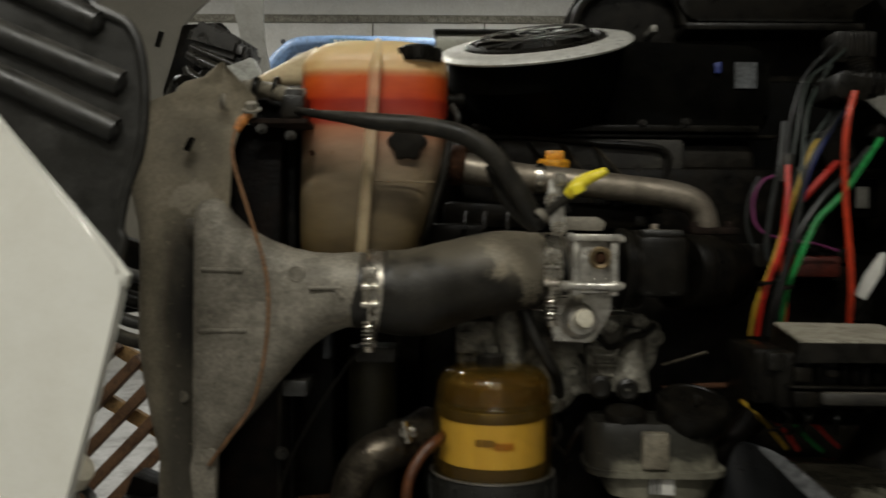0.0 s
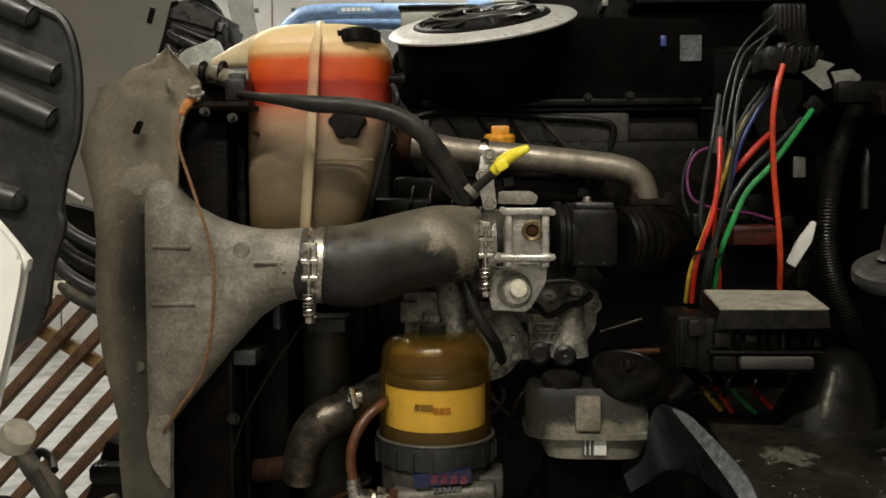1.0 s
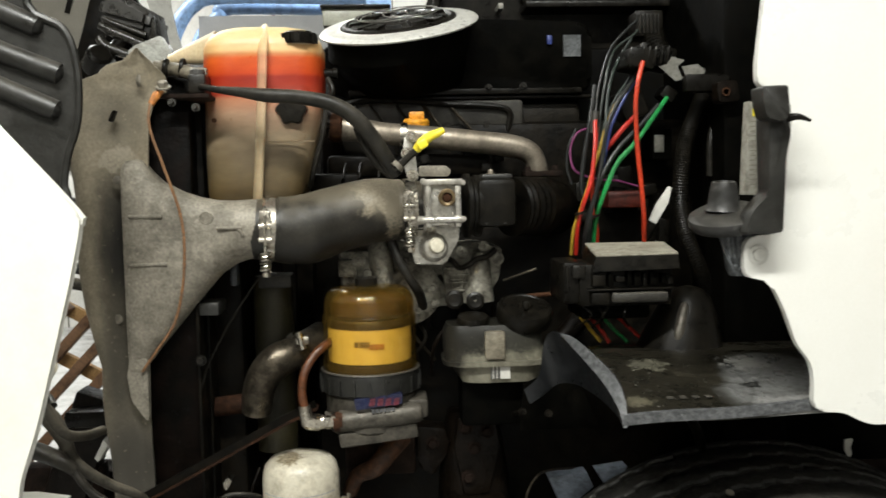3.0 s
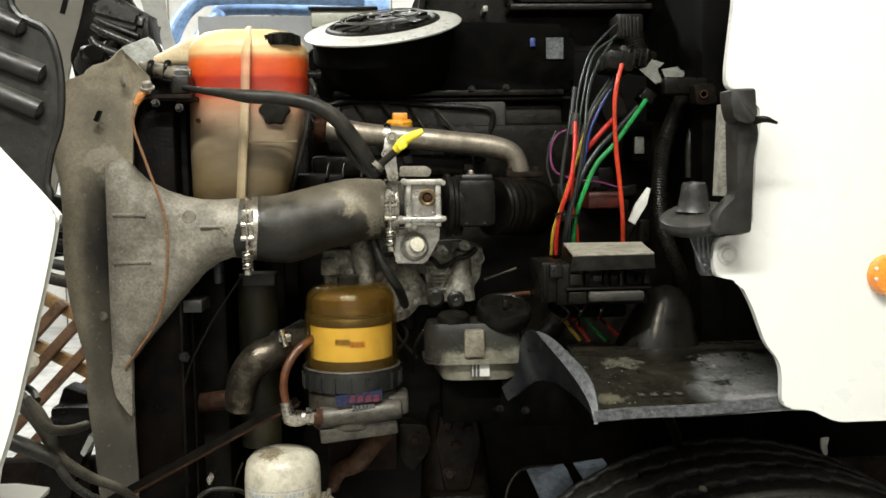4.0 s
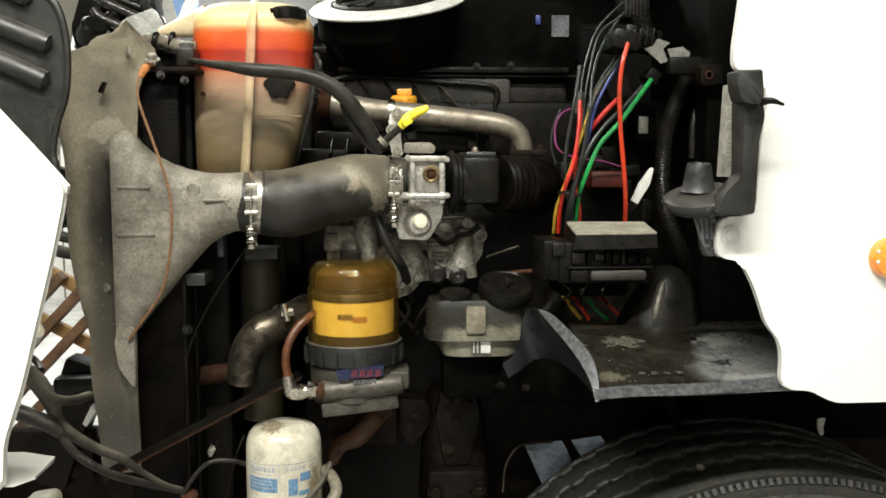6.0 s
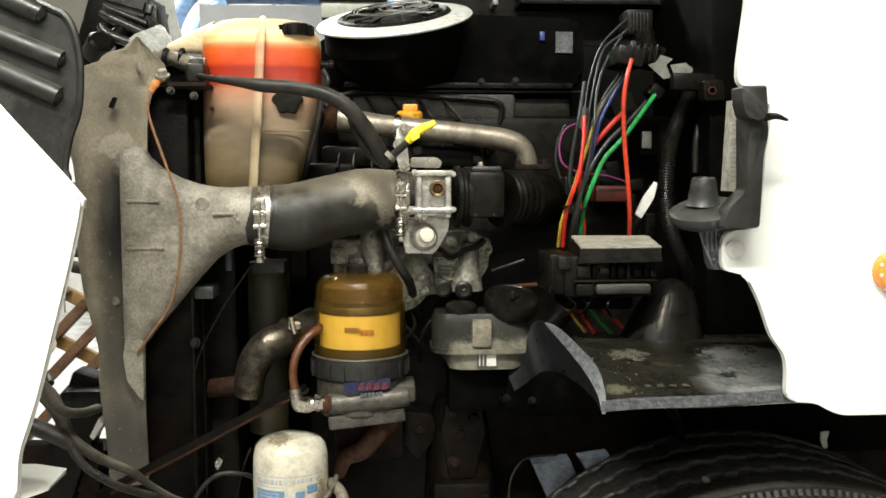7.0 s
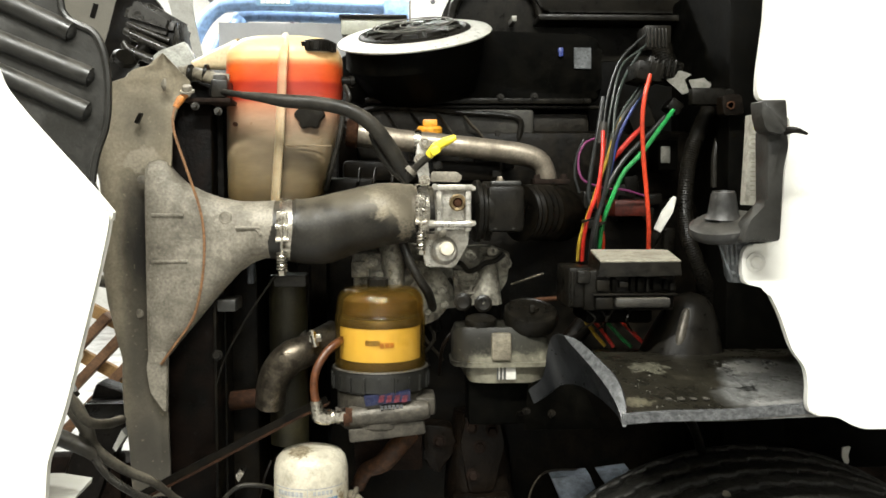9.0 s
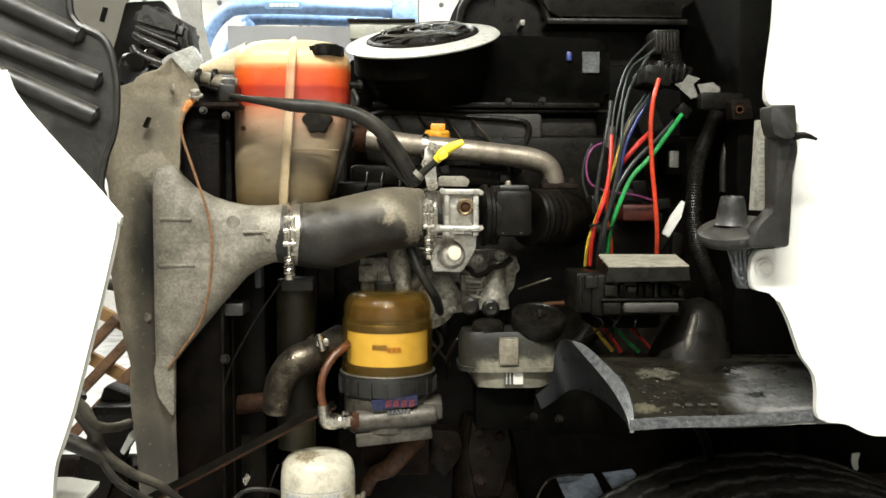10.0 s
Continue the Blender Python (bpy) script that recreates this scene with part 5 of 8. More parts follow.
# ---------------------------------------------------------------- firewall, cowl, cab panel
fw = thing("firewall", (0.95, 1.75, 0.6), "black sound-deadened cab firewall with fixings", "firewall")
part("upper_wall", prism(B(), rounded([(0.2851, 1.7989), (0.2970, 1.8575), (0.3230, 1.9066), (0.3584, 1.9440), (0.4124, 1.9673), (0.4830, 1.9789), (1.0718, 2.0083), (1.2844, 2.0080), (1.2844, 1.6669), (1.0477, 1.5028), (0.2845, 1.6230)], 0.02, 4), 1.62, 1.72, 0.01), BLACK, fw)
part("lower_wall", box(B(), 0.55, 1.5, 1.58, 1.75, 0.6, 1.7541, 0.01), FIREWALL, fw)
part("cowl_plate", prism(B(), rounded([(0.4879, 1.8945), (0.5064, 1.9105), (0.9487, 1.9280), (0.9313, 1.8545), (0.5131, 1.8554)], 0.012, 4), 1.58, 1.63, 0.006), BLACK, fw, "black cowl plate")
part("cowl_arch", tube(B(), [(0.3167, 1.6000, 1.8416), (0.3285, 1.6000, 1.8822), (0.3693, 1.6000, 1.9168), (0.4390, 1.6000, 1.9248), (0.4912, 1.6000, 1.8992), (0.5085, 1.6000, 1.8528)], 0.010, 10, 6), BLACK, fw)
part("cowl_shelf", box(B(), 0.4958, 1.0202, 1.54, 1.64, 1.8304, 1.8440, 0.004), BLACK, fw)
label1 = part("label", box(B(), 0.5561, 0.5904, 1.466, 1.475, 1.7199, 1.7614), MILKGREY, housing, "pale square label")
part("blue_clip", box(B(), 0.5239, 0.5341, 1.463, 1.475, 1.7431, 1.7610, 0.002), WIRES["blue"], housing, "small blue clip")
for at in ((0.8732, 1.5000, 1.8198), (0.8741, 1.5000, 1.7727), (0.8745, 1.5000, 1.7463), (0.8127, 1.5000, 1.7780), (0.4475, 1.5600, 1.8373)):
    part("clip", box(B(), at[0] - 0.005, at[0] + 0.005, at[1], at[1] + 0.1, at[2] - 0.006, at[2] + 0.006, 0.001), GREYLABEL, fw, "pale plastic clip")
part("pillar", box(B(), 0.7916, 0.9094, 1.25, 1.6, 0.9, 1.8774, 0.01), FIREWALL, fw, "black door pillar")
# black backing added to close the dark gap behind the cab panel
part("backing_wall", box(B(), 0.90, 1.5, 1.28, 1.6, 0.95, 1.8774, 0.01), FIREWALL, fw)

CY = 0.86
cab = thing("cab_side_panel", (0.7868, CY, 1.1415), "glossy white painted cab side panel with stepped front edge", "cab panel")
outline = [(0.6957, 2.0949), (0.6966, 1.7888), (0.6930, 1.6997), (0.6831, 1.6174), (0.6836, 1.5912), (0.7271, 1.5763), (0.7308, 1.5476), (0.7281, 1.5272), (0.7241, 1.4969), (0.7213, 1.4437), (0.7191, 1.4024), (0.7060, 1.3971), (0.6719, 1.3956), (0.6660, 1.3750), (0.6682, 1.3428), (0.6838, 1.3389), (0.7026, 1.3350), (0.7212, 1.2994), (0.7387, 1.2498), (0.7581, 1.2263), (0.7625, 1.2045), (0.7617, 1.1694), (0.7698, 1.1591), (0.8054, 1.1564), (0.8215, 1.1468), (0.8415, 1.1387), (1.3706, 1.1391), (1.3231, 2.1090)]
part("skin", prism(B(), rounded(outline, 0.012, 4), CY, CY + 0.012, 0.003), WHITE, cab, sharp=25)
part("tab_bolt", lathe(B(), [(0.0135, 0), (0.0135, 0.002), (0.009, 0.003), (0.0075, 0.006), (0.0, 0.006)], (0.6851, 0.8590, 1.3712), (0, -1, 0), 20), LABELWHITE, cab, "white capped bolt")
marker = part("marker_light", lathe(B(), [(0.028, 0), (0.028, 0.008), (0.024, 0.014), (0.012, 0.018), (0.0, 0.018)], (0.9065, 0.8600, 1.3392), (0, -1, 0), 28), AMBERLENS, cab, "round amber marker light")
# two white dots painted on the lens as its glints
for dz in (-0.006, 0.008):
    part("painted_glint", lathe(B(), [(0.003, 0), (0.002, 0.0015), (0, 0.0015)], (0.8845, 0.846, 1.3409 + dz), (0, -1, 0), 10), LABELWHITE, marker)
part("door_step", box(B(), 0.7919 , 1.5, CY - 0.004, CY + 0.006, 1.7765, 1.7720, 0.001), WHITE, cab)

# black latch bracket and data strip by the panel's edge
latch = thing("hood_latch_bracket", (0.7012, 0.8400, 1.3989), "black plastic hood latch bracket at the panel edge", "latch bracket")
part("head", prism(B(), rounded([(0.6649, 1.5838), (0.6985, 1.5847), (0.7000, 1.5468), (0.6907, 1.5396), (0.6715, 1.5452), (0.6667, 1.5631)], 0.004, 3), 0.80, 0.835, 0.003), LINER, latch)
part("arm", prism(B(), rounded([(0.6813, 1.5497), (0.7089, 1.5498), (0.7102, 1.5249), (0.7041, 1.4956), (0.7023, 1.4014), (0.6513, 1.4000), (0.6620, 1.4295), (0.6840, 1.4516)], 0.006, 3), 0.82, 0.858, 0.003), LINER, latch)
part("hook", tube(B(), [(0.7001, 0.8100, 1.5446), (0.7103, 0.8000, 1.5454), (0.7259, 0.8000, 1.5404)], [0.006, 0.0045, 0.002], 8, 5, flat=0.8), BLACK, latch)
strip = thing("data_strip", (0.7385, 1.0100, 1.4467), "pale aluminium data strip with faded print", "data plate")
part("plate", prism(B(), [(0.7279, 1.5830), (0.7477, 1.5781), (0.7451, 1.4469), (0.7218, 1.4486)], 0.9900, 1.0100, 0.001), PALELABEL, strip)
part("header", prism(B(), [(0.7325, 1.5720), (0.7440, 1.5690), (0.7440, 1.5600), (0.7325, 1.5620)], 0.9882, 0.9905), YELLOW, strip, "yellow header patch")
for k in range(14):
    za = 1.5540 - 0.0070 * k
    part("print_bar", box(B(), 0.7295 - 0.00006 * k, 0.7405 - 0.0022 * (k % 3), 0.9896, 0.9905, za - 0.0008, za + 0.0008), HOODGREY, strip)
part("mounting_tab", box(B(), 0.7435, 0.7495, 0.8710, 1.0000, 1.4700, 1.5000, 0.001), BLACK, strip)

# rubber bump stop on its clear bracket
stop = thing("hood_bump_stop", (0.6523, 0.8800, 1.3464), "dark grey rubber hood bump stop on milky bracket", "bump stop")
part("disc", lathe(B(), [(0.014, -0.012), (0.046, -0.010), (0.0505, -0.005), (0.0515, 0.001), (0.050, 0.006), (0.044, 0.0095), (0.034, 0.0105), (0.025, 0.014)], (0.6557, 0.8900, 1.4188), (-0.20, -0.26, 1), 40), DARKRUBBER, stop)
part("cone", lathe(B(), [(0.0250, 0.0), (0.0212, 0.006), (0.0190, 0.018), (0.0168, 0.033), (0.0150, 0.0372), (0.0120, 0.0375), (0.0105, 0.034), (0.0, 0.034)], (0.6499, 0.8880, 1.4306), (-0.03, -0.12, 1), 32), DARKRUBBER, stop)
part("bracket", loft(B(), [squircle((0.6647, 0.8900, 1.4039), (1, 0, 0), (0, 1, 0), 0.022, 0.020, 3, 24), squircle((0.6657, 0.8900, 1.3929), (1, 0, 0), (0, 1, 0), 0.0185, 0.018, 3, 24), squircle((0.6677, 0.8900, 1.3708), (1, 0, 0), (0, 1, 0), 0.014, 0.016, 3, 24), squircle((0.6689, 0.8900, 1.3503), (1, 0, 0), (0, 1, 0), 0.0125, 0.016, 3, 24), squircle((0.6699, 0.8900, 1.3416), (1, 0, 0), (0, 1, 0), 0.009, 0.012, 3, 24)]), MILKGREY, stop, "dirty translucent plastic bracket")
for dx, dz, rr in ((0.004, 0.0, 0.0042), (0.006, 0.017, 0.005), (-0.003, -0.020, 0.0035), (0.005, -0.024, 0.003)):
    part("bracket_lump", lathe(B(), [(rr, 0.0), (rr * 0.9, 0.002), (rr * 0.5, 0.0035), (0.0, 0.004)], Vector((0.6631, 0.8740, 1.3751)) + Vector((dx, 0, dz)), (0, -1, 0), 12), MILKGREY, stop)
for k in range(4):
    part("bracket_rib", tube(B(), [(0.6352, 0.8680, 1.4037), (0.6450, 0.8660, 1.3746), (0.6572, 0.8680, 1.3475)] if k == 0 else [(0.6392 + 0.007 * k, 0.867, 1.4037), (0.6442 + 0.006 * k, 0.866, 1.3668)], 0.0018, 6, 4), MILKGREY, stop)

# small rusty plate and black strut behind
clip_plate = thing("bracket_plate", (0.7889, 1.2400, 1.6094), "grey-brown bracket plate with a hole on the pillar", "bracket")
part("plate", prism(B(), rounded([(0.7700, 1.6400), (0.8060, 1.6420), (0.8120, 1.6060), (0.7740, 1.6030)], 0.008, 3), 1.225, 1.255, 0.002), GRIMEBROWN, clip_plate)
part("hole_rim", lathe(B(), [(0.0075, 0), (0.0075, 0.003), (0.005, 0.003), (0.005, 0.0)], (0.7860, 1.2250, 1.6220), (0, -1, 0), 16), RUST, clip_plate, "rusty hole rim")
part("arm", box(B(), 0.7250, 0.8100, 1.250, 1.275, 1.6250, 1.6560, 0.006), BLACK, clip_plate)

# corrugated loom and hoses on the firewall
loom = thing("wiring_loom", (0.7751, 1.3200, 1.3102), "thick black corrugated wiring loom", "wiring loom")
path = spline([(0.7834, 1.3280, 1.6270), (0.7653, 1.3200, 1.5897), (0.7412, 1.3000, 1.5415), (0.7302, 1.2900, 1.4895), (0.7290, 1.2900, 1.4275), (0.7382, 1.2900, 1.3755), (0.7626, 1.3000, 1.3225), (0.7948, 1.3280, 1.2665)], 26)
part("conduit", tube(B(), path, 0.0150, 16, 1, 0.0010), BLACK, loom)
part("branch", tube(B(), [(0.8372, 1.3280, 1.6220), (0.8078, 1.3200, 1.5950), (0.7912, 1.3100, 1.5421), (0.7901, 1.3100, 1.4794)], 0.0068, 10, 6), HOSE, loom)
part("upper_boot", tube(B(), spline([(0.6994, 1.3520, 1.7454), (0.7028, 1.3480, 1.7237), (0.7126, 1.3440, 1.7000)], 10), 0.0206, 16, 1, 0.0012), BLACK, loom, "ribbed black boot")

# coloured cables down to the fuse box
cables = thing("power_cables", (0.5749, 1.2900, 1.3656), "bundle of red, green, yellow and black power cables", "cables")
RUNS = [
    ("red", 4.6, [(0.5712, 1.2740, 1.5804), (0.5659, 1.2580, 1.5290), (0.5564, 1.2500, 1.4736), (0.5427, 1.2500, 1.4334), (0.5362, 1.2660, 1.3925), (0.5376, 1.2900, 1.3449)]),
    ("yellow", 4.2, [(0.6268, 1.3000, 1.6236), (0.6037, 1.2820, 1.5963), (0.5749, 1.2740, 1.5195), (0.5501, 1.2660, 1.4484), (0.5318, 1.2740, 1.3921), (0.5313, 1.3000, 1.3442)]),
    ("black", 5.0, [(0.6864, 1.2820, 1.6068), (0.6492, 1.2660, 1.5699), (0.6046, 1.2500, 1.5287), (0.5758, 1.2463, 1.4835), (0.5568, 1.2500, 1.4284), (0.5507, 1.2660, 1.3874), (0.5521, 1.2900, 1.3449)]),
    ("green", 5.2, [(0.7043, 1.2900, 1.6198), (0.6696, 1.2660, 1.5800), (0.6349, 1.2500, 1.5388), (0.6029, 1.2500, 1.5037), (0.5800, 1.2500, 1.4535), (0.5689, 1.2660, 1.4077), (0.5678, 1.2900, 1.3448)]),
    ("orange", 5.0, [(0.6472, 1.2425, 1.6773), (0.6365, 1.2350, 1.6418), (0.6320, 1.2350, 1.5974), (0.6359, 1.2388, 1.5283), (0.6439, 1.2425, 1.4586), (0.6497, 1.2500, 1.4081), (0.6564, 1.2740, 1.3457)]),
    ("orange", 4.0, [(0.5792, 1.2900, 1.5714), (0.5697, 1.2820, 1.4994), (0.5662, 1.2820, 1.4380), (0.5768, 1.2900, 1.3862), (0.5775, 1.3000, 1.3493)]),
    ("blue", 3.6, [(0.6506, 1.2820, 1.6574), (0.6272, 1.2820, 1.6218), (0.6000, 1.2740, 1.5703), (0.5882, 1.2740, 1.5195), (0.5783, 1.2740, 1.4789)]),
    ("black", 2.6, [(0.6829, 1.3560, 1.7776), (0.6466, 1.3400, 1.7482), (0.6121, 1.3280, 1.7096), (0.5873, 1.3100, 1.6450), (0.5748, 1.2900, 1.5866)]),
    ("grey", 2.6, [(0.6905, 1.3520, 1.7664), (0.6564, 1.3360, 1.7372), (0.6164, 1.3240, 1.7038), (0.5933, 1.3000, 1.6337), (0.5832, 1.2900, 1.5816), (0.5778, 1.2820, 1.5199)]),
    ("grey", 3.0, [(0.6629, 1.3200, 1.6983), (0.6420, 1.3000, 1.6596), (0.6138, 1.2900, 1.6225), (0.5916, 1.2820, 1.5810), (0.5797, 1.2820, 1.5300)]),
    ("black", 5.0, [(0.5789, 1.3100, 1.6450), (0.5655, 1.2900, 1.5816), (0.5547, 1.2900, 1.5201), (0.5490, 1.2900, 1.4688), (0.5533, 1.2900, 1.4482)]),
    ("red", 6.0, [(0.6454, 1.2900, 1.5869), (0.6227, 1.2820, 1.5659), (0.6003, 1.2820, 1.5403), (0.5941, 1.2900, 1.5305)]),
    ("purple", 2.6, [(0.5731, 1.3000, 1.5720), (0.5420, 1.2900, 1.5590), (0.5298, 1.2900, 1.5303), (0.5373, 1.2900, 1.4945), (0.5762, 1.3000, 1.4792), (0.6207, 1.3100, 1.4741), (0.6606, 1.3200, 1.4637)]),
    ("black", 4.2, [(0.6713, 1.3200, 1.7005), (0.6401, 1.2740, 1.6514), (0.6017, 1.2500, 1.6036), (0.5830, 1.2463, 1.5564), (0.5731, 1.2444, 1.4985), (0.5615, 1.2444, 1.4465), (0.5511, 1.2500, 1.3982), (0.5546, 1.2820, 1.3455)]),
    ("grey", 3.2, [(0.6542, 1.3360, 1.7320), (0.6162, 1.3100, 1.6761), (0.5933, 1.2740, 1.6208), (0.5858, 1.2580, 1.5692), (0.5803, 1.2500, 1.5187), (0.5658, 1.2463, 1.4586), (0.5551, 1.2500, 1.4032), (0.5608, 1.2820, 1.3454)]),
    ("black", 3.0, [(0.5440, 1.3100, 1.5674), (0.5306, 1.3100, 1.5363), (0.5278, 1.3100, 1.5000), (0.5365, 1.3100, 1.4689)]),
]
for colour, px, pts in RUNS:
    part(colour + "_cable", tube(B(), pts, px * 0.0008, 10, 6), WIRES[colour], cables)
for at in ((0.5404, 1.2580, 1.4202), (0.5629, 1.2580, 1.4131)):
    part("cable_tie", lathe(B(), [(0.0120, -0.002), (0.0124, 0), (0.0120, 0.002)], at, (-0.3, 0, 1), 16), BLACK, cables, "black cable tie")
part("sleeve", tube(B(), [(0.5739, 1.2820, 1.5962), (0.5701, 1.2780, 1.5705), (0.5681, 1.2780, 1.5584)], 0.0075, 12, 4), COVERGREY, cables, "grey crimp sleeve")
for colour, a, b, c in (("yellow", (0.5599, 1.3200, 1.2177), (0.5662, 1.3000, 1.2058), (0.5820, 1.2900, 1.1863)), ("red", (0.5770, 1.3200, 1.2176), (0.5852, 1.3000, 1.2046), (0.5977, 1.2900, 1.1840)), ("green", (0.6014, 1.3240, 1.2168), (0.6131, 1.3100, 1.2018), (0.6314, 1.2900, 1.1838)), ("red", (0.6357, 1.3320, 1.2133), (0.6488, 1.3240, 1.1993), (0.6623, 1.3100, 1.1845))):
    part(colour + "_lead", tube(B(), [(a[0] - 0.01, a[1] + 0.10, a[2] + 0.02), a, b, c], 0.0036, 10, 5), WIRES[colour], cables)

# connector cluster at the cables' head
plugs = thing("connector_cluster", (0.6955, 1.3200, 1.6363), "grey and black wiring connectors under the cowl", "connector")
part("main_block", box(B(), 0.6705, 0.7405, 1.3420, 1.4070, 1.6815, 1.7215, 0.006, turn=(0, 12, 0)), BLACK, plugs)
part("plug_head", box(B(), 0.6668, 0.7173, 1.3480, 1.4080, 1.7373, 1.7846, 0.004), BLACK, plugs, "dark grey plug head")
for k in range(6):
    part("plug_pin", box(B(), 0.6480 + 0.0065 * k, 0.6511 + 0.0065 * k, 1.264, 1.272, 1.7287, 1.7626, 0.0008), DARKMETAL, plugs)
part("torn_tag", prism(B(), [(0.7015, 1.6794), (0.7164, 1.6836), (0.7258, 1.6973), (0.7493, 1.6901), (0.7367, 1.6796), (0.7456, 1.6566), (0.7328, 1.6524), (0.7134, 1.6690)], 1.3260, 1.3275), GREYLABEL, plugs, "torn pale plastic tag")
part("torn_tag", prism(B(), [(0.7457, 1.6798), (0.7757, 1.6841), (0.7897, 1.6716), (0.7825, 1.6591), (0.7568, 1.6547)], 1.3316, 1.3331), GREYLABEL, plugs, "torn pale plastic tag")
part("green_plug", box(B(), 0.6954, 0.7224, 1.2884, 1.3304, 1.6142, 1.6388, 0.005, turn=(0, 35, 0)), BLACK, plugs)
part("red_plug", box(B(), 0.6251, 0.6718, 1.2463, 1.3362, 1.6673, 1.7012, 0.005, turn=(0, 10, 0)), BLACK, plugs)
part("side_plug", box(B(), 0.6222, 0.6679, 1.2920, 1.3500, 1.5838, 1.6370, 0.006, turn=(0, -20, 0)), BLACK, plugs)
part("arm", box(B(), 0.7515, 0.8400, 1.3380, 1.3730, 1.6582, 1.6794, 0.005, turn=(0, -3, 0)), DARKMETAL, plugs)
for k in range(5):
    part("plug_rib", box(B(), 0.6472 + 0.011 * k, 0.6512 + 0.011 * k, 1.246, 1.26, 1.6739, 1.7038, 0.001, turn=(0, 12, 0)), BLACK, plugs)
solo("white_tag", prism(B(), rounded([(0.6660, 1.4030), (0.6800, 1.4340), (0.7010, 1.4630), (0.7070, 1.4600), (0.7000, 1.4330), (0.6780, 1.3960)], 0.002, 3), 1.2708, 1.2768, 0.001), LABELWHITE, "white plastic tag hanging by the loom", "tag")
solo("tag_stub", tube(B(), [(0.6740, 1.2740, 1.3975), (0.6680, 1.2756, 1.3860), (0.6600, 1.2788, 1.3640)], [0.0100, 0.0085, 0.0050], 12, 4), BLACK, "black stub below the white tag", "cable stub")
solo("small_label", box(B(), 0.7034, 0.7219, 1.3600, 1.3640, 1.5262, 1.5583, 0.002), GREYLABEL, "small pale label on a black connector", "label")
solo("black_connector", box(B(), 0.6995, 0.7388, 1.3640, 1.6590, 1.5122, 1.5711, 0.004), FIREWALL, "black connector block on the firewall", "connector")
solo("red_cover", box(B(), 0.6085, 0.6729, 1.3360, 1.6960, 1.4244, 1.4563, 0.006), REDDARK, "dull red plastic terminal cover", "terminal cover")

# fuse box
fuse = thing("fuse_box", (0.5900, 1.1700, 1.2650), "black plastic fuse box with pale dusty lid", "fuse box")
part("body", box(B(), 0.5080, 0.6600, 1.1300, 1.2500, 1.2720, 1.3400, 0.004), BLACK, fuse)
bm = loft(B(), [[(0.5310, 1.1150, 1.3530), (0.6620, 1.1030, 1.3545), (0.6740, 1.2150, 1.3640), (0.5400, 1.2320, 1.3645)], [(0.5310, 1.1150, 1.3565), (0.6620, 1.1030, 1.3580), (0.6740, 1.2150, 1.3690), (0.5400, 1.2320, 1.3690)]])
bmesh.ops.bevel(bm, geom=bm.edges[:], offset=0.0012, segments=2, affect="EDGES")
lid = part("lid", bm, PALELID, fuse, "pale dusty lid")
part("lid_skirt", loft(B(), [[(0.5260, 1.1130, 1.3300), (0.6630, 1.1010, 1.3330), (0.6720, 1.2150, 1.3400), (0.5350, 1.2300, 1.3400)], [(0.5320, 1.1160, 1.3530), (0.6610, 1.1040, 1.3545), (0.6730, 1.2140, 1.3640), (0.5400, 1.2310, 1.3645)]]), BLACK, lid, "black lid skirt")
part("corner_block", box(B(), 0.4830, 0.5220, 1.1350, 1.2500, 1.2760, 1.3440, 0.005), BLACK, fuse)
part("corner_rib", box(B(), 0.4860, 0.4920, 1.1290, 1.1380, 1.2820, 1.3380, 0.0015), BLACK, fuse)
part("corner_step", box(B(), 0.4960, 0.5180, 1.1250, 1.1400, 1.3180, 1.3400, 0.003), DARKMETAL, fuse)
part("sill", box(B(), 0.5560, 0.6480, 1.1080, 1.1350, 1.2790, 1.2955, 0.005), COVERGREY, fuse, "dusty grey sill")
part("sill_end", box(B(), 0.5240, 0.5540, 1.1140, 1.1350, 1.2760, 1.2960, 0.003), BLACK, fuse)
part("ledge", box(B(), 0.5200, 0.6600, 1.1120, 1.1350, 1.2990, 1.3020, 0.001), BLACK, fuse)
for cx, w, z0, z1, dark in ((0.5370, 0.0100, 1.3060, 1.3250, 0), (0.5560, 0.0040, 1.3040, 1.3270, 1), (0.5720, 0.0075, 1.3120, 1.3220, 0), (0.5860, 0.0035, 1.3050, 1.3280, 1), (0.5990, 0.0050, 1.3040, 1.3280, 1), (0.6120, 0.0025, 1.3030, 1.3260, 0), (0.6260, 0.0060, 1.3060, 1.3270, 1), (0.6420, 0.0040, 1.3080, 1.3240, 1), (0.6540, 0.0045, 1.3060, 1.3200, 0)):
    part("fuse_carrier", box(B(), cx - w, cx + w, 1.1160 if dark else 1.1180, 1.1350, z0, z1, 0.0015), FIREWALL if dark else BLACK, fuse)
part("skirt", box(B(), 0.5150, 0.6300, 1.1500, 1.2600, 1.2480, 1.2730, 0.006), FIREWALL, fuse)
rnd = random.Random(11)
for k in range(12):
    # small relays and plugs crowding the space behind the cables
    ax, az = 0.5680 + rnd.uniform(0, 0.16), 1.3760 + rnd.uniform(0, 0.17)
    w, h = rnd.uniform(0.008, 0.02), rnd.uniform(0.008, 0.022)
    part("relay", box(B(), ax - w, ax + w, 1.36 + rnd.uniform(0, 0.03), 1.59, az - h, az + h, 0.003, turn=(0, rnd.uniform(-12, 12), 0)), rnd.choice((BLACK, DARKMETAL, FIREWALL, BLACK)), fuse)
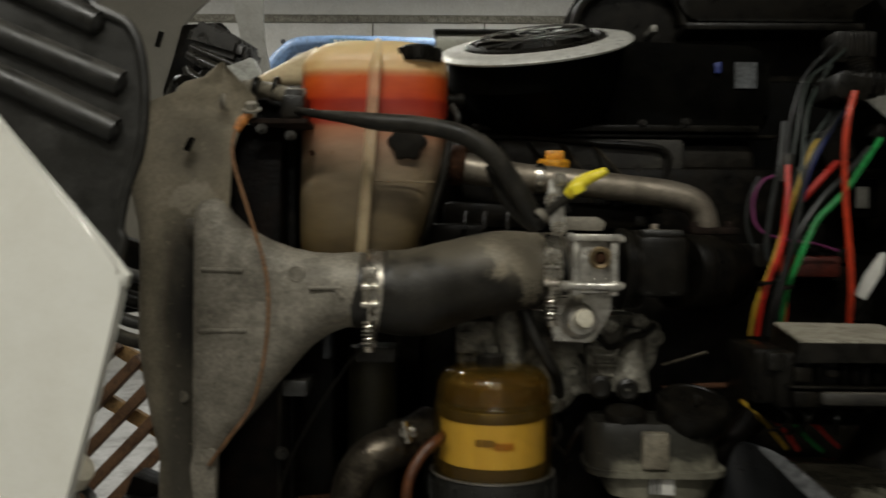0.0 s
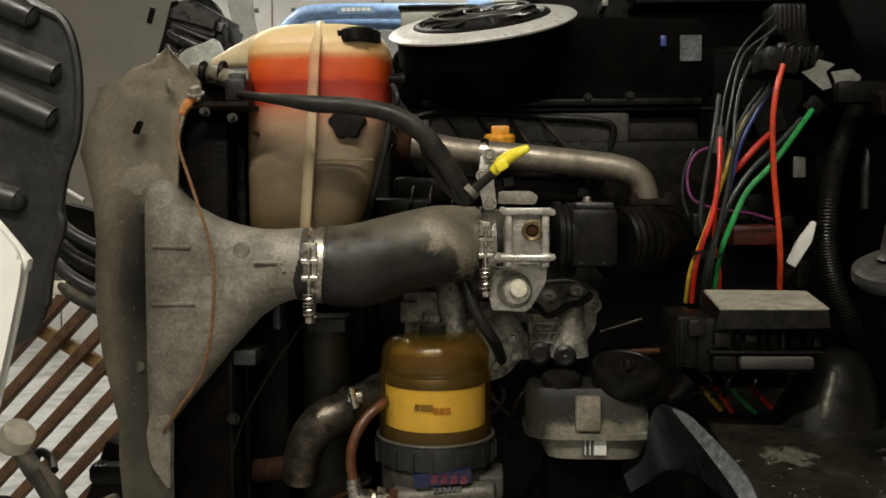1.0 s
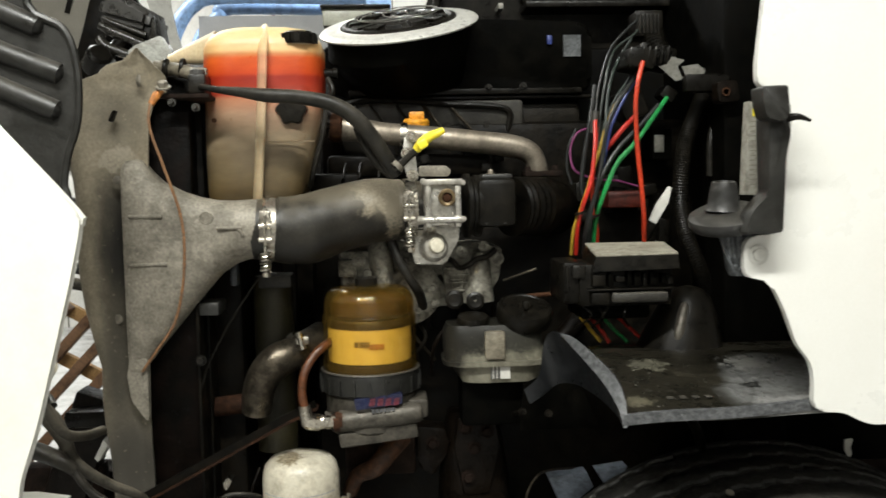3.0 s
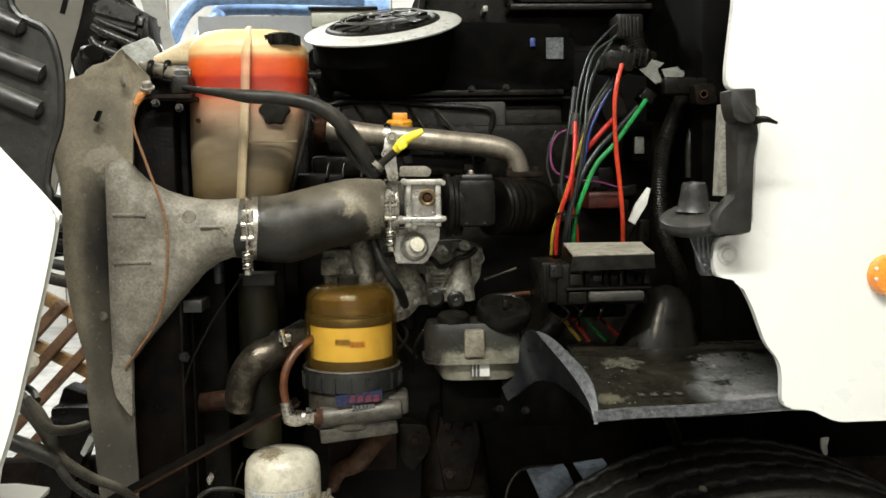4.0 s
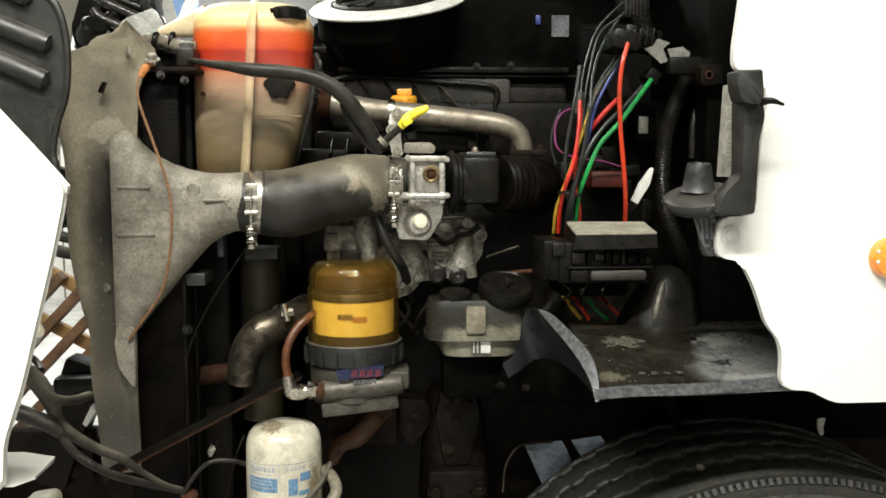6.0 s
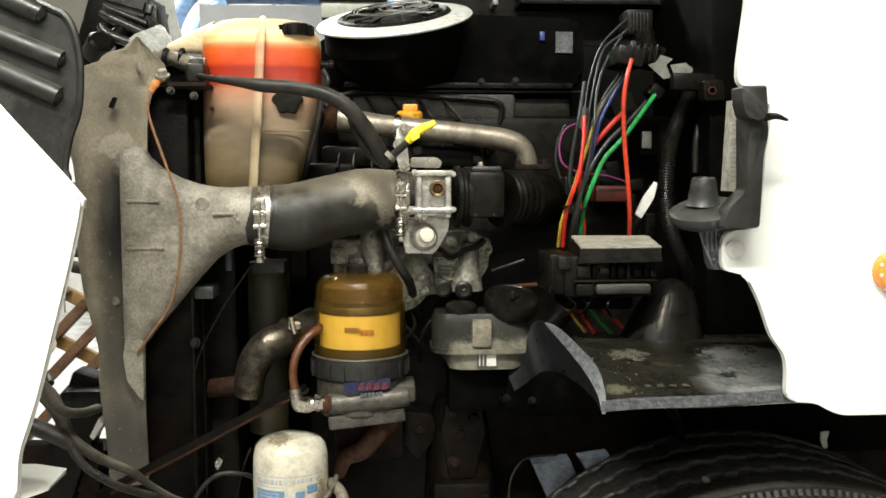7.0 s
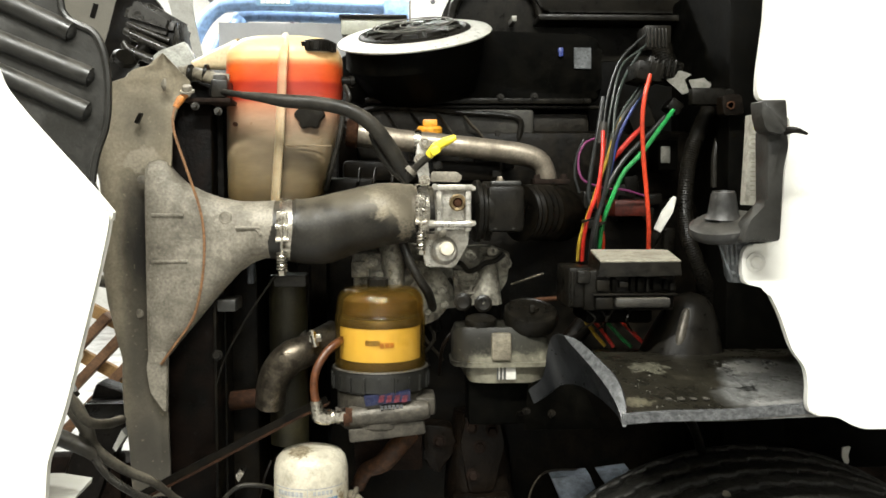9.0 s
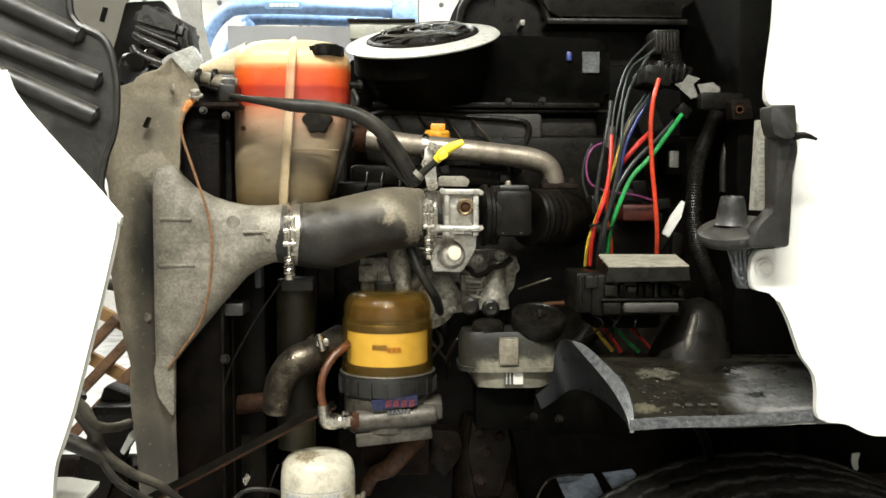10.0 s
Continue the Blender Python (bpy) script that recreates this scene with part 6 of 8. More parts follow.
for k in range(4):
    ax = 0.5100 + 0.026 * k
    part("loose_lead", tube(B(), [(ax, 1.150 - 0.006 * k, 1.2780), (ax + rnd.uniform(-0.02, 0.02), 1.140 - 0.006 * k, 1.2560), (ax + rnd.uniform(-0.01, 0.03), 1.18, 1.2300)], rnd.uniform(0.0015, 0.003), 8, 4), BLACK, fuse)
# strut tower cone and hoses under it
mount = thing("shock_mount", (0.6837, 1.1800, 1.1864), "dark rounded shock absorber mount", "shock mount")
secs = []
for at, hw in (((0.6916, 1.2000, 1.1650), 82), ((0.6970, 1.2000, 1.2079), 69), ((0.7044, 1.2000, 1.2446), 55), ((0.7080, 1.2000, 1.2714), 42), ((0.7097, 1.2000, 1.2863), 28), ((0.7106, 1.2000, 1.2922), 14), ((0.7106, 1.2000, 1.2942), 4)):
    secs.append(squircle(at, (1, 0, 0), (0, 1, 0), hw * 0.00097, hw * 0.00092, 2, 32))
part("dome", loft(B(), secs), BLACK, mount)
# paler raised strip that stands in for the highlight on the dome
part("highlight_strip", tube(B(), [(0.6985, 1.1745, 1.2760), (0.6920, 1.1665, 1.2620), (0.6850, 1.1590, 1.2430), (0.6780, 1.1520, 1.2200), (0.6740, 1.1500, 1.2080)], [0.003, 0.0088, 0.0098, 0.0100, 0.0080], 14, 5), FILTERCAST, mount, "pale strip standing for the dome's highlight")

# ---------------------------------------------------------------- fender shelf and tyre
fender = thing("wheel_arch_liner", (0.6473, 0.9000, 1.1408), "scuffed black plastic wheel arch liner", "wheel arch")
NZ = 14
shelf = B()
def shelf_edge(k):
    """Front edge, lip and back edge of the arch's flat top, left to right."""
    t = k / NZ
    f = Vector((0.5047, 0.8620, 1.1614)).lerp(Vector((0.7992, 0.8800, 1.1681)), t)
    m = Vector((0.5138, 1.0200, 1.2034)).lerp(Vector((0.8731, 1.0500, 1.2039)), t)
    b = Vector((0.5423, 1.2200, 1.1923)).lerp(Vector((0.9710, 1.2500, 1.1840)), t)
    f.z += 0.0012 * math.sin(9 * t)
    low = f + Vector((0, -0.002, -0.0104 - 0.006 * t))
    return [low, f + Vector((0, 0.0, 0)), m, b, b + Vector((0, 0, -0.02)), m + Vector((0, 0, -0.006)), f + Vector((0, 0.012, -0.008)), low + Vector((0, 0.012, 0.001))]
loft(shelf, [shelf_edge(k) for k in range(NZ + 1)])
part("shelf", shelf, SHELF, fender)
outer = spline([(0.4127, 1.1100, 1.1450), (0.4350, 1.1000, 1.1702), (0.4404, 1.0900, 1.2154), (0.4476, 1.0750, 1.2406), (0.4610, 1.0500, 1.2426), (0.4746, 1.0200, 1.2385), (0.4928, 0.9500, 1.2207), (0.5064, 0.9000, 1.2019), (0.5107, 0.8750, 1.1756), (0.5085, 0.8620, 1.1475)], 6)
inner = spline([(0.4224, 1.1150, 1.1210), (0.4450, 1.1150, 1.1350), (0.4610, 1.1150, 1.1480), (0.4726, 1.1000, 1.1560), (0.4824, 1.0775, 1.1600), (0.4921, 1.0450, 1.1610), (0.5007, 0.9775, 1.1600), (0.5046, 0.9250, 1.1570), (0.5067, 0.8875, 1.1530), (0.5070, 0.8635, 1.1470)], 6)
part("inner_fin", loft(B(), [[a, b, b + Vector((0.004, 0.006, 0)), a + Vector((0.004, 0.006, 0))] for a, b in zip(outer, inner)]), FINBLUE, fender, "blue-grey worn inner fin")
edge_in = spline([(0.4601, 1.0450, 1.2416), (0.4684, 1.0150, 1.2307), (0.4827, 0.9450, 1.2102), (0.4941, 0.8950, 1.1895), (0.5017, 0.8700, 1.1683), (0.5041, 0.8570, 1.1481)], 6)
edge_out = spline([(0.4600, 1.0450, 1.2443), (0.4744, 1.0150, 1.2402), (0.4925, 0.9450, 1.2225), (0.5059, 0.8950, 1.2037), (0.5109, 0.8700, 1.1768), (0.5087, 0.8570, 1.1480)], 6)
part("side_flange", loft(B(), [[a, b, b + Vector((0.002, 0.005, 0)), a + Vector((0.002, 0.005, 0))] for a, b in zip(edge_out, edge_in)]), SCUFF, fender, "grey scuffed edge flange")
part("inner_wall", loft(B(), [[(0.4198, 1.1600, 1.1439), (0.5105, 1.2200, 1.1655), (0.5125, 1.2300, 1.1636), (0.4212, 1.1700, 1.1418)], [(0.4125, 1.1600, 1.0667), (0.5571, 1.2000, 1.0545), (0.5595, 1.2100, 1.0518), (0.4139, 1.1700, 1.0640)]]), FIREWALL, fender)
for k in range(4):
    part("raised_letter_bar", box(B(), 0.5774 + 0.018 * k, 0.5863 + 0.018 * k, 0.90, 0.912, 1.1770 - 0.004, 1.1770 - 0.0018, 0.0005), COVERGREY, fender)
part("front_lip", loft(B(), [[f + Vector((0, -0.004, 0.002)), f + Vector((0, 0.004, 0.003)), f + Vector((0, 0.0, -0.011)), f + Vector((0, -0.004, -0.011))] for f in (shelf_edge(k)[1] for k in range(NZ + 1))]), SCUFF, fender, "pale scuffed front lip")
rnd = random.Random(3)
flakes = B()
for k in range(100):
    # dried mud crumbs, thick in the two dirty places and thin elsewhere
    tt, d = (rnd.gauss(0.15, 0.05), rnd.uniform(0.1, 0.95)) if k < 18 else ((rnd.gauss(0.74, 0.10), rnd.uniform(0.15, 0.95)) if k < 50 else (rnd.uniform(0.03, 0.92), rnd.uniform(0.05, 0.95)))
    tt = min(0.93, max(0.02, tt))
    e = shelf_edge(tt * NZ)
    at = e[1].lerp(e[2], d) + Vector((0, 0, 0.0006))
    r = rnd.uniform(0.0008, 0.0026) if k < 50 else rnd.uniform(0.0006, 0.0016)
    ring = [flakes.verts.new(at + Vector((r * rnd.uniform(0.6, 1.3) * math.cos(a), r * rnd.uniform(0.6, 1.3) * math.sin(a), 0))) for a in (0, 1.2, 2.4, 3.7, 5.0)]
    top = flakes.verts.new(at + Vector((0, 0, r * 0.7)))
    for q in range(5):
        flakes.faces.new((ring[q], ring[(q + 1) % 5], top))
solo("mud_crumbs", flakes, CRUMB, "pale dried mud crumbs on the wheel arch", "mud", kind="stuff")
solo("steering_hose", tube(B(), [(0.6851, 1.1800, 1.0929), (0.7052, 1.1800, 1.0729), (0.7275, 1.2000, 1.0375), (0.7480, 1.2400, 0.9953)], 0.0087, 12, 6), BLACK, "black hose under the wheel arch", "hose")

wheel = thing("front_axle", (0.82, 1.12, 0.0), "front axle end with worn black ribbed truck tyre", "axle")
part("axle_beam", tube(B(), [(0.82, 1.2, 0.5), (0.82, 1.45, 0.48), (0.82, 1.9, 0.45)], 0.06, 12, 4), RUSTDARK, wheel)
TC = Vector((0.827, 1.10, 0.505))
R = 0.505
GROOVES = (-0.078, -0.011, 0.055, 0.122)
prof = [(0.29, -0.125), (0.33, -0.140), (0.40, -0.156), (0.45, -0.163), (0.478, -0.164), (0.488, -0.160), (R - 0.013, -0.148), (R - 0.012, 0.148), (0.49, 0.160), (0.45, 0.163), (0.40, 0.156), (0.33, 0.140), (0.29, 0.125)]
tyre = part("tyre", lathe(B(), prof, TC, (0, 1, 0), 160), TYRE, wheel, "worn ribbed tyre")


def tread_rib(y0, y1, seed):
    """One rib between two grooves, its edges stepping to and fro with chipped corners, and its worn near edge, a strip
    for the lit chamfer.
    """
    rnd = random.Random(seed)
    secs, worn = [], []
    for k in range(-248, 249):
        a = k * 0.0062
        wave0, wave1 = (max(-1.0, min(1.0, 2.6 * math.sin(a * 62.0 + p))) for p in (seed, seed + 1))
        e0 = y0 + (0.0045 * wave0 + rnd.uniform(-0.0005, 0.0005) if seed else 0.0)
        e1 = y1 + (0.0045 * wave1 + rnd.uniform(-0.0005, 0.0005) if seed < 4 else 0.0)
        r, chip = R + rnd.uniform(-0.0006, 0.0006), rnd.uniform(0.0, 0.0016)
        ring = [TC + Vector((q * math.sin(a), e, q * math.cos(a))) for q, e in ((R - 0.014, e0), (r - 0.0022, e0), (r, e0 + 0.0030), (r + 0.0006, (e0 + e1) / 2), (r, e1 - 0.0030), (r - 0.0022, e1), (R - 0.014, e1), (r - 0.0042 + chip, e0 - 0.0006), (r - 0.0018, e0 - 0.0004), (r + 0.0006, e0 + 0.0026), (r - 0.001, e0 + 0.0034), (r - 0.0045, e0 + 0.001))]
        secs.append(ring[:7])
        worn.append(ring[7:])
    return loft(B(), secs), loft(B(), worn)


EDGES = [-0.150] + [g + d for g in GROOVES for d in (-0.0085, 0.0085)] + [0.150]
for k in range(5):
    body, worn = tread_rib(EDGES[2 * k], EDGES[2 * k + 1], k)
    rib = part("tread_rib", body, TYRE, tyre)
    if k:
        # paler strip: wear, plus the light on the chamfer put into colour
        part("worn_lit_edge", worn, TYREGREY, rib, "worn rib edge, greyer to stand for its lit chamfer")
bm = B()
for k in range(-62, 63):
    a = radians(k * 1.42)
    m = Matrix.Translation(TC) @ Matrix.Rotation(a, 4, "Y") @ Matrix.Translation((0, -0.155, 0.494))
    bmesh.ops.create_cube(bm, size=1.0, matrix=m @ Matrix.Rotation(radians(-28), 4, "X") @ Matrix.Diagonal((0.0065, 0.006, 0.010, 1)))
tagged(part("shoulder_tread", bm, TYREGREY, tyre, "row of small rubber lugs on the shoulder"), kind="stuff")
for ra, rb in ((0.462, 0.470), (0.440, 0.444)):
    part("sidewall_ring", lathe(B(), [(ra - 0.004, -0.162), (ra, -0.168), (rb, -0.168), (rb + 0.004, -0.162)], TC, (0, 1, 0), 96), TYREGREY, tyre)
part("sidewall", lathe(B(), [(0.30, -0.131), (0.34, -0.145), (0.40, -0.1585), (0.45, -0.1655), (0.470, -0.1665), (0.476, -0.1640)], TC, (0, 1, 0), 96), TYREGREY, tyre, "dusty grey sidewall")
part("rim", lathe(B(), [(0.10, -0.02), (0.20, -0.04), (0.25, -0.07), (0.285, -0.120), (0.295, -0.124), (0.295, 0.124), (0.26, 0.10), (0.10, 0.0)], TC, (0, 1, 0), 64), SCUFF, wheel, "grey steel rim")
# white patch painted for a gap where the bright background shows through
solo("bright_gap_patch", prism(B(), rounded([(1.0285, 0.9930), (1.0447, 0.9948), (1.0399, 0.9776), (1.0427, 0.9646), (1.0363, 0.9593), (1.0281, 0.9757)], 0.003, 2), 1.275, 1.2795), LABELWHITE, "small white patch standing for a bright gap above the tyre", "scrap")
solo("pebble", lathe(B(), [(0.0, -0.004), (0.006, -0.002), (0.007, 0.002), (0.0, 0.005)], (0.7123, 1.0220, 0.9952), (0.2, -0.5, 1), 8), CAST, "small pale stone stuck in the tread", "stone")

# ---------------------------------------------------------------- coolant reservoir
tank = thing("coolant_reservoir", (0.0022, 1.2700, 1.4033), "milky plastic coolant reservoir part filled with orange coolant", "coolant reservoir")
tz0, tz1 = 1.4033, 1.7423
TANK = tank_material("tank_plastic", 0.0, tz1 - tz0)
SEAM = tank_material("tank_seam_plastic", 0.0, tz1 - tz0, 0.5)
secs = []
for y, x0, x1, d in ((415, 440, 560, 0.055), (400, 428, 572, 0.065), (345, 425, 590, 0.070), (285, 424, 606, 0.072), (230, 425, 617, 0.074), (192, 425, 621, 0.075), (185, 427, 620, 0.074), (178, 425, 621, 0.075), (140, 425, 621, 0.075), (116, 426, 621, 0.075), (106, 430, 618, 0.072), (96, 438, 610, 0.066), (88, 452, 600, 0.058), (83, 470, 575, 0.045)):
    s = (1.27 + 0.32) / 1573.5
    cx, hw = 0.2677 + ((x0 + x1) / 2 - 784) * s, (x1 - x0) / 2 * s
    secs.append(squircle((cx, 1.275, 1.3766 - (y - 441) * s), (1, 0, 0), (0, 1, 0), hw, d, 4.0, 40))
part("shell", loft(B(), secs), TANK, tank, sharp=60)
part("seam", tube(B(), [(-0.0079, 1.2000, 1.4394), (-0.0020, 1.1970, 1.5158), (0.0026, 1.1950, 1.5726), (0.0059, 1.1950, 1.6293), (0.0093, 1.1950, 1.6905), (0.0101, 1.2050, 1.7109), (0.0078, 1.2250, 1.7286), (0.0034, 1.2600, 1.7405)], 0.0105, 12, 5, flat=0.55), SEAM, tank, "raised cream moulding seam")
neck = part("filler_neck", lathe(B(), [(0.022, 0), (0.022, 0.014)], (0.0655, 1.2220, 1.7055), (0, 0, 1), 24), TANKSEAM, tank)
fcap = part("filler_cap", lathe(B(), [(0.027, 0), (0.0285, 0.003), (0.0285, 0.016), (0.024, 0.020), (0.0, 0.020)], (0.0655, 1.2220, 1.7075), (0, 0, 1), 28), BLACK, tank, "black screw cap")
for k in range(12):
    a = 2 * math.pi * k / 12
    m = Matrix.Translation((0.0655, 1.2220, 1.7075)) @ Matrix.Rotation(a, 4, "Z") @ Matrix.Translation((0.0285, 0, 0.009))
    bm = B()
    bmesh.ops.create_cube(bm, size=1.0, matrix=m @ Matrix.Diagonal((0.005, 0.008, 0.015, 1)))
    part("cap_grip", bm, BLACK, fcap)
def lobed(r, y):
    """One ring of a six-lobed knob, facing the bay's open side."""
    c = Vector((0.0522, 1.2050, 1.6006))
    return [c + Vector((r * (1 + 0.10 * math.cos(6 * a)) * math.cos(a), y, r * (1 + 0.10 * math.cos(6 * a)) * math.sin(a))) for a in (2 * math.pi * q / 48 for q in range(48))]


part("lower_cap", loft(B(), [lobed(0.023, 0.02), lobed(0.024, -0.006), lobed(0.022, -0.012), lobed(0.010, -0.0135), lobed(0.004, -0.013)]), BLACK, tank, "black lobed sensor knob")
part("neck_lobe", loft(B(), [squircle((-0.1708, 1.3600, 1.7011), (0, 1, 0), (0, 0, 1), 0.04, 0.010, 3, 24), squircle((-0.1273, 1.3400, 1.7067), (0, 1, 0), (0, 0, 1), 0.05, 0.022, 3, 24), squircle((-0.0827, 1.3200, 1.7121), (0, 1, 0), (0, 0, 1), 0.05, 0.034, 3, 24)]), TANKSEAM, tank, "cream side lobe")
part("side_port", lathe(B(), [(0.008, -0.01), (0.008, 0.014), (0.010, 0.015), (0.010, 0.022)], (0.1018, 1.2700, 1.6660), (1, 0.2, 0), 16), BLACK, tank)
part("hose_stub", tube(B(), [(0.1094, 1.2400, 1.6544), (0.1177, 1.2300, 1.6338), (0.1075, 1.2350, 1.6100), (0.0978, 1.2300, 1.5561), (0.0811, 1.2400, 1.4979), (0.0743, 1.2500, 1.4734)], 0.0045, 10, 5), HOSE, tank, "thin black overflow hose")
part("clip", lathe(B(), [(0.004, 0), (0.004, 0.006), (0, 0.007)], (-0.0723, 1.2030, 1.5844), (0, -1, 0), 10), RUST, tank, "small brown rivet")
part("mould_line", tube(B(), [(0.0106, 1.1970, 1.5481), (0.0504, 1.1980, 1.5483), (0.0881, 1.2030, 1.5487)], 0.0012, 6, 4), TANK, tank)
# bracket left of the tank
brk = thing("tank_bracket", (-0.1037, 1.1700, 1.6260), "dark steel tank bracket with hose fittings", "bracket")
part("plate", box(B(), -0.1441, -0.0706, 1.15, 1.30, 1.6162, 1.6226, 0.001), RUSTDARK, brk)
part("pipe", tube(B(), [(-0.1704, 1.2400, 1.6770), (-0.1325, 1.2200, 1.6696), (-0.1048, 1.2000, 1.6595), (-0.0813, 1.2000, 1.6578)], 0.0108, 14, 5), PALEBEIGE, brk, "pale beige corrugated connector pipe")
for x in (-0.1495, -0.1228):
    part("ring", lathe(B(), [(0.0155, -0.003), (0.0164, 0.0), (0.0155, 0.003)], (x, 1.215, 1.6706), (1, 0, -0.15), 18), BLACK, brk)
part("valve_block", box(B(), -0.1045, -0.0767, 1.16, 1.21, 1.6238, 1.6544, 0.004), DARKMETAL, brk)
for k in range(5):
    part("pipe_rib", lathe(B(), [(0.0108, -0.002), (0.0120, 0.0), (0.0108, 0.002)], Vector((-0.1596, 1.2350, 1.6754)).lerp(Vector((-0.0954, 1.2000, 1.6586)), k / 4.0), (1, -0.3, -0.18), 18), PALEBEIGE, brk)
part("valve_knob", lathe(B(), [(0.011, 0), (0.012, 0.004), (0.012, 0.010), (0.008, 0.013), (0.0, 0.013)], (-0.0925, 1.1800, 1.6523), (0, 0, 1), 10), GREYPLASTIC, brk)
for at in ((-0.1267, 1.1480, 1.6089), (-0.0904, 1.1480, 1.6008)):
    part("bolt", hexbolt(B(), at, (0, -1, 0), 0.0045, 0.012), COVERGREY, brk)
# black hose across the tank
vent = thing("coolant_hose", (0.2213, 1.1300, 1.4908), "black rubber coolant hose curving across the reservoir", "hose")
part("hose", tube(B(), [(-0.0851, 1.1600, 1.6342), (-0.0532, 1.1450, 1.6271), (-0.0146, 1.1300, 1.6210), (0.0227, 1.1200, 1.6147), (0.0721, 1.1200, 1.6113), (0.1216, 1.1200, 1.6008), (0.1577, 1.1200, 1.5784), (0.1848, 1.1250, 1.5453), (0.2048, 1.1300, 1.5137), (0.2196, 1.1400, 1.4901)], [0.0047, 0.0056, 0.0082, 0.0110, 0.0110, 0.0119, 0.0128, 0.0128, 0.0120, 0.0111], 18, 6), HOSE, vent)
part("thin_hose", tube(B(), [(0.1583, 1.1600, 1.5659), (0.1695, 1.1550, 1.5377), (0.1890, 1.1500, 1.5097), (0.2122, 1.1500, 1.4884)], 0.0065, 12, 5), HOSE, vent)
# dipstick
dip = thing("dipstick", (0.2230, 1.1200, 1.5024), "bright yellow dipstick handle on black tube", "dipstick")
part("tube", tube(B(), [(0.2175, 1.1200, 1.4969), (0.2346, 1.1100, 1.5130), (0.2533, 1.1000, 1.5288)], 0.0059, 14, 4), HOSE, dip)
part("collar", lathe(B(), [(0.0101, -0.004), (0.0101, 0.004)], (0.2220, 1.1180, 1.5032), (0.7, 0, 0.7), 16), CAST, dip)
part("handle", tube(B(), [(0.2497, 1.1000, 1.5270), (0.2594, 1.0950, 1.5375), (0.2708, 1.0900, 1.5461), (0.2830, 1.0850, 1.5511), (0.2919, 1.0850, 1.5556)], [0.0072, 0.0095, 0.0081, 0.0067, 0.0049], 14, 5, flat=0.8), YELLOW, dip, "bright yellow handle")
part("handle_wing", box(B(), 0.2512, 0.2673, 1.082, 1.10, 1.5275, 1.5409, 0.003, turn=(0, -30, 0)), YELLOW, dip)

# ---------------------------------------------------------------- radiator and shroud
rad = thing("radiator", (-0.1891, 1.55, 0.55), "black radiator with side frame, dirty", "radiator")
part("core", box(B(), -0.2044, -0.1006, 1.25, 2.15, 0.55, 1.6639, 0.008), GRIME, rad)
part("top_tank", box(B(), -0.2021, -0.0823, 1.27, 1.9, 1.6419, 1.6882, 0.012), DARKMETAL, rad, "dark top tank")
part("side_frame", box(B(), -0.2059, -0.1099, 1.19, 1.24, 0.55, 1.6206, 0.004), RUSTGRIME, rad)
part("frame_edge", box(B(), -0.1101, -0.1053, 1.18, 1.25, 0.55, 1.3448, 0.001), GRIME, rad)
part("latch_plate", box(B(), -0.1050, -0.0730, 1.182, 1.25, 1.2687, 1.2897, 0.003), ACTUATOR, rad, "dark grey latch plate")
part("blue_strip", box(B(), -0.0623, -0.0506, 1.235, 1.26, 1.3107, 1.3552, 0.003), BLUEGREY, rad, "pale blue strip")
part("shroud", box(B(), -0.1162, -0.0532, 1.30, 2.1, 0.6, 1.4585, 0.01), GRIME, rad, "black fan shroud")
part("shroud_post", lathe(B(), [(0.0359, 0), (0.0359, 0.30), (0.0327, 0.315), (0, 0.315)], (-0.0040, 1.34, 1.0023), (0, 0, 1), 24), OLIVE, rad, "olive plastic post")
part("post_cap", box(B(), -0.0246, 0.0335, 1.29, 1.36, 1.2995, 1.3211, 0.004), COVERGREY, rad)
part("support_rod", tube(B(), [(-0.0103, 1.2100, 1.3270), (-0.0574, 1.2000, 1.2565), (-0.0926, 1.1900, 1.1906), (-0.1073, 1.1800, 1.1444)], 0.0017, 8, 4), BLACK, rad)
part("core_bolt", hexbolt(B(), (-0.1038, 1.1800, 1.1963), (0, -1, 0), 0.006, 0.006), DARKMETAL, rad)

# ---------------------------------------------------------------- fuel filter
filt = thing("fuel_filter", (0.1682, 1.2360, 1.0443), "fuel filter with amber clear dome and yellow element", "fuel filter")
FC = Vector((0.1686, 1.2360, 1.1602))
FR = 0.0794
zt, zc = 1.3072, 1.1602
H = zt - zc
part("dome", lathe(B(), [(FR, 0.0), (FR, H * 0.56), (FR * 0.992, H * 0.66), (FR * 0.965, H * 0.685), (FR * 0.955, H * 0.70), (FR * 0.965, H * 0.725), (FR * 0.962, H * 0.80), (FR * 0.935, H * 0.87), (FR * 0.875, H * 0.93), (FR * 0.78, H * 0.97), (FR * 0.62, H * 0.992), (FR * 0.4, H), (0.0, H), (0.0, H - 0.003), (FR * 0.4, H - 0.003), (FR * 0.62, H - 0.0045), (FR * 0.76, H * 0.945), (FR * 0.85, H * 0.905), (FR * 0.905, H * 0.85), (FR * 0.93, H * 0.74), (FR * 0.945, H * 0.55), (FR * 0.945, 0.0)], FC, (0, 0, 1), 64), AMBER, filt, "amber translucent dome").visible_shadow = False
part("inner_cap", lathe(B(), [(FR * 0.74, H * 0.64), (FR * 0.80, H * 0.68), (FR * 0.81, H * 0.77), (FR * 0.78, H * 0.83), (FR * 0.68, H * 0.875), (FR * 0.3, H * 0.90), (0.0, H * 0.90)], FC, (0, 0, 1), 48), GOLDCAP, filt, "golden inner cap seen through the dome")
part("element", lathe(B(), [(FR * 0.865, 0.0215), (FR * 0.865, 0.0780)], FC, (0, 0, 1), 40), YELLOWLABEL, filt, "yellow wrapped filter element")
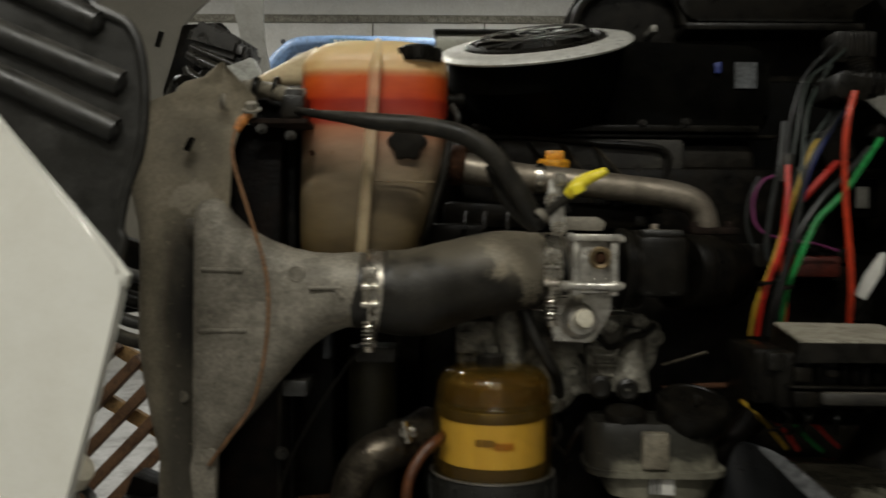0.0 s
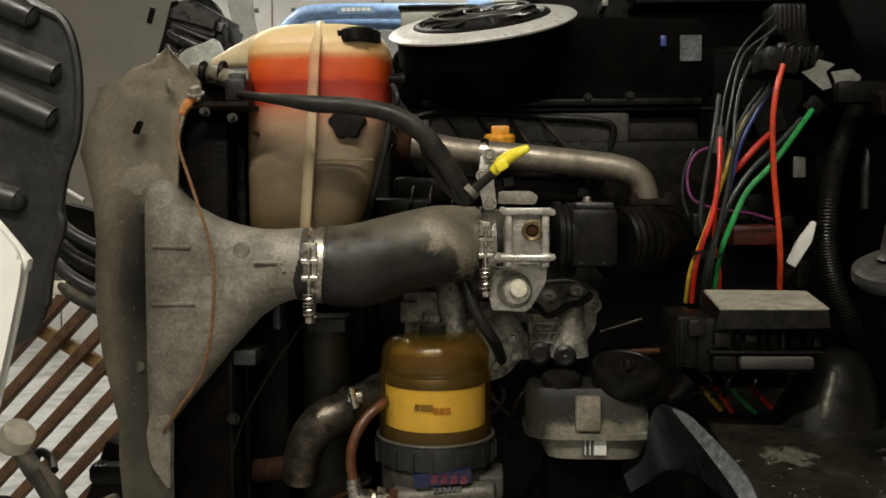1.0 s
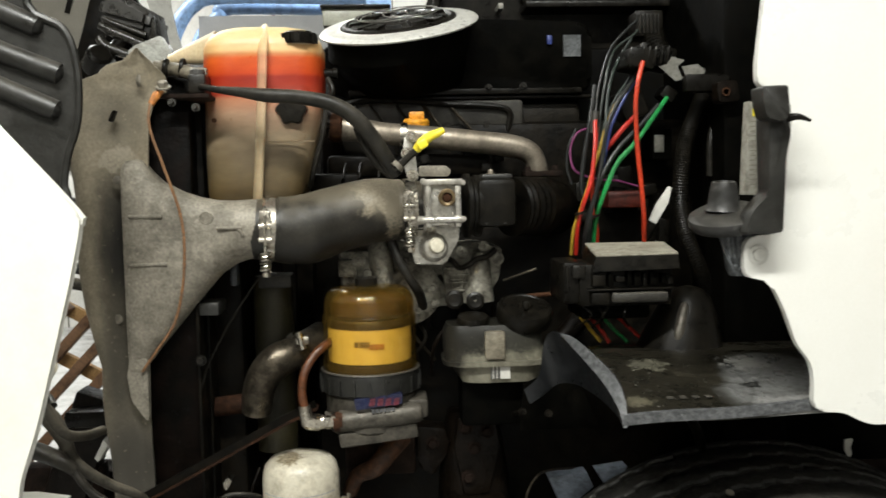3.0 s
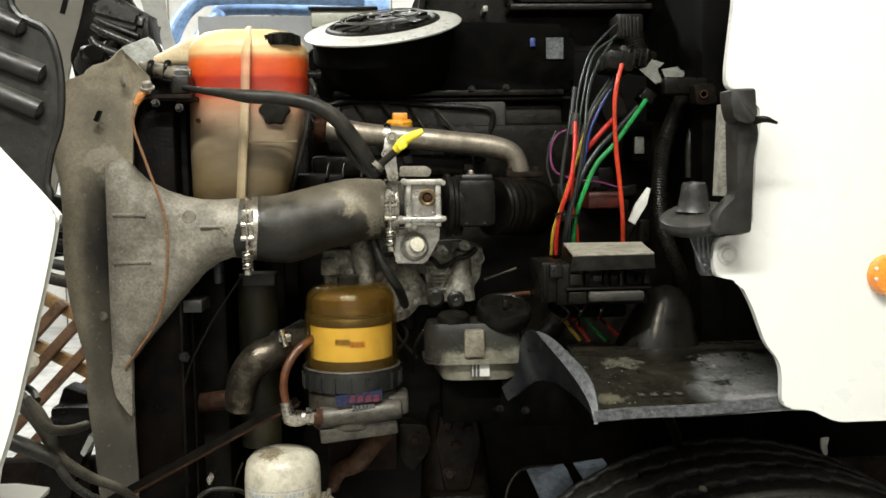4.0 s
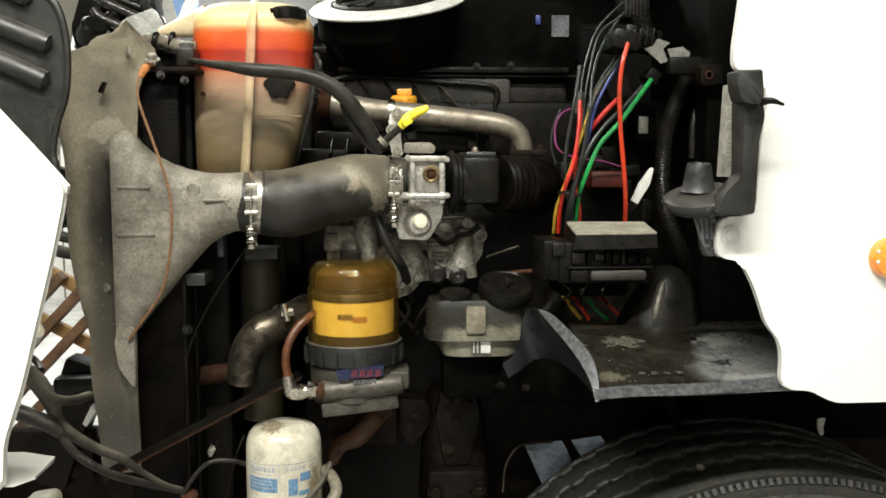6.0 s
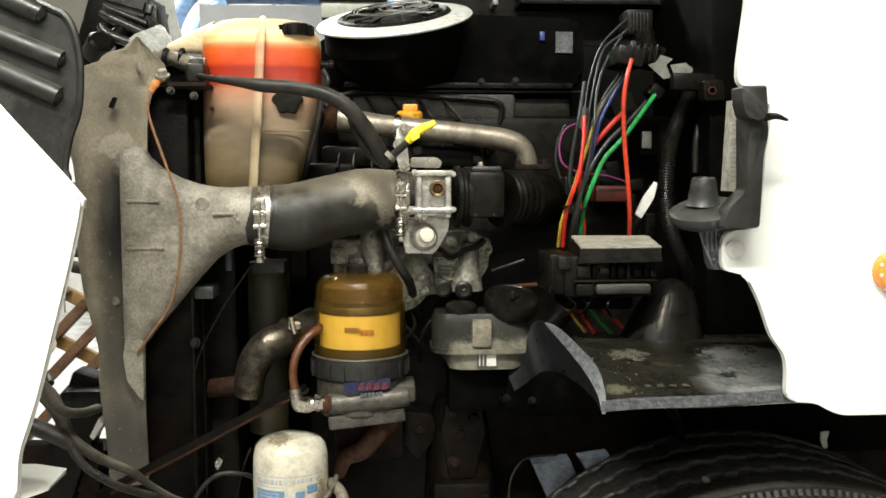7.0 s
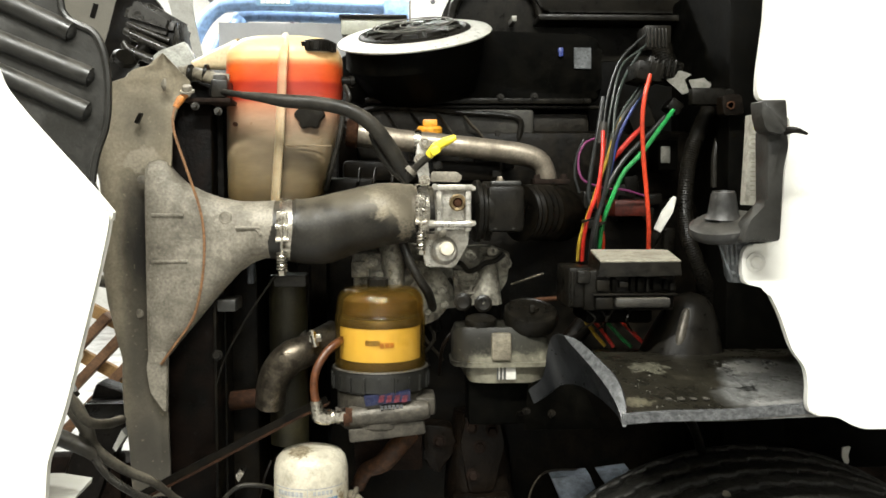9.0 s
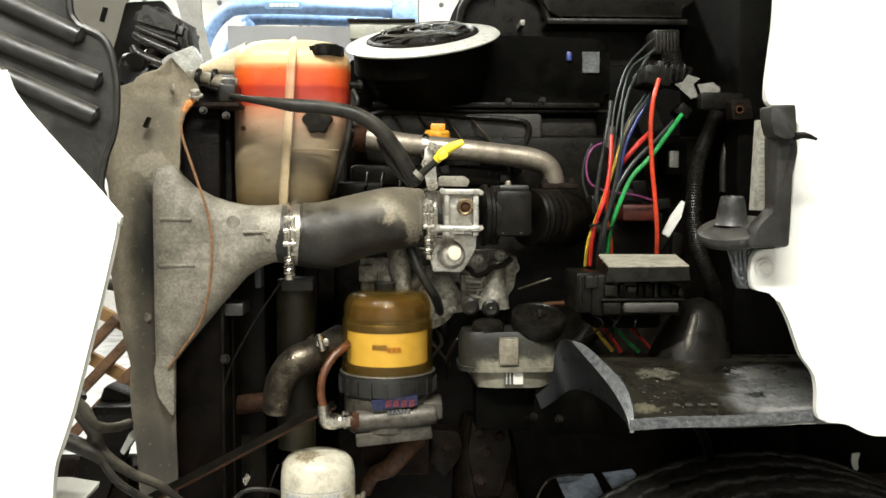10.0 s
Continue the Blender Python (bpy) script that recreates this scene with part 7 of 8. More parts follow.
part("end_cap", lathe(B(), [(FR * 0.87, 0.0), (FR * 0.87, 0.010), (FR * 0.84, 0.014), (0, 0.014)], FC + Vector((0, 0, 0.0780)), (0, 0, 1), 40), FILTERDARK, filt, "dark end cap")
part("foot_cap", lathe(B(), [(FR * 0.88, 0.0), (FR * 0.88, 0.0215), (FR * 0.85, 0.0215)], FC, (0, 0, 1), 40), FILTERDARK, filt)
for k in range(6):
    a = radians(-90 + (k - 2.5) * 7)
    w = 0.012 if k != 2 else 0.016
    p = FC + Vector((FR * 0.868 * math.cos(a), FR * 0.868 * math.sin(a), 0.0544 - (0.0 if k < 3 else 0.004)))
    part("print_bar", box(B(), p.x - w * 0.3, p.x + w * 0.3, p.y - 0.001, p.y + 0.002, p.z - 0.004, p.z + 0.005), (FADEDINK, FADEDINK, FADEDINK, FADEDRED, FADEDRED, FADEDRED)[k], filt)
part("top_nut", lathe(B(), [(0.0185, -0.004), (0.0185, 0.011), (0.0155, 0.014), (0.0, 0.014)], FC + Vector((-0.004, 0, H)), (0, 0, 1), 8), DARKMETAL, filt, "black vent cap")
col = part("collar", lathe(B(), [(0.0786, -0.034), (0.0827, -0.030), (0.0837, -0.004), (0.0818, 0.003), (FR, 0.004)], FC + Vector((0, 0, 0.002)), (0, 0, 1), 48), COLLAR, filt, "black ribbed collar nut")
part("collar_rim", lathe(B(), [(FR * 1.005, 0.004), (FR * 1.02, 0.006), (FR * 1.05, 0.005), (FR * 1.06, 0.003)], FC + Vector((0, 0, 0.002)), (0, 0, 1), 48), FILTERCAST, filt, "thin worn bright rim")
for k in range(20):
    a = 2 * math.pi * k / 20
    m = Matrix.Translation(FC) @ Matrix.Rotation(a, 4, "Z") @ Matrix.Translation((0.0832, 0, -0.016))
    bm = B()
    bmesh.ops.create_cube(bm, size=1.0, matrix=m @ Matrix.Diagonal((0.006, 0.0025, 0.026, 1)))
    part("collar_rib", bm, COLLAR, col)
part("housing", lathe(B(), [(0.0692, -0.098), (0.0752, -0.090), (0.0761, -0.036), (0.0712, -0.030)], FC, (0, 0, 1), 40), FILTERCAST, filt, "grey cast housing")
part("port_barrel", lathe(B(), [(0.0181, 0), (0.0181, 0.10), (0.0162, 0.13), (0.0133, 0.135)], (0.1179, 1.1750, 1.0883), (1, -0.05, 0.10), 24), FILTERCAST, filt)
part("base_plate", box(B(), 0.1156, 0.2455, 1.165, 1.31, 1.0524, 1.0767, 0.004, turn=(0, -6, 0)), FILTERCAST, filt)
part("side_lug", box(B(), 0.2264, 0.2643, 1.19, 1.26, 1.0852, 1.1176, 0.006), FILTERCAST, filt)
st = part("sticker", prism(B(), [(0.1420, 1.1290), (0.2200, 1.1365), (0.2200, 1.1195), (0.1450, 1.1110)], 1.1545, 1.18), NAVYINK, filt, "blue and red maker's sticker")
for k in range(4):
    part("sticker_bar", prism(B(), [(0.1683, 1.1292), (0.1773, 1.1302), (0.1750, 1.1182), (0.1660, 1.1173)], 1.152, 1.1555), REDINK, st).location.x += 0.0130 * k
for k in range(6):
    part("print_bar", box(B(), 0.1700 + 0.0065 * k, 0.1747 + 0.0065 * k, 1.153, 1.17, 1.1055 + 0.0005 * k, 1.1115 + 0.0005 * k), INK, st)
part("fitting_nut", lathe(B(), [(0.0150, 0), (0.0150, 0.017)], (0.0943, 1.1720, 1.0922), (1, 0, 0.05), 6), STEEL, filt, "steel hose fitting")
part("fitting_collar", lathe(B(), [(0.0160, 0), (0.0160, 0.015)], (0.1076, 1.1720, 1.0892), (1, 0, 0.05), 20), RUST, filt)
part("elbow_nut", lathe(B(), [(0.0133, 0), (0.0142, 0.003), (0.0142, 0.013), (0.0133, 0.016)], (0.0705, 1.1720, 1.0905), (1, 0, -0.05), 6), STEEL, filt, "steel hex nut")
part("elbow", tube(B(), [(0.0933, 1.1720, 1.0913), (0.0781, 1.1720, 1.0885), (0.0667, 1.1720, 1.0915), (0.0620, 1.1720, 1.1041), (0.0602, 1.1720, 1.1177)], [0.0114, 0.0123, 0.0133, 0.0114, 0.0095], 14, 4), STEEL, filt, "steel elbow")
part("fuel_hose", tube(B(), [(0.0611, 1.1720, 1.1138), (0.0575, 1.1720, 1.1398), (0.0612, 1.1750, 1.1681), (0.0758, 1.1850, 1.1950), (0.0959, 1.2000, 1.2118), (0.1225, 1.2500, 1.2185)], 0.0071, 12, 6), COPPER, filt, "brown fuel hose")
part("mount", box(B(), 0.1190, 0.2439, 1.29, 1.45, 0.9585, 1.1165, 0.006), RUSTDARK, filt, "rusty mounting bracket")

# ---------------------------------------------------------------- lower radiator hose
lower = thing("lower_radiator_hose", (-0.0405, 1.2700, 1.1247), "curved metal coolant pipe with clamp", "coolant pipe")
part("pipe", tube(B(), [(0.0826, 1.3200, 1.2080), (0.0592, 1.2900, 1.1985), (0.0361, 1.2650, 1.1880), (0.0107, 1.2500, 1.1790), (-0.0114, 1.2500, 1.1570), (-0.0236, 1.2500, 1.1288), (-0.0293, 1.2600, 1.0911)], [0.0275, 0.0273, 0.0291, 0.0299, 0.0289, 0.0269, 0.0259], 24, 6), PIPEDARK, lower)
part("clamp", lathe(B(), [(0.0313, -0.007), (0.0323, 0), (0.0313, 0.007)], (0.0473, 1.2750, 1.1940), (0.7, -0.3, 0.45), 28), STEEL, lower)
part("clamp_screw", lathe(B(), [(0.006, 0), (0.006, 0.03)], (0.0560, 1.2350, 1.2000), (-0.25, 0, 1), 10), STEEL, lower)
part("clamp_head", box(B(), 0.0443, 0.0660, 1.232, 1.245, 1.2080, 1.2219, 0.002), STEEL, lower)
part("flange", tube(B(), [(-0.1232, 1.2800, 1.0925), (-0.0810, 1.2700, 1.0995), (-0.0205, 1.2700, 1.1061)], 0.0172, 14, 4), RUSTMID, lower, "rusty brown flange pipe")

# ---------------------------------------------------------------- air dryer
dry = thing("air_dryer", (0.0479, 1.1900, 0.7162), "cream white air dryer canister with printed label", "air dryer")
DC = Vector((0.0500, 1.1900, 0.9991))
DR = 0.0633
can = part("canister", lathe(B(), [(DR * 0.98, -0.26), (DR, -0.25), (DR, -0.012), (DR * 0.985, 0.004), (DR * 0.93, 0.018), (DR * 0.80, 0.028), (DR * 0.55, 0.0335), (DR * 0.30, 0.035), (0.0, 0.034)], DC, (0, 0, 1), 48), CANWHITE, dry, "cream white canister")


def on_can(a0, a1, z0, z1, material, name="print_bar", k=1.006):
    bm = B()
    n = max(2, int(abs(a1 - a0) / 4))
    vs = []
    for zz in (z0, z1):
        vs.append([bm.verts.new(DC + Vector((DR * k * math.sin(radians(a0 + (a1 - a0) * i / n)), -DR * k * math.cos(radians(a0 + (a1 - a0) * i / n)), zz))) for i in range(n + 1)])
    for i in range(n):
        bm.faces.new((vs[0][i], vs[0][i + 1], vs[1][i + 1], vs[1][i]))
    ret = bmesh.ops.extrude_face_region(bm, geom=bm.faces[:])
    for e in ret["geom"]:
        if isinstance(e, bmesh.types.BMVert):
            rad_ = Vector((e.co.x - DC.x, e.co.y - DC.y, 0)).normalized()
            e.co -= rad_ * DR * 0.012
    part(name, bm, material, can)


on_can(-62, -2, -0.020, -0.0185, GREYINK)
on_can(2, 62, -0.020, -0.0185, GREYINK)
for k in range(7):
    on_can(-52 + 6.6 * k, -47 + 6.6 * k, -0.032, -0.024, GREYINK)
for k in range(5):
    on_can(8 + 6.5 * k, 12.5 + 6.5 * k, -0.030, -0.0235, GREYINK)
on_can(-62, -2, -0.037, -0.0358, GREYINK)
on_can(-55, -4, -0.066, -0.042, BLUEINK)
on_can(12, 26, -0.072, -0.044, BLUEINK)
on_can(30, 48, -0.050, -0.036, BLUEINK)
on_can(28, 46, -0.074, -0.066, BLUEINK)
on_can(-1, 0, -0.10, -0.018, GREYINK)
for k in range(3):
    on_can(-50, -12, -0.0478 - 0.006 * k, -0.0462 - 0.006 * k, GREYINK, k=1.010)


def lettering(text, size, at, material, parent, turn=(90, 0, 0), name="lettering"):
    """Words in the built-in letters, as a thin mesh."""
    cu = bpy.data.curves.new(name, "FONT")
    cu.body, cu.size, cu.extrude, cu.align_x = text, size, 0.0008, "CENTER"
    tmp = bpy.data.objects.new(name, cu)
    scene.collection.objects.link(tmp)
    dg = bpy.context.evaluated_depsgraph_get()
    mesh = bpy.data.meshes.new_from_object(tmp.evaluated_get(dg))
    bpy.data.objects.remove(tmp)
    mesh.transform(Matrix.Translation(Vector(at) - ORIGIN[parent]) @ Euler([radians(a) for a in turn]).to_matrix().to_4x4())
    mesh.materials.clear()
    mesh.materials.append(material)
    ob = new(name, mesh)
    ob.parent = parent
    ORIGIN[ob] = ORIGIN[parent]
    return ob


lettering("AIR", 0.011, DC + Vector((-0.043, -DR * 0.765, -0.087)), GREYINK, can, (90, 0, -40))
lettering("DRYER", 0.011, DC + Vector((-0.012, -DR * 0.99, -0.087)), GREYINK, can, (90, 0, -12))
part("base", lathe(B(), [(DR * 1.2, -0.36), (DR * 1.2, -0.27), (DR * 1.0, -0.26)], DC, (0, 0, 1), 32), DARKMETAL, dry, "dark base casting")
solo("dryer_pipe", tube(B(), [(0.1180, 1.2000, 0.9450), (0.1260, 1.1600, 0.9530), (0.1370, 1.1300, 0.9520), (0.1420, 1.1100, 0.9400), (0.1320, 1.1000, 0.9240), (0.1110, 1.0950, 0.9050), (0.0710, 1.0900, 0.8720), (0.0500, 1.1000, 0.8200), (0.0500, 1.1200, 0.7500), (0.0550, 1.1400, 0.7000)], 0.0098, 14, 6), PALEBEIGE, "dirty beige hose bent over the air dryer", "hose")
solo("dryer_line", tube(B(), [(0.1280, 1.1800, 0.9620), (0.1240, 1.1400, 0.9580), (0.1040, 1.1100, 0.9370), (0.0710, 1.1000, 0.9070), (0.0450, 1.1000, 0.8750), (0.0300, 1.1150, 0.8000), (0.0300, 1.1300, 0.7200)], 0.0050, 12, 6), HOSEGREY, "thin grey air line across the air dryer", "air line")

# ---------------------------------------------------------------- brake fluid reservoir
res = thing("brake_fluid_reservoir", (0.3741, 1.2500, 1.1354), "milky grey brake fluid reservoir with black caps", "brake reservoir")
part("lower_body", loft(B(), [squircle((0.3905, 1.2600, 1.1363), (1, 0, 0), (0, 1, 0), 0.0663, 0.050, 4, 32), squircle((0.3884, 1.2600, 1.1620), (1, 0, 0), (0, 1, 0), 0.0803, 0.055, 4, 32), squircle((0.3863, 1.2600, 1.1682), (1, 0, 0), (0, 1, 0), 0.0823, 0.056, 4, 32)]), BRAKEWHITE, res)
part("seam_lip", loft(B(), [squircle((0.3853, 1.2600, 1.1661), (1, 0, 0), (0, 1, 0), 0.0924, 0.064, 4, 32), squircle((0.3853, 1.2600, 1.1743), (1, 0, 0), (0, 1, 0), 0.0934, 0.065, 4, 32)]), BRAKEWHITE, res)
part("upper_body", loft(B(), [squircle((0.3822, 1.2600, 1.1723), (1, 0, 0), (0, 1, 0), 0.0864, 0.058, 4, 32), squircle((0.3801, 1.2600, 1.2200), (1, 0, 0), (0, 1, 0), 0.0843, 0.057, 4, 32), squircle((0.3780, 1.2600, 1.2340), (1, 0, 0), (0, 1, 0), 0.0763, 0.050, 4, 32)]), BRAKEWHITE, res)
part("strap", box(B(), 0.3615, 0.3960, 1.194, 1.21, 1.1780, 1.2260, 0.004), PALEBEIGE, res)
part("cap", lathe(B(), [(0.028, -0.004), (0.029, 0.010), (0.027, 0.015), (0.020, 0.017), (0.012, 0.019), (0.0, 0.018)], (0.3460, 1.2380, 1.2330), (0, -0.20, 1), 10), BLACK, res, "black screw cap")
bigcap = part("wide_cap", lathe(B(), [(0.045, -0.012), (0.048, -0.002), (0.0485, 0.012), (0.046, 0.017), (0.041, 0.0185), (0.039, 0.0165), (0.014, 0.018), (0.012, 0.024), (0.0, 0.024)], (0.4347, 1.2380, 1.2460), (0.05, -0.40, 1), 32), BLACK, res, "wide black cap")
part("cap_nub", box(B(), 0.4300, 0.4400, 1.212, 1.232, 1.2580, 1.2740, 0.003), BLACK, bigcap)
part("label", box(B(), 0.3875, 0.4042, 1.203, 1.22, 1.1440, 1.1640), LABELWHITE, res, "white barcode label")
for k in range(5):
    part("code_bar", box(B(), 0.3717 + 0.0032 * k, 0.3732 + 0.0032 * k, 1.203, 1.22, 1.1440, 1.1640), LABELWHITE if k % 2 else INK, res)
part("reservoir_foot", box(B(), 0.3235, 0.4454, 1.24, 1.30, 1.0535, 1.1435, 0.008), FIREWALL, res)

# ---------------------------------------------------------------- chassis and lower clutter
rail = thing("chassis_rail", (0.2, 1.5, 0.62), "dark rusty steel chassis rail", "chassis rail")
part("web", box(B(), -0.7, 1.4, 1.47, 1.49, 0.62, 0.92), RUSTDARK, rail)
part("upper_flange", box(B(), -0.7, 1.4, 1.47, 1.56, 0.92, 0.93, 0.002), RUSTDARK, rail)
part("lower_flange", box(B(), -0.7, 1.4, 1.47, 1.56, 0.61, 0.62, 0.002), RUSTDARK, rail)
angle = thing("support_angle", (-0.0752, 1.1500, 1.0460), "dark angle bar with a rusty worn edge under the radiator", "angle bar")
AB = [Vector(p) for p in ((-0.2353, 1.1300, 0.9673), (-0.1857, 1.1350, 0.9917), (-0.0752, 1.1500, 1.0460), (0.0247, 1.1650, 1.0952), (0.0775, 1.2000, 1.1128))]
part("web", loft(B(), [[p + Vector((-0.003, 0.0, 0.0065)), p + Vector((0.003, 0.0, -0.0065)), p + Vector((0.003, 0.003, -0.0065)), p + Vector((-0.003, 0.003, 0.0065))] for p in spline(AB, 3)]), GRIME, angle)
part("flange", loft(B(), [[p + Vector((0.003, -0.006, -0.0040)), p + Vector((0.003, -0.006, -0.0080)), p + Vector((0.003, 0.016, -0.0080)), p + Vector((0.003, 0.016, -0.0040))] for p in spline(AB, 3)]), RUSTMID, angle, "rusty worn lower flange")
solo("rusty_hose", tube(B(), [(0.2228, 1.2800, 1.0319), (0.1971, 1.2600, 1.0118), (0.1716, 1.2600, 0.9832), (0.1407, 1.2700, 0.9661), (0.1248, 1.2800, 0.9339)], [0.0172, 0.0182, 0.0172, 0.0141, 0.0131], 16, 5), COPPERDARK, "dirty copper-brown hose below the filter", "hose")
gear = thing("steering_gear", (0.36, 1.4, 0.5), "grimy brown steering gear housing", "steering gear")
part("housing", loft(B(), [squircle((0.36, 1.40, 0.55), (1, 0, 0), (0, 1, 0), 0.07, 0.07, 3, 24), squircle((0.36, 1.40, 0.80), (1, 0, 0), (0, 1, 0), 0.075, 0.07, 3, 24), squircle((0.355, 1.40, 0.98), (1, 0, 0), (0, 1, 0), 0.06, 0.06, 3, 24), squircle((0.355, 1.40, 1.05), (1, 0, 0), (0, 1, 0), 0.045, 0.045, 3, 24)]), GRIMEBROWN, gear)
part("bracket", box(B(), 0.30, 0.41, 1.31, 1.36, 0.62, 0.90, 0.01), GRIMEBROWN, gear)
for k in range(6):
    part("bolt", hexbolt(B(), (0.315 + 0.08 * (k % 2), 1.31, 0.68 + 0.09 * (k // 2)), (0, -1, 0), 0.011, 0.012), GRIMEBROWN, gear)
part("column", tube(B(), [(0.37, 1.38, 1.02), (0.47, 1.36, 1.12), (0.56, 1.36, 1.22)], 0.02, 14, 4), GRIMEBROWN, gear)
# sheet added to close the back of the bay and keep it dark
back_sheet = solo("closing_sheet", box(B(), -0.1, 1.4, 1.95, 1.97, 0.45, 1.5), GRIME, "black sheet closing the bay beyond the engine", "splash plate")
solo("blue_grey_plate", prism(B(), [(0.4960, 0.9170), (0.5700, 0.9240), (0.5824, 0.8960), (0.5253, 0.8500)], 1.36, 1.44, 0.002), BLUEGREYLIGHT, "pale blue-grey steel plate by the spring", "plate")
solo("blue_grey_tab", prism(B(), [(0.5890, 0.9250), (0.6480, 0.9320), (0.6355, 0.9074), (0.6022, 0.9025)], 1.36, 1.44, 0.002), BLUEGREYLIGHT, "small pale blue-grey steel tab", "plate")
solo("brake_pipe", tube(B(), [(0.4401, 1.3000, 0.8600), (0.4452, 1.3000, 0.9087), (0.4630, 1.3000, 0.9406), (0.4922, 1.3300, 0.9413), (0.5544, 1.4000, 0.9213)], 0.0021, 8, 5), PIPEDARK, "thin steel brake pipe", "pipe")
# loom and hoses at the lower left
def line(name, pts, px, depth, material, label, category, ribs=0.0, steps=6):
    return solo(name, tube(B(), spline(pts, 16) if ribs else pts, px * (depth + 0.32) / 1573.0, 14, 1 if ribs else steps, ribs), material, label, category)


solo("nose_hose", tube(B(), [(-0.3400, 1.0600, 1.1874), (-0.3189, 1.0500, 1.1650), (-0.2969, 1.0500, 1.1405), (-0.2763, 1.0400, 1.1124), (-0.2668, 1.0400, 1.0845), (-0.2469, 1.0400, 1.0641), (-0.2162, 1.0500, 1.0393), (-0.1819, 1.0600, 1.0193), (-0.1585, 1.0800, 0.9903), (-0.1287, 1.1000, 0.9614), (-0.1071, 1.1200, 0.9451)], [0.0104, 0.0122, 0.0139, 0.0112, 0.0095, 0.0086, 0.0078, 0.0070, 0.0053, 0.0050, 0.0050], 16, 6), HOSEGREY, "dusty grey hose tapering into a cable at the truck's nose", "hose")
solo("nose_cable", tube(B(), [(-0.3616, 1.0300, 1.1244), (-0.3324, 1.0300, 1.1085), (-0.3052, 1.0300, 1.0968), (-0.2750, 1.0200, 1.0870), (-0.2561, 1.0200, 1.0712)], [0.0112, 0.0120, 0.0129, 0.0119, 0.0077], 16, 6), HOSE, "thick black dusty hose at the truck's nose", "hose")
line("corrugated_loom", [(-0.2577, 1.0200, 1.0730), (-0.2470, 1.0200, 1.0547), (-0.2322, 1.0200, 1.0372), (-0.2116, 1.0300, 1.0169), (-0.1900, 1.0500, 0.9962), (-0.1565, 1.0800, 0.9730), (-0.1072, 1.1200, 0.9442)], 7.5, 1.03, HOSE, "corrugated black wiring loom", "wiring loom", 0.0009)
line("loop_cable", [(-0.3291, 1.0800, 1.1677), (-0.3228, 1.0800, 1.1765), (-0.3100, 1.0800, 1.1675), (-0.2961, 1.0600, 1.1584)], 6, 1.08, HOSE, "thin black cable loop", "cable")
line("grey_strap", [(-0.2855, 0.9900, 1.1780), (-0.2659, 0.9900, 1.1444), (-0.2533, 1.0000, 1.1283), (-0.2448, 1.0500, 1.1145), (-0.2467, 1.1200, 1.1031)], 9, 1.0, HOSEGREY, "grey rubber strap by the baffle", "strap")
line("curved_line", [(-0.1130, 1.1600, 0.9247), (-0.0936, 1.1600, 0.9551), (-0.0653, 1.1600, 0.9776), (-0.0253, 1.1700, 0.9733), (-0.0116, 1.2000, 0.9539)], 4, 1.16, HOSE, "thin black air line", "air line")
line("brown_line", [(-0.0572, 1.2200, 0.8724), (-0.0463, 1.2200, 0.9228), (-0.0352, 1.2300, 0.9696), (-0.0261, 1.2500, 0.9935)], 2.4, 1.22, GRIMEBROWN, "thin brown air line beside the dryer", "air line")
solo("rusty_fitting", lathe(B(), [(0.012, 0), (0.015, 0.006), (0.015, 0.018), (0.010, 0.022), (0.0, 0.022)], (-0.1046, 1.1700, 0.9051), (0, -0.5, 1), 8), RUST, "rusty brown pipe fitting", "fitting")
lampthing = part("headlamp", box(B(), -0.3085, -0.2369, 0.82, 0.90, 0.9649, 1.0109, 0.01), BLACK, hood, "headlamp body")
part("lens", prism(B(), rounded([(-0.2536, 1.0235), (-0.2444, 1.0355), (-0.2126, 1.0400), (-0.2072, 1.0314), (-0.2098, 0.9871), (-0.2552, 0.9884)], 0.006, 3), 0.85, 0.88, 0.003), CANWHITE, lampthing, "pale lens")
part("bulb", lathe(B(), [(0.012, 0), (0.018, 0.01), (0.016, 0.025), (0.0, 0.03)], (-0.2419, 0.8600, 1.2436), (0.6, -0.3, 0.6), 18), CANWHITE, lampthing, "white rounded cap")
crossm = thing("front_crossmember", (-0.35, 1.35, 0.8), "rusty brown front crossmember", "crossmember")
part("plate", box(B(), -0.4253, -0.3479, 1.40, 1.46, 0.8508, 1.1010, 0.006, turn=(0, 20, 0)), GRIMEBROWN, crossm)
part("black_pad", box(B(), -0.3935, -0.3034, 1.36, 1.42, 1.0445, 1.0771, 0.01), BLACK, crossm)
part("leg", box(B(), -0.66, -0.56, 1.35, 1.45, 0.0, 1.0, 0.01), RUSTDARK, crossm)
part("beam", box(B(), -0.66, -0.3424, 1.42, 1.46, 0.86, 0.96, 0.01), RUSTDARK, crossm)
solo("bright_strip", prism(B(), [(-0.3197, 1.0067), (-0.3029, 1.0398), (-0.2950, 1.0293), (-0.3138, 1.0004)], 1.30, 1.34), LABELWHITE, "small bright metal strip", "strip")
solo("bright_end", prism(B(), rounded([(-0.0891, 0.9704), (-0.0790, 0.9824), (-0.0732, 0.9742), (-0.0833, 0.9581)], 0.003, 2), 1.24, 1.27), STEEL, "bright steel pipe end", "pipe end")

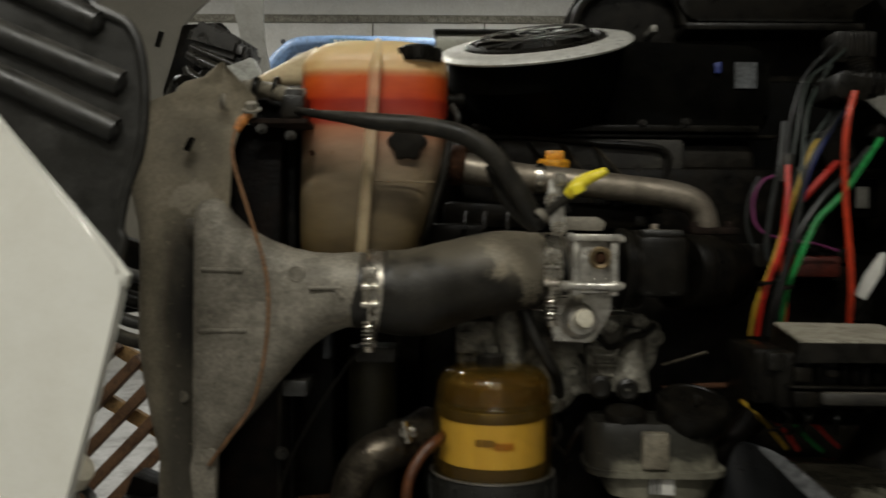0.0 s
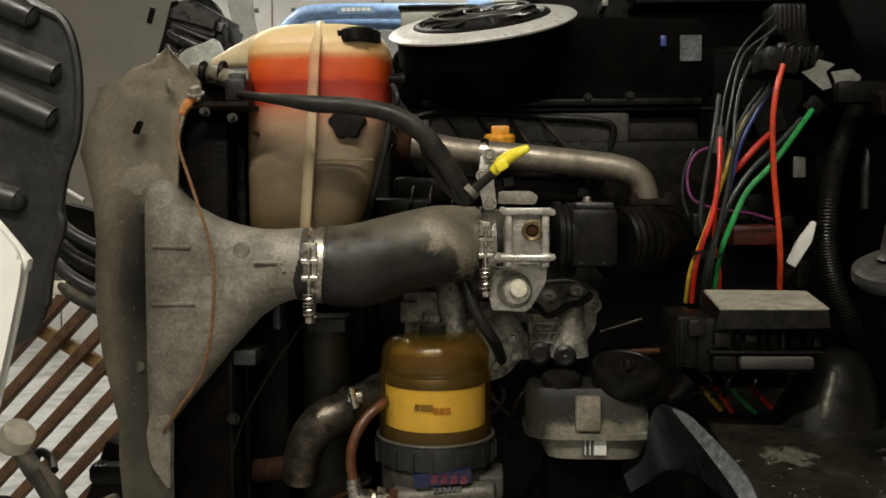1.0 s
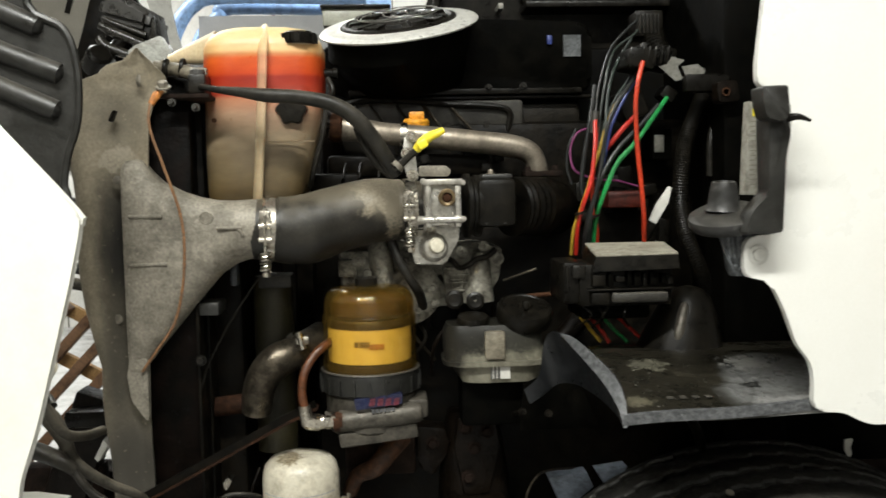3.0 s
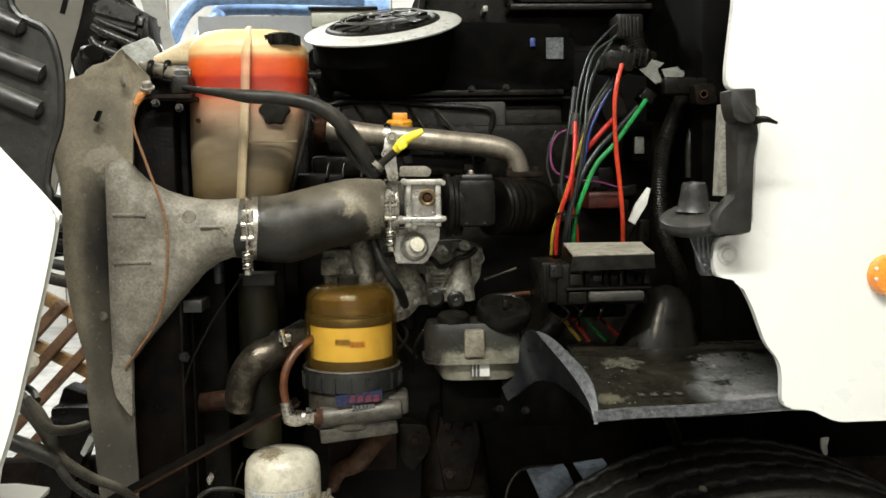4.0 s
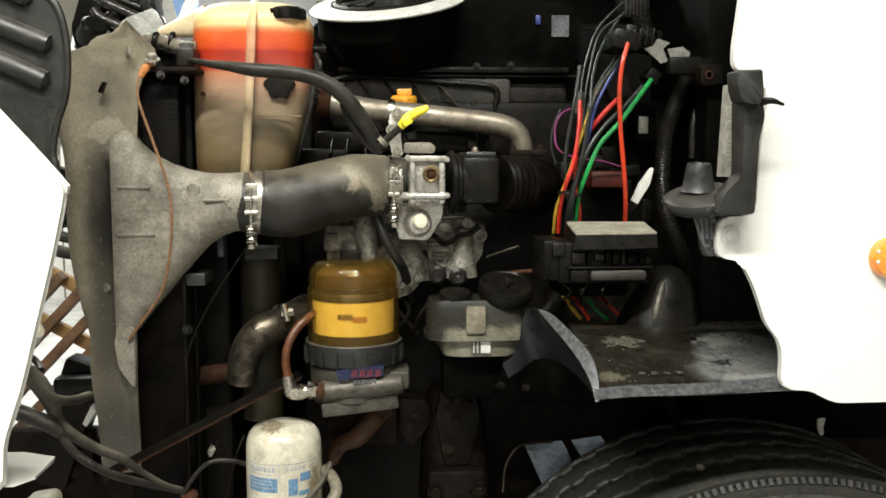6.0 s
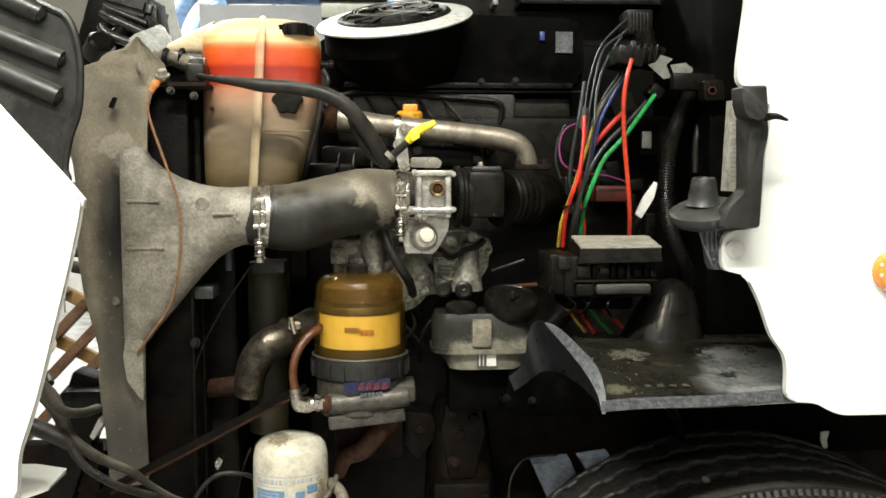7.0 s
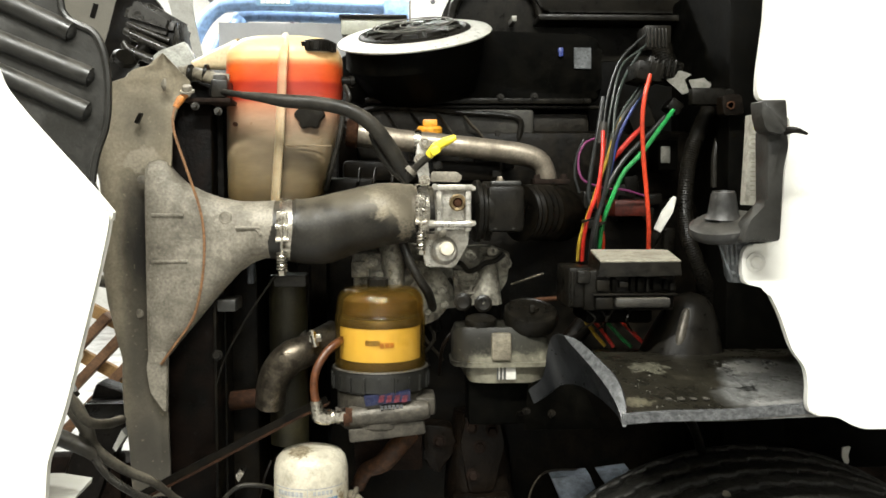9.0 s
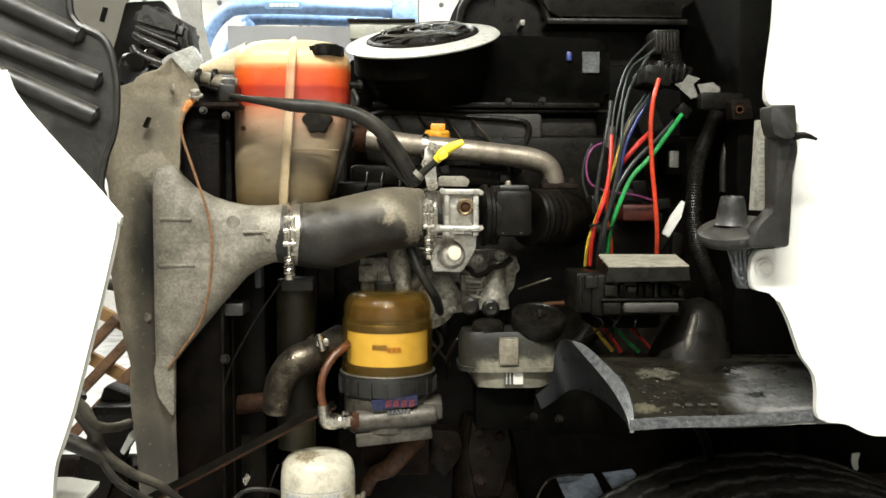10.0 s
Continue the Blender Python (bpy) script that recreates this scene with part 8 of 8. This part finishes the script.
# ---------------------------------------------------------------- things behind the baffle's top
fin = thing("hood_hinge_block", (-0.4677, 2.1975, 1.8020), "glossy black finned plastic hinge block", "hinge block")
for a, b, c, r in (((-0.5566, 2.2260, 1.9307), (-0.5189, 2.2260, 1.9095), (-0.4404, 2.2260, 1.8756), 8.5), ((-0.5572, 2.2165, 1.8948), (-0.5372, 2.2165, 1.8704), (-0.4696, 2.2165, 1.8428), 8.5), ((-0.5706, 2.2070, 1.8577), (-0.5470, 2.2070, 1.8409), (-0.5230, 2.2070, 1.8224), 10), ((-0.5557, 2.2450, 1.9531), (-0.5159, 2.2450, 1.9349), (-0.4383, 2.2450, 1.9041), 5)):
    part("fin", tube(B(), [a, b, c], [r * 0.00128, r * 0.0017, r * 0.00154], 14, 5), GLOSSBLACK, fin)
quad = [Vector(p) for p in ((-0.5552, 2.2355, 2.0107), (-0.5115, 2.2355, 2.0204), (-0.4223, 2.2355, 1.9682), (-0.4358, 2.2355, 1.9181), (-0.5718, 2.2355, 1.9577))]
bm = B()
loft(bm, [quad, [p + Vector((0.02, 0.16, 0)) for p in quad]])
bmesh.ops.bevel(bm, geom=bm.edges[:], offset=0.016, segments=4, affect="EDGES")
part("top_plate", bm, GLOSSBLACK, fin)
part("core", prism(B(), [(-0.5581, 2.0006), (-0.4113, 1.9626), (-0.3967, 1.8753), (-0.4691, 1.8190), (-0.5505, 1.8305)], 2.2640, 2.3495, 0.004), BLACK, fin)
part("mount_arm", tube(B(), [(-0.4840, 2.3020, 1.8305), (-0.3320, 2.0740, 1.7165), (-0.1705, 1.7700, 1.6500)], 0.020, 10, 5), BLACK, fin)
part("front_lug", prism(B(), rounded([(-0.4133, 1.9550), (-0.4110, 1.9036), (-0.3770, 1.8771), (-0.3587, 1.8300), (-0.3805, 1.8378), (-0.4300, 1.8846)], 0.003, 2), 2.2260, 2.2735, 0.003), GLOSSBLACK, fin)
part("rear_leaf", prism(B(), rounded([(-0.7540, 2.1428), (-0.6271, 2.1508), (-0.5676, 2.0516), (-0.5874, 1.8929), (-0.7977, 1.8532), (-0.8135, 1.9326), (-0.7818, 2.0318)], 0.01, 2), 2.8000, 2.8600, 0.004), GRIME, fin, "grimy black rear leaf")
part("knob", lathe(B(), [(0.0, -0.03), (0.030, -0.03), (0.034, -0.022), (0.034, 0.028), (0.026, 0.036), (0.0, 0.037)], (-0.5610, 2.2000, 1.8289), (0.5, -0.6, 0.5), 24), BLACK, fin, "black round knob")
part("knob_stem", tube(B(), [(-0.5513, 2.2000, 1.8289), (-0.5013, 2.2400, 1.8889)], 0.018, 12, 2), BLACK, fin)
hframe = part("inner_frame", prism(B(), rounded([(-1.4399, 2.8493), (-0.5535, 2.8493), (-0.6062, 2.4483), (-0.6843, 2.3175), (-0.7688, 2.2415), (-0.8089, 2.1972), (-0.8384, 2.0980), (-0.8680, 2.0051), (-0.8996, 1.8573), (-0.9228, 1.6041), (-0.9967, 1.3297), (-1.2289, 1.2875), (-1.4399, 1.3719)], 0.02, 3), 3.0000, 3.0200, 0.003), HOODGREY, hood, "grey inner hood frame with slot")
part("slot", prism(B(), [(-0.9082, 2.1179), (-0.8934, 2.1684), (-0.8766, 2.1642), (-0.8913, 2.1137)], 2.9940, 3.0010), GRIME, hframe, "dark slot")
edge = []
for xa, xb, y in ((308, 362, -260), (313, 360, -60), (320, 360, 0), (331, 364, 40), (342, 372, 80), (353, 381, 112), (366, 390, 135), (380, 392, 150)):
    s = (2.90 + 0.32) / 1573.0
    edge.append((0.3372 + (xa - 784) * s, 0.3372 + (xb - 784) * s, 1.2905 - (y - 441) * s))
part("edge_strip", loft(B(), [[(a, 2.90, z), (b, 2.93, z), (b, 2.95, z), (a, 2.92, z)] for a, b, z in edge]), LABELWHITE, hframe, "white curved edge strip")
flap = thing("rubber_flap", (-0.2500, 1.5650, 1.6400), "pale torn rubber flap beside the radiator top", "rubber flap")
part("sheet", prism(B(), rounded([(-0.3020, 1.7520), (-0.2850, 1.7640), (-0.2360, 1.7830), (-0.2130, 1.7380), (-0.2470, 1.7080), (-0.2720, 1.7250), (-0.2950, 1.7340)], 0.004, 3), 1.5500, 1.5800, 0.003), GREYWHITE, flap)
part("stem", box(B(), -0.2620, -0.1950, 1.5700, 1.5860, 1.6400, 1.7300, 0.003), BLACK, flap)


# dark hoses and trim of the nose, seen between liner and baffle
nose = thing("nose_ducting", (-0.5696, 1.7000, 1.2732), "black ribbed nose ducting behind the baffle", "ducting")
part("backing", prism(B(), [(-0.6896, 1.5150), (-0.5700, 1.4850), (-0.4339, 1.4450), (-0.4407, 1.3359), (-0.5453, 1.3245), (-0.6949, 1.4162)], 1.75, 1.80, 0.004), GRIME, nose)
for k, (dy, r) in enumerate(((0, 9), (34, 12), (66, 9), (92, 10))):
    part("duct_rib", tube(B(), [(-0.6333, 1.6800, 1.4954), (-0.5849, 1.6600, 1.4681), (-0.5376, 1.6400, 1.4361), (-0.4837, 1.6400, 1.4092), (-0.4269, 1.6600, 1.3921)], r * 0.00128, 12, 6), (LINER, BLACK, LINER, HOSEGREY)[k], nose).location.z -= dy * 0.00128
part("bracket", box(B(), -0.3173, -0.2912, 1.315, 1.76, 1.6383, 1.6672, 0.005), GRIME, nose)
part("bright_trim", tube(B(), [(-0.5541, 1.6200, 1.5273), (-0.5074, 1.6200, 1.4998)], 0.0039, 8, 2), LABELWHITE, nose, "bright trim strip")
part("pale_clip", box(B(), -0.6003, -0.5548, 1.64, 1.70, 1.3194, 1.3488, 0.006), CANWHITE, nose, "pale clip")
part("pale_clip", box(B(), -0.5474, -0.5165, 1.64, 1.70, 1.3021, 1.3271, 0.006), CANWHITE, nose, "pale clip")

# grimy shackle, rods and bolts low in the bay
shackle = thing("spring_shackle", (0.3623, 1.3300, 0.9032), "grimy brown spring shackle plate with bolts", "shackle")
part("plate", prism(B(), rounded([(0.3245, 1.0497), (0.3939, 1.0522), (0.3995, 0.9895), (0.3816, 0.9030), (0.3323, 0.8982), (0.3172, 0.9905)], 0.012, 3), 1.33, 1.41, 0.004), GRIMEBROWN, shackle)
part("ear", prism(B(), rounded([(0.2453, 1.0292), (0.3045, 1.0231), (0.3099, 0.9849), (0.2776, 0.9306), (0.2506, 0.9529)], 0.012, 3), 1.35, 1.42, 0.004), GRIMEBROWN, shackle)
for at in ((0.3384, 1.3300, 1.0280), (0.3769, 1.3300, 1.0200), (0.3535, 1.3300, 0.9900), (0.3408, 1.3300, 0.9361), (0.2776, 1.3500, 0.9962)):
    part("bolt", hexbolt(B(), at, (0, -1, 0), 0.009, 0.010), RUSTDARK, shackle)
for at in ((0.4098, 1.1100, 1.1098), (0.4464, 1.0800, 1.1131)):
    part("clip", hexbolt(B(), at, (0, -1, 0.2), 0.0045, 0.008), GRIME, shackle, "small grimy clip")
part("clip_arm", tube(B(), [(0.4105, 1.1150, 1.1086), (0.4151, 1.2500, 1.0716), (0.3963, 1.3500, 1.0439)], 0.004, 8, 3), GRIME, shackle)
part("clip_arm", tube(B(), [(0.4473, 1.0850, 1.1119), (0.4661, 1.2500, 1.0649), (0.3963, 1.3500, 1.0363)], 0.004, 8, 3), GRIME, shackle)
for k, (x0, x1) in enumerate(((0.1687, 0.1641), (0.2270, 0.2224), (0.2949, 0.2994), (0.4217, 0.4108))):
    line("vertical_rod", [(x0, 1.42, 1.10), ((x0 + x1) / 2, 1.425, 0.95), (x1, 1.44, 0.75)], (4, 3, 4, 2.5)[k], 1.42, (HOSE, GRIMEBROWN, HOSE, PIPEDARK)[k], "thin dark rod in front of the chassis rail", "rod")
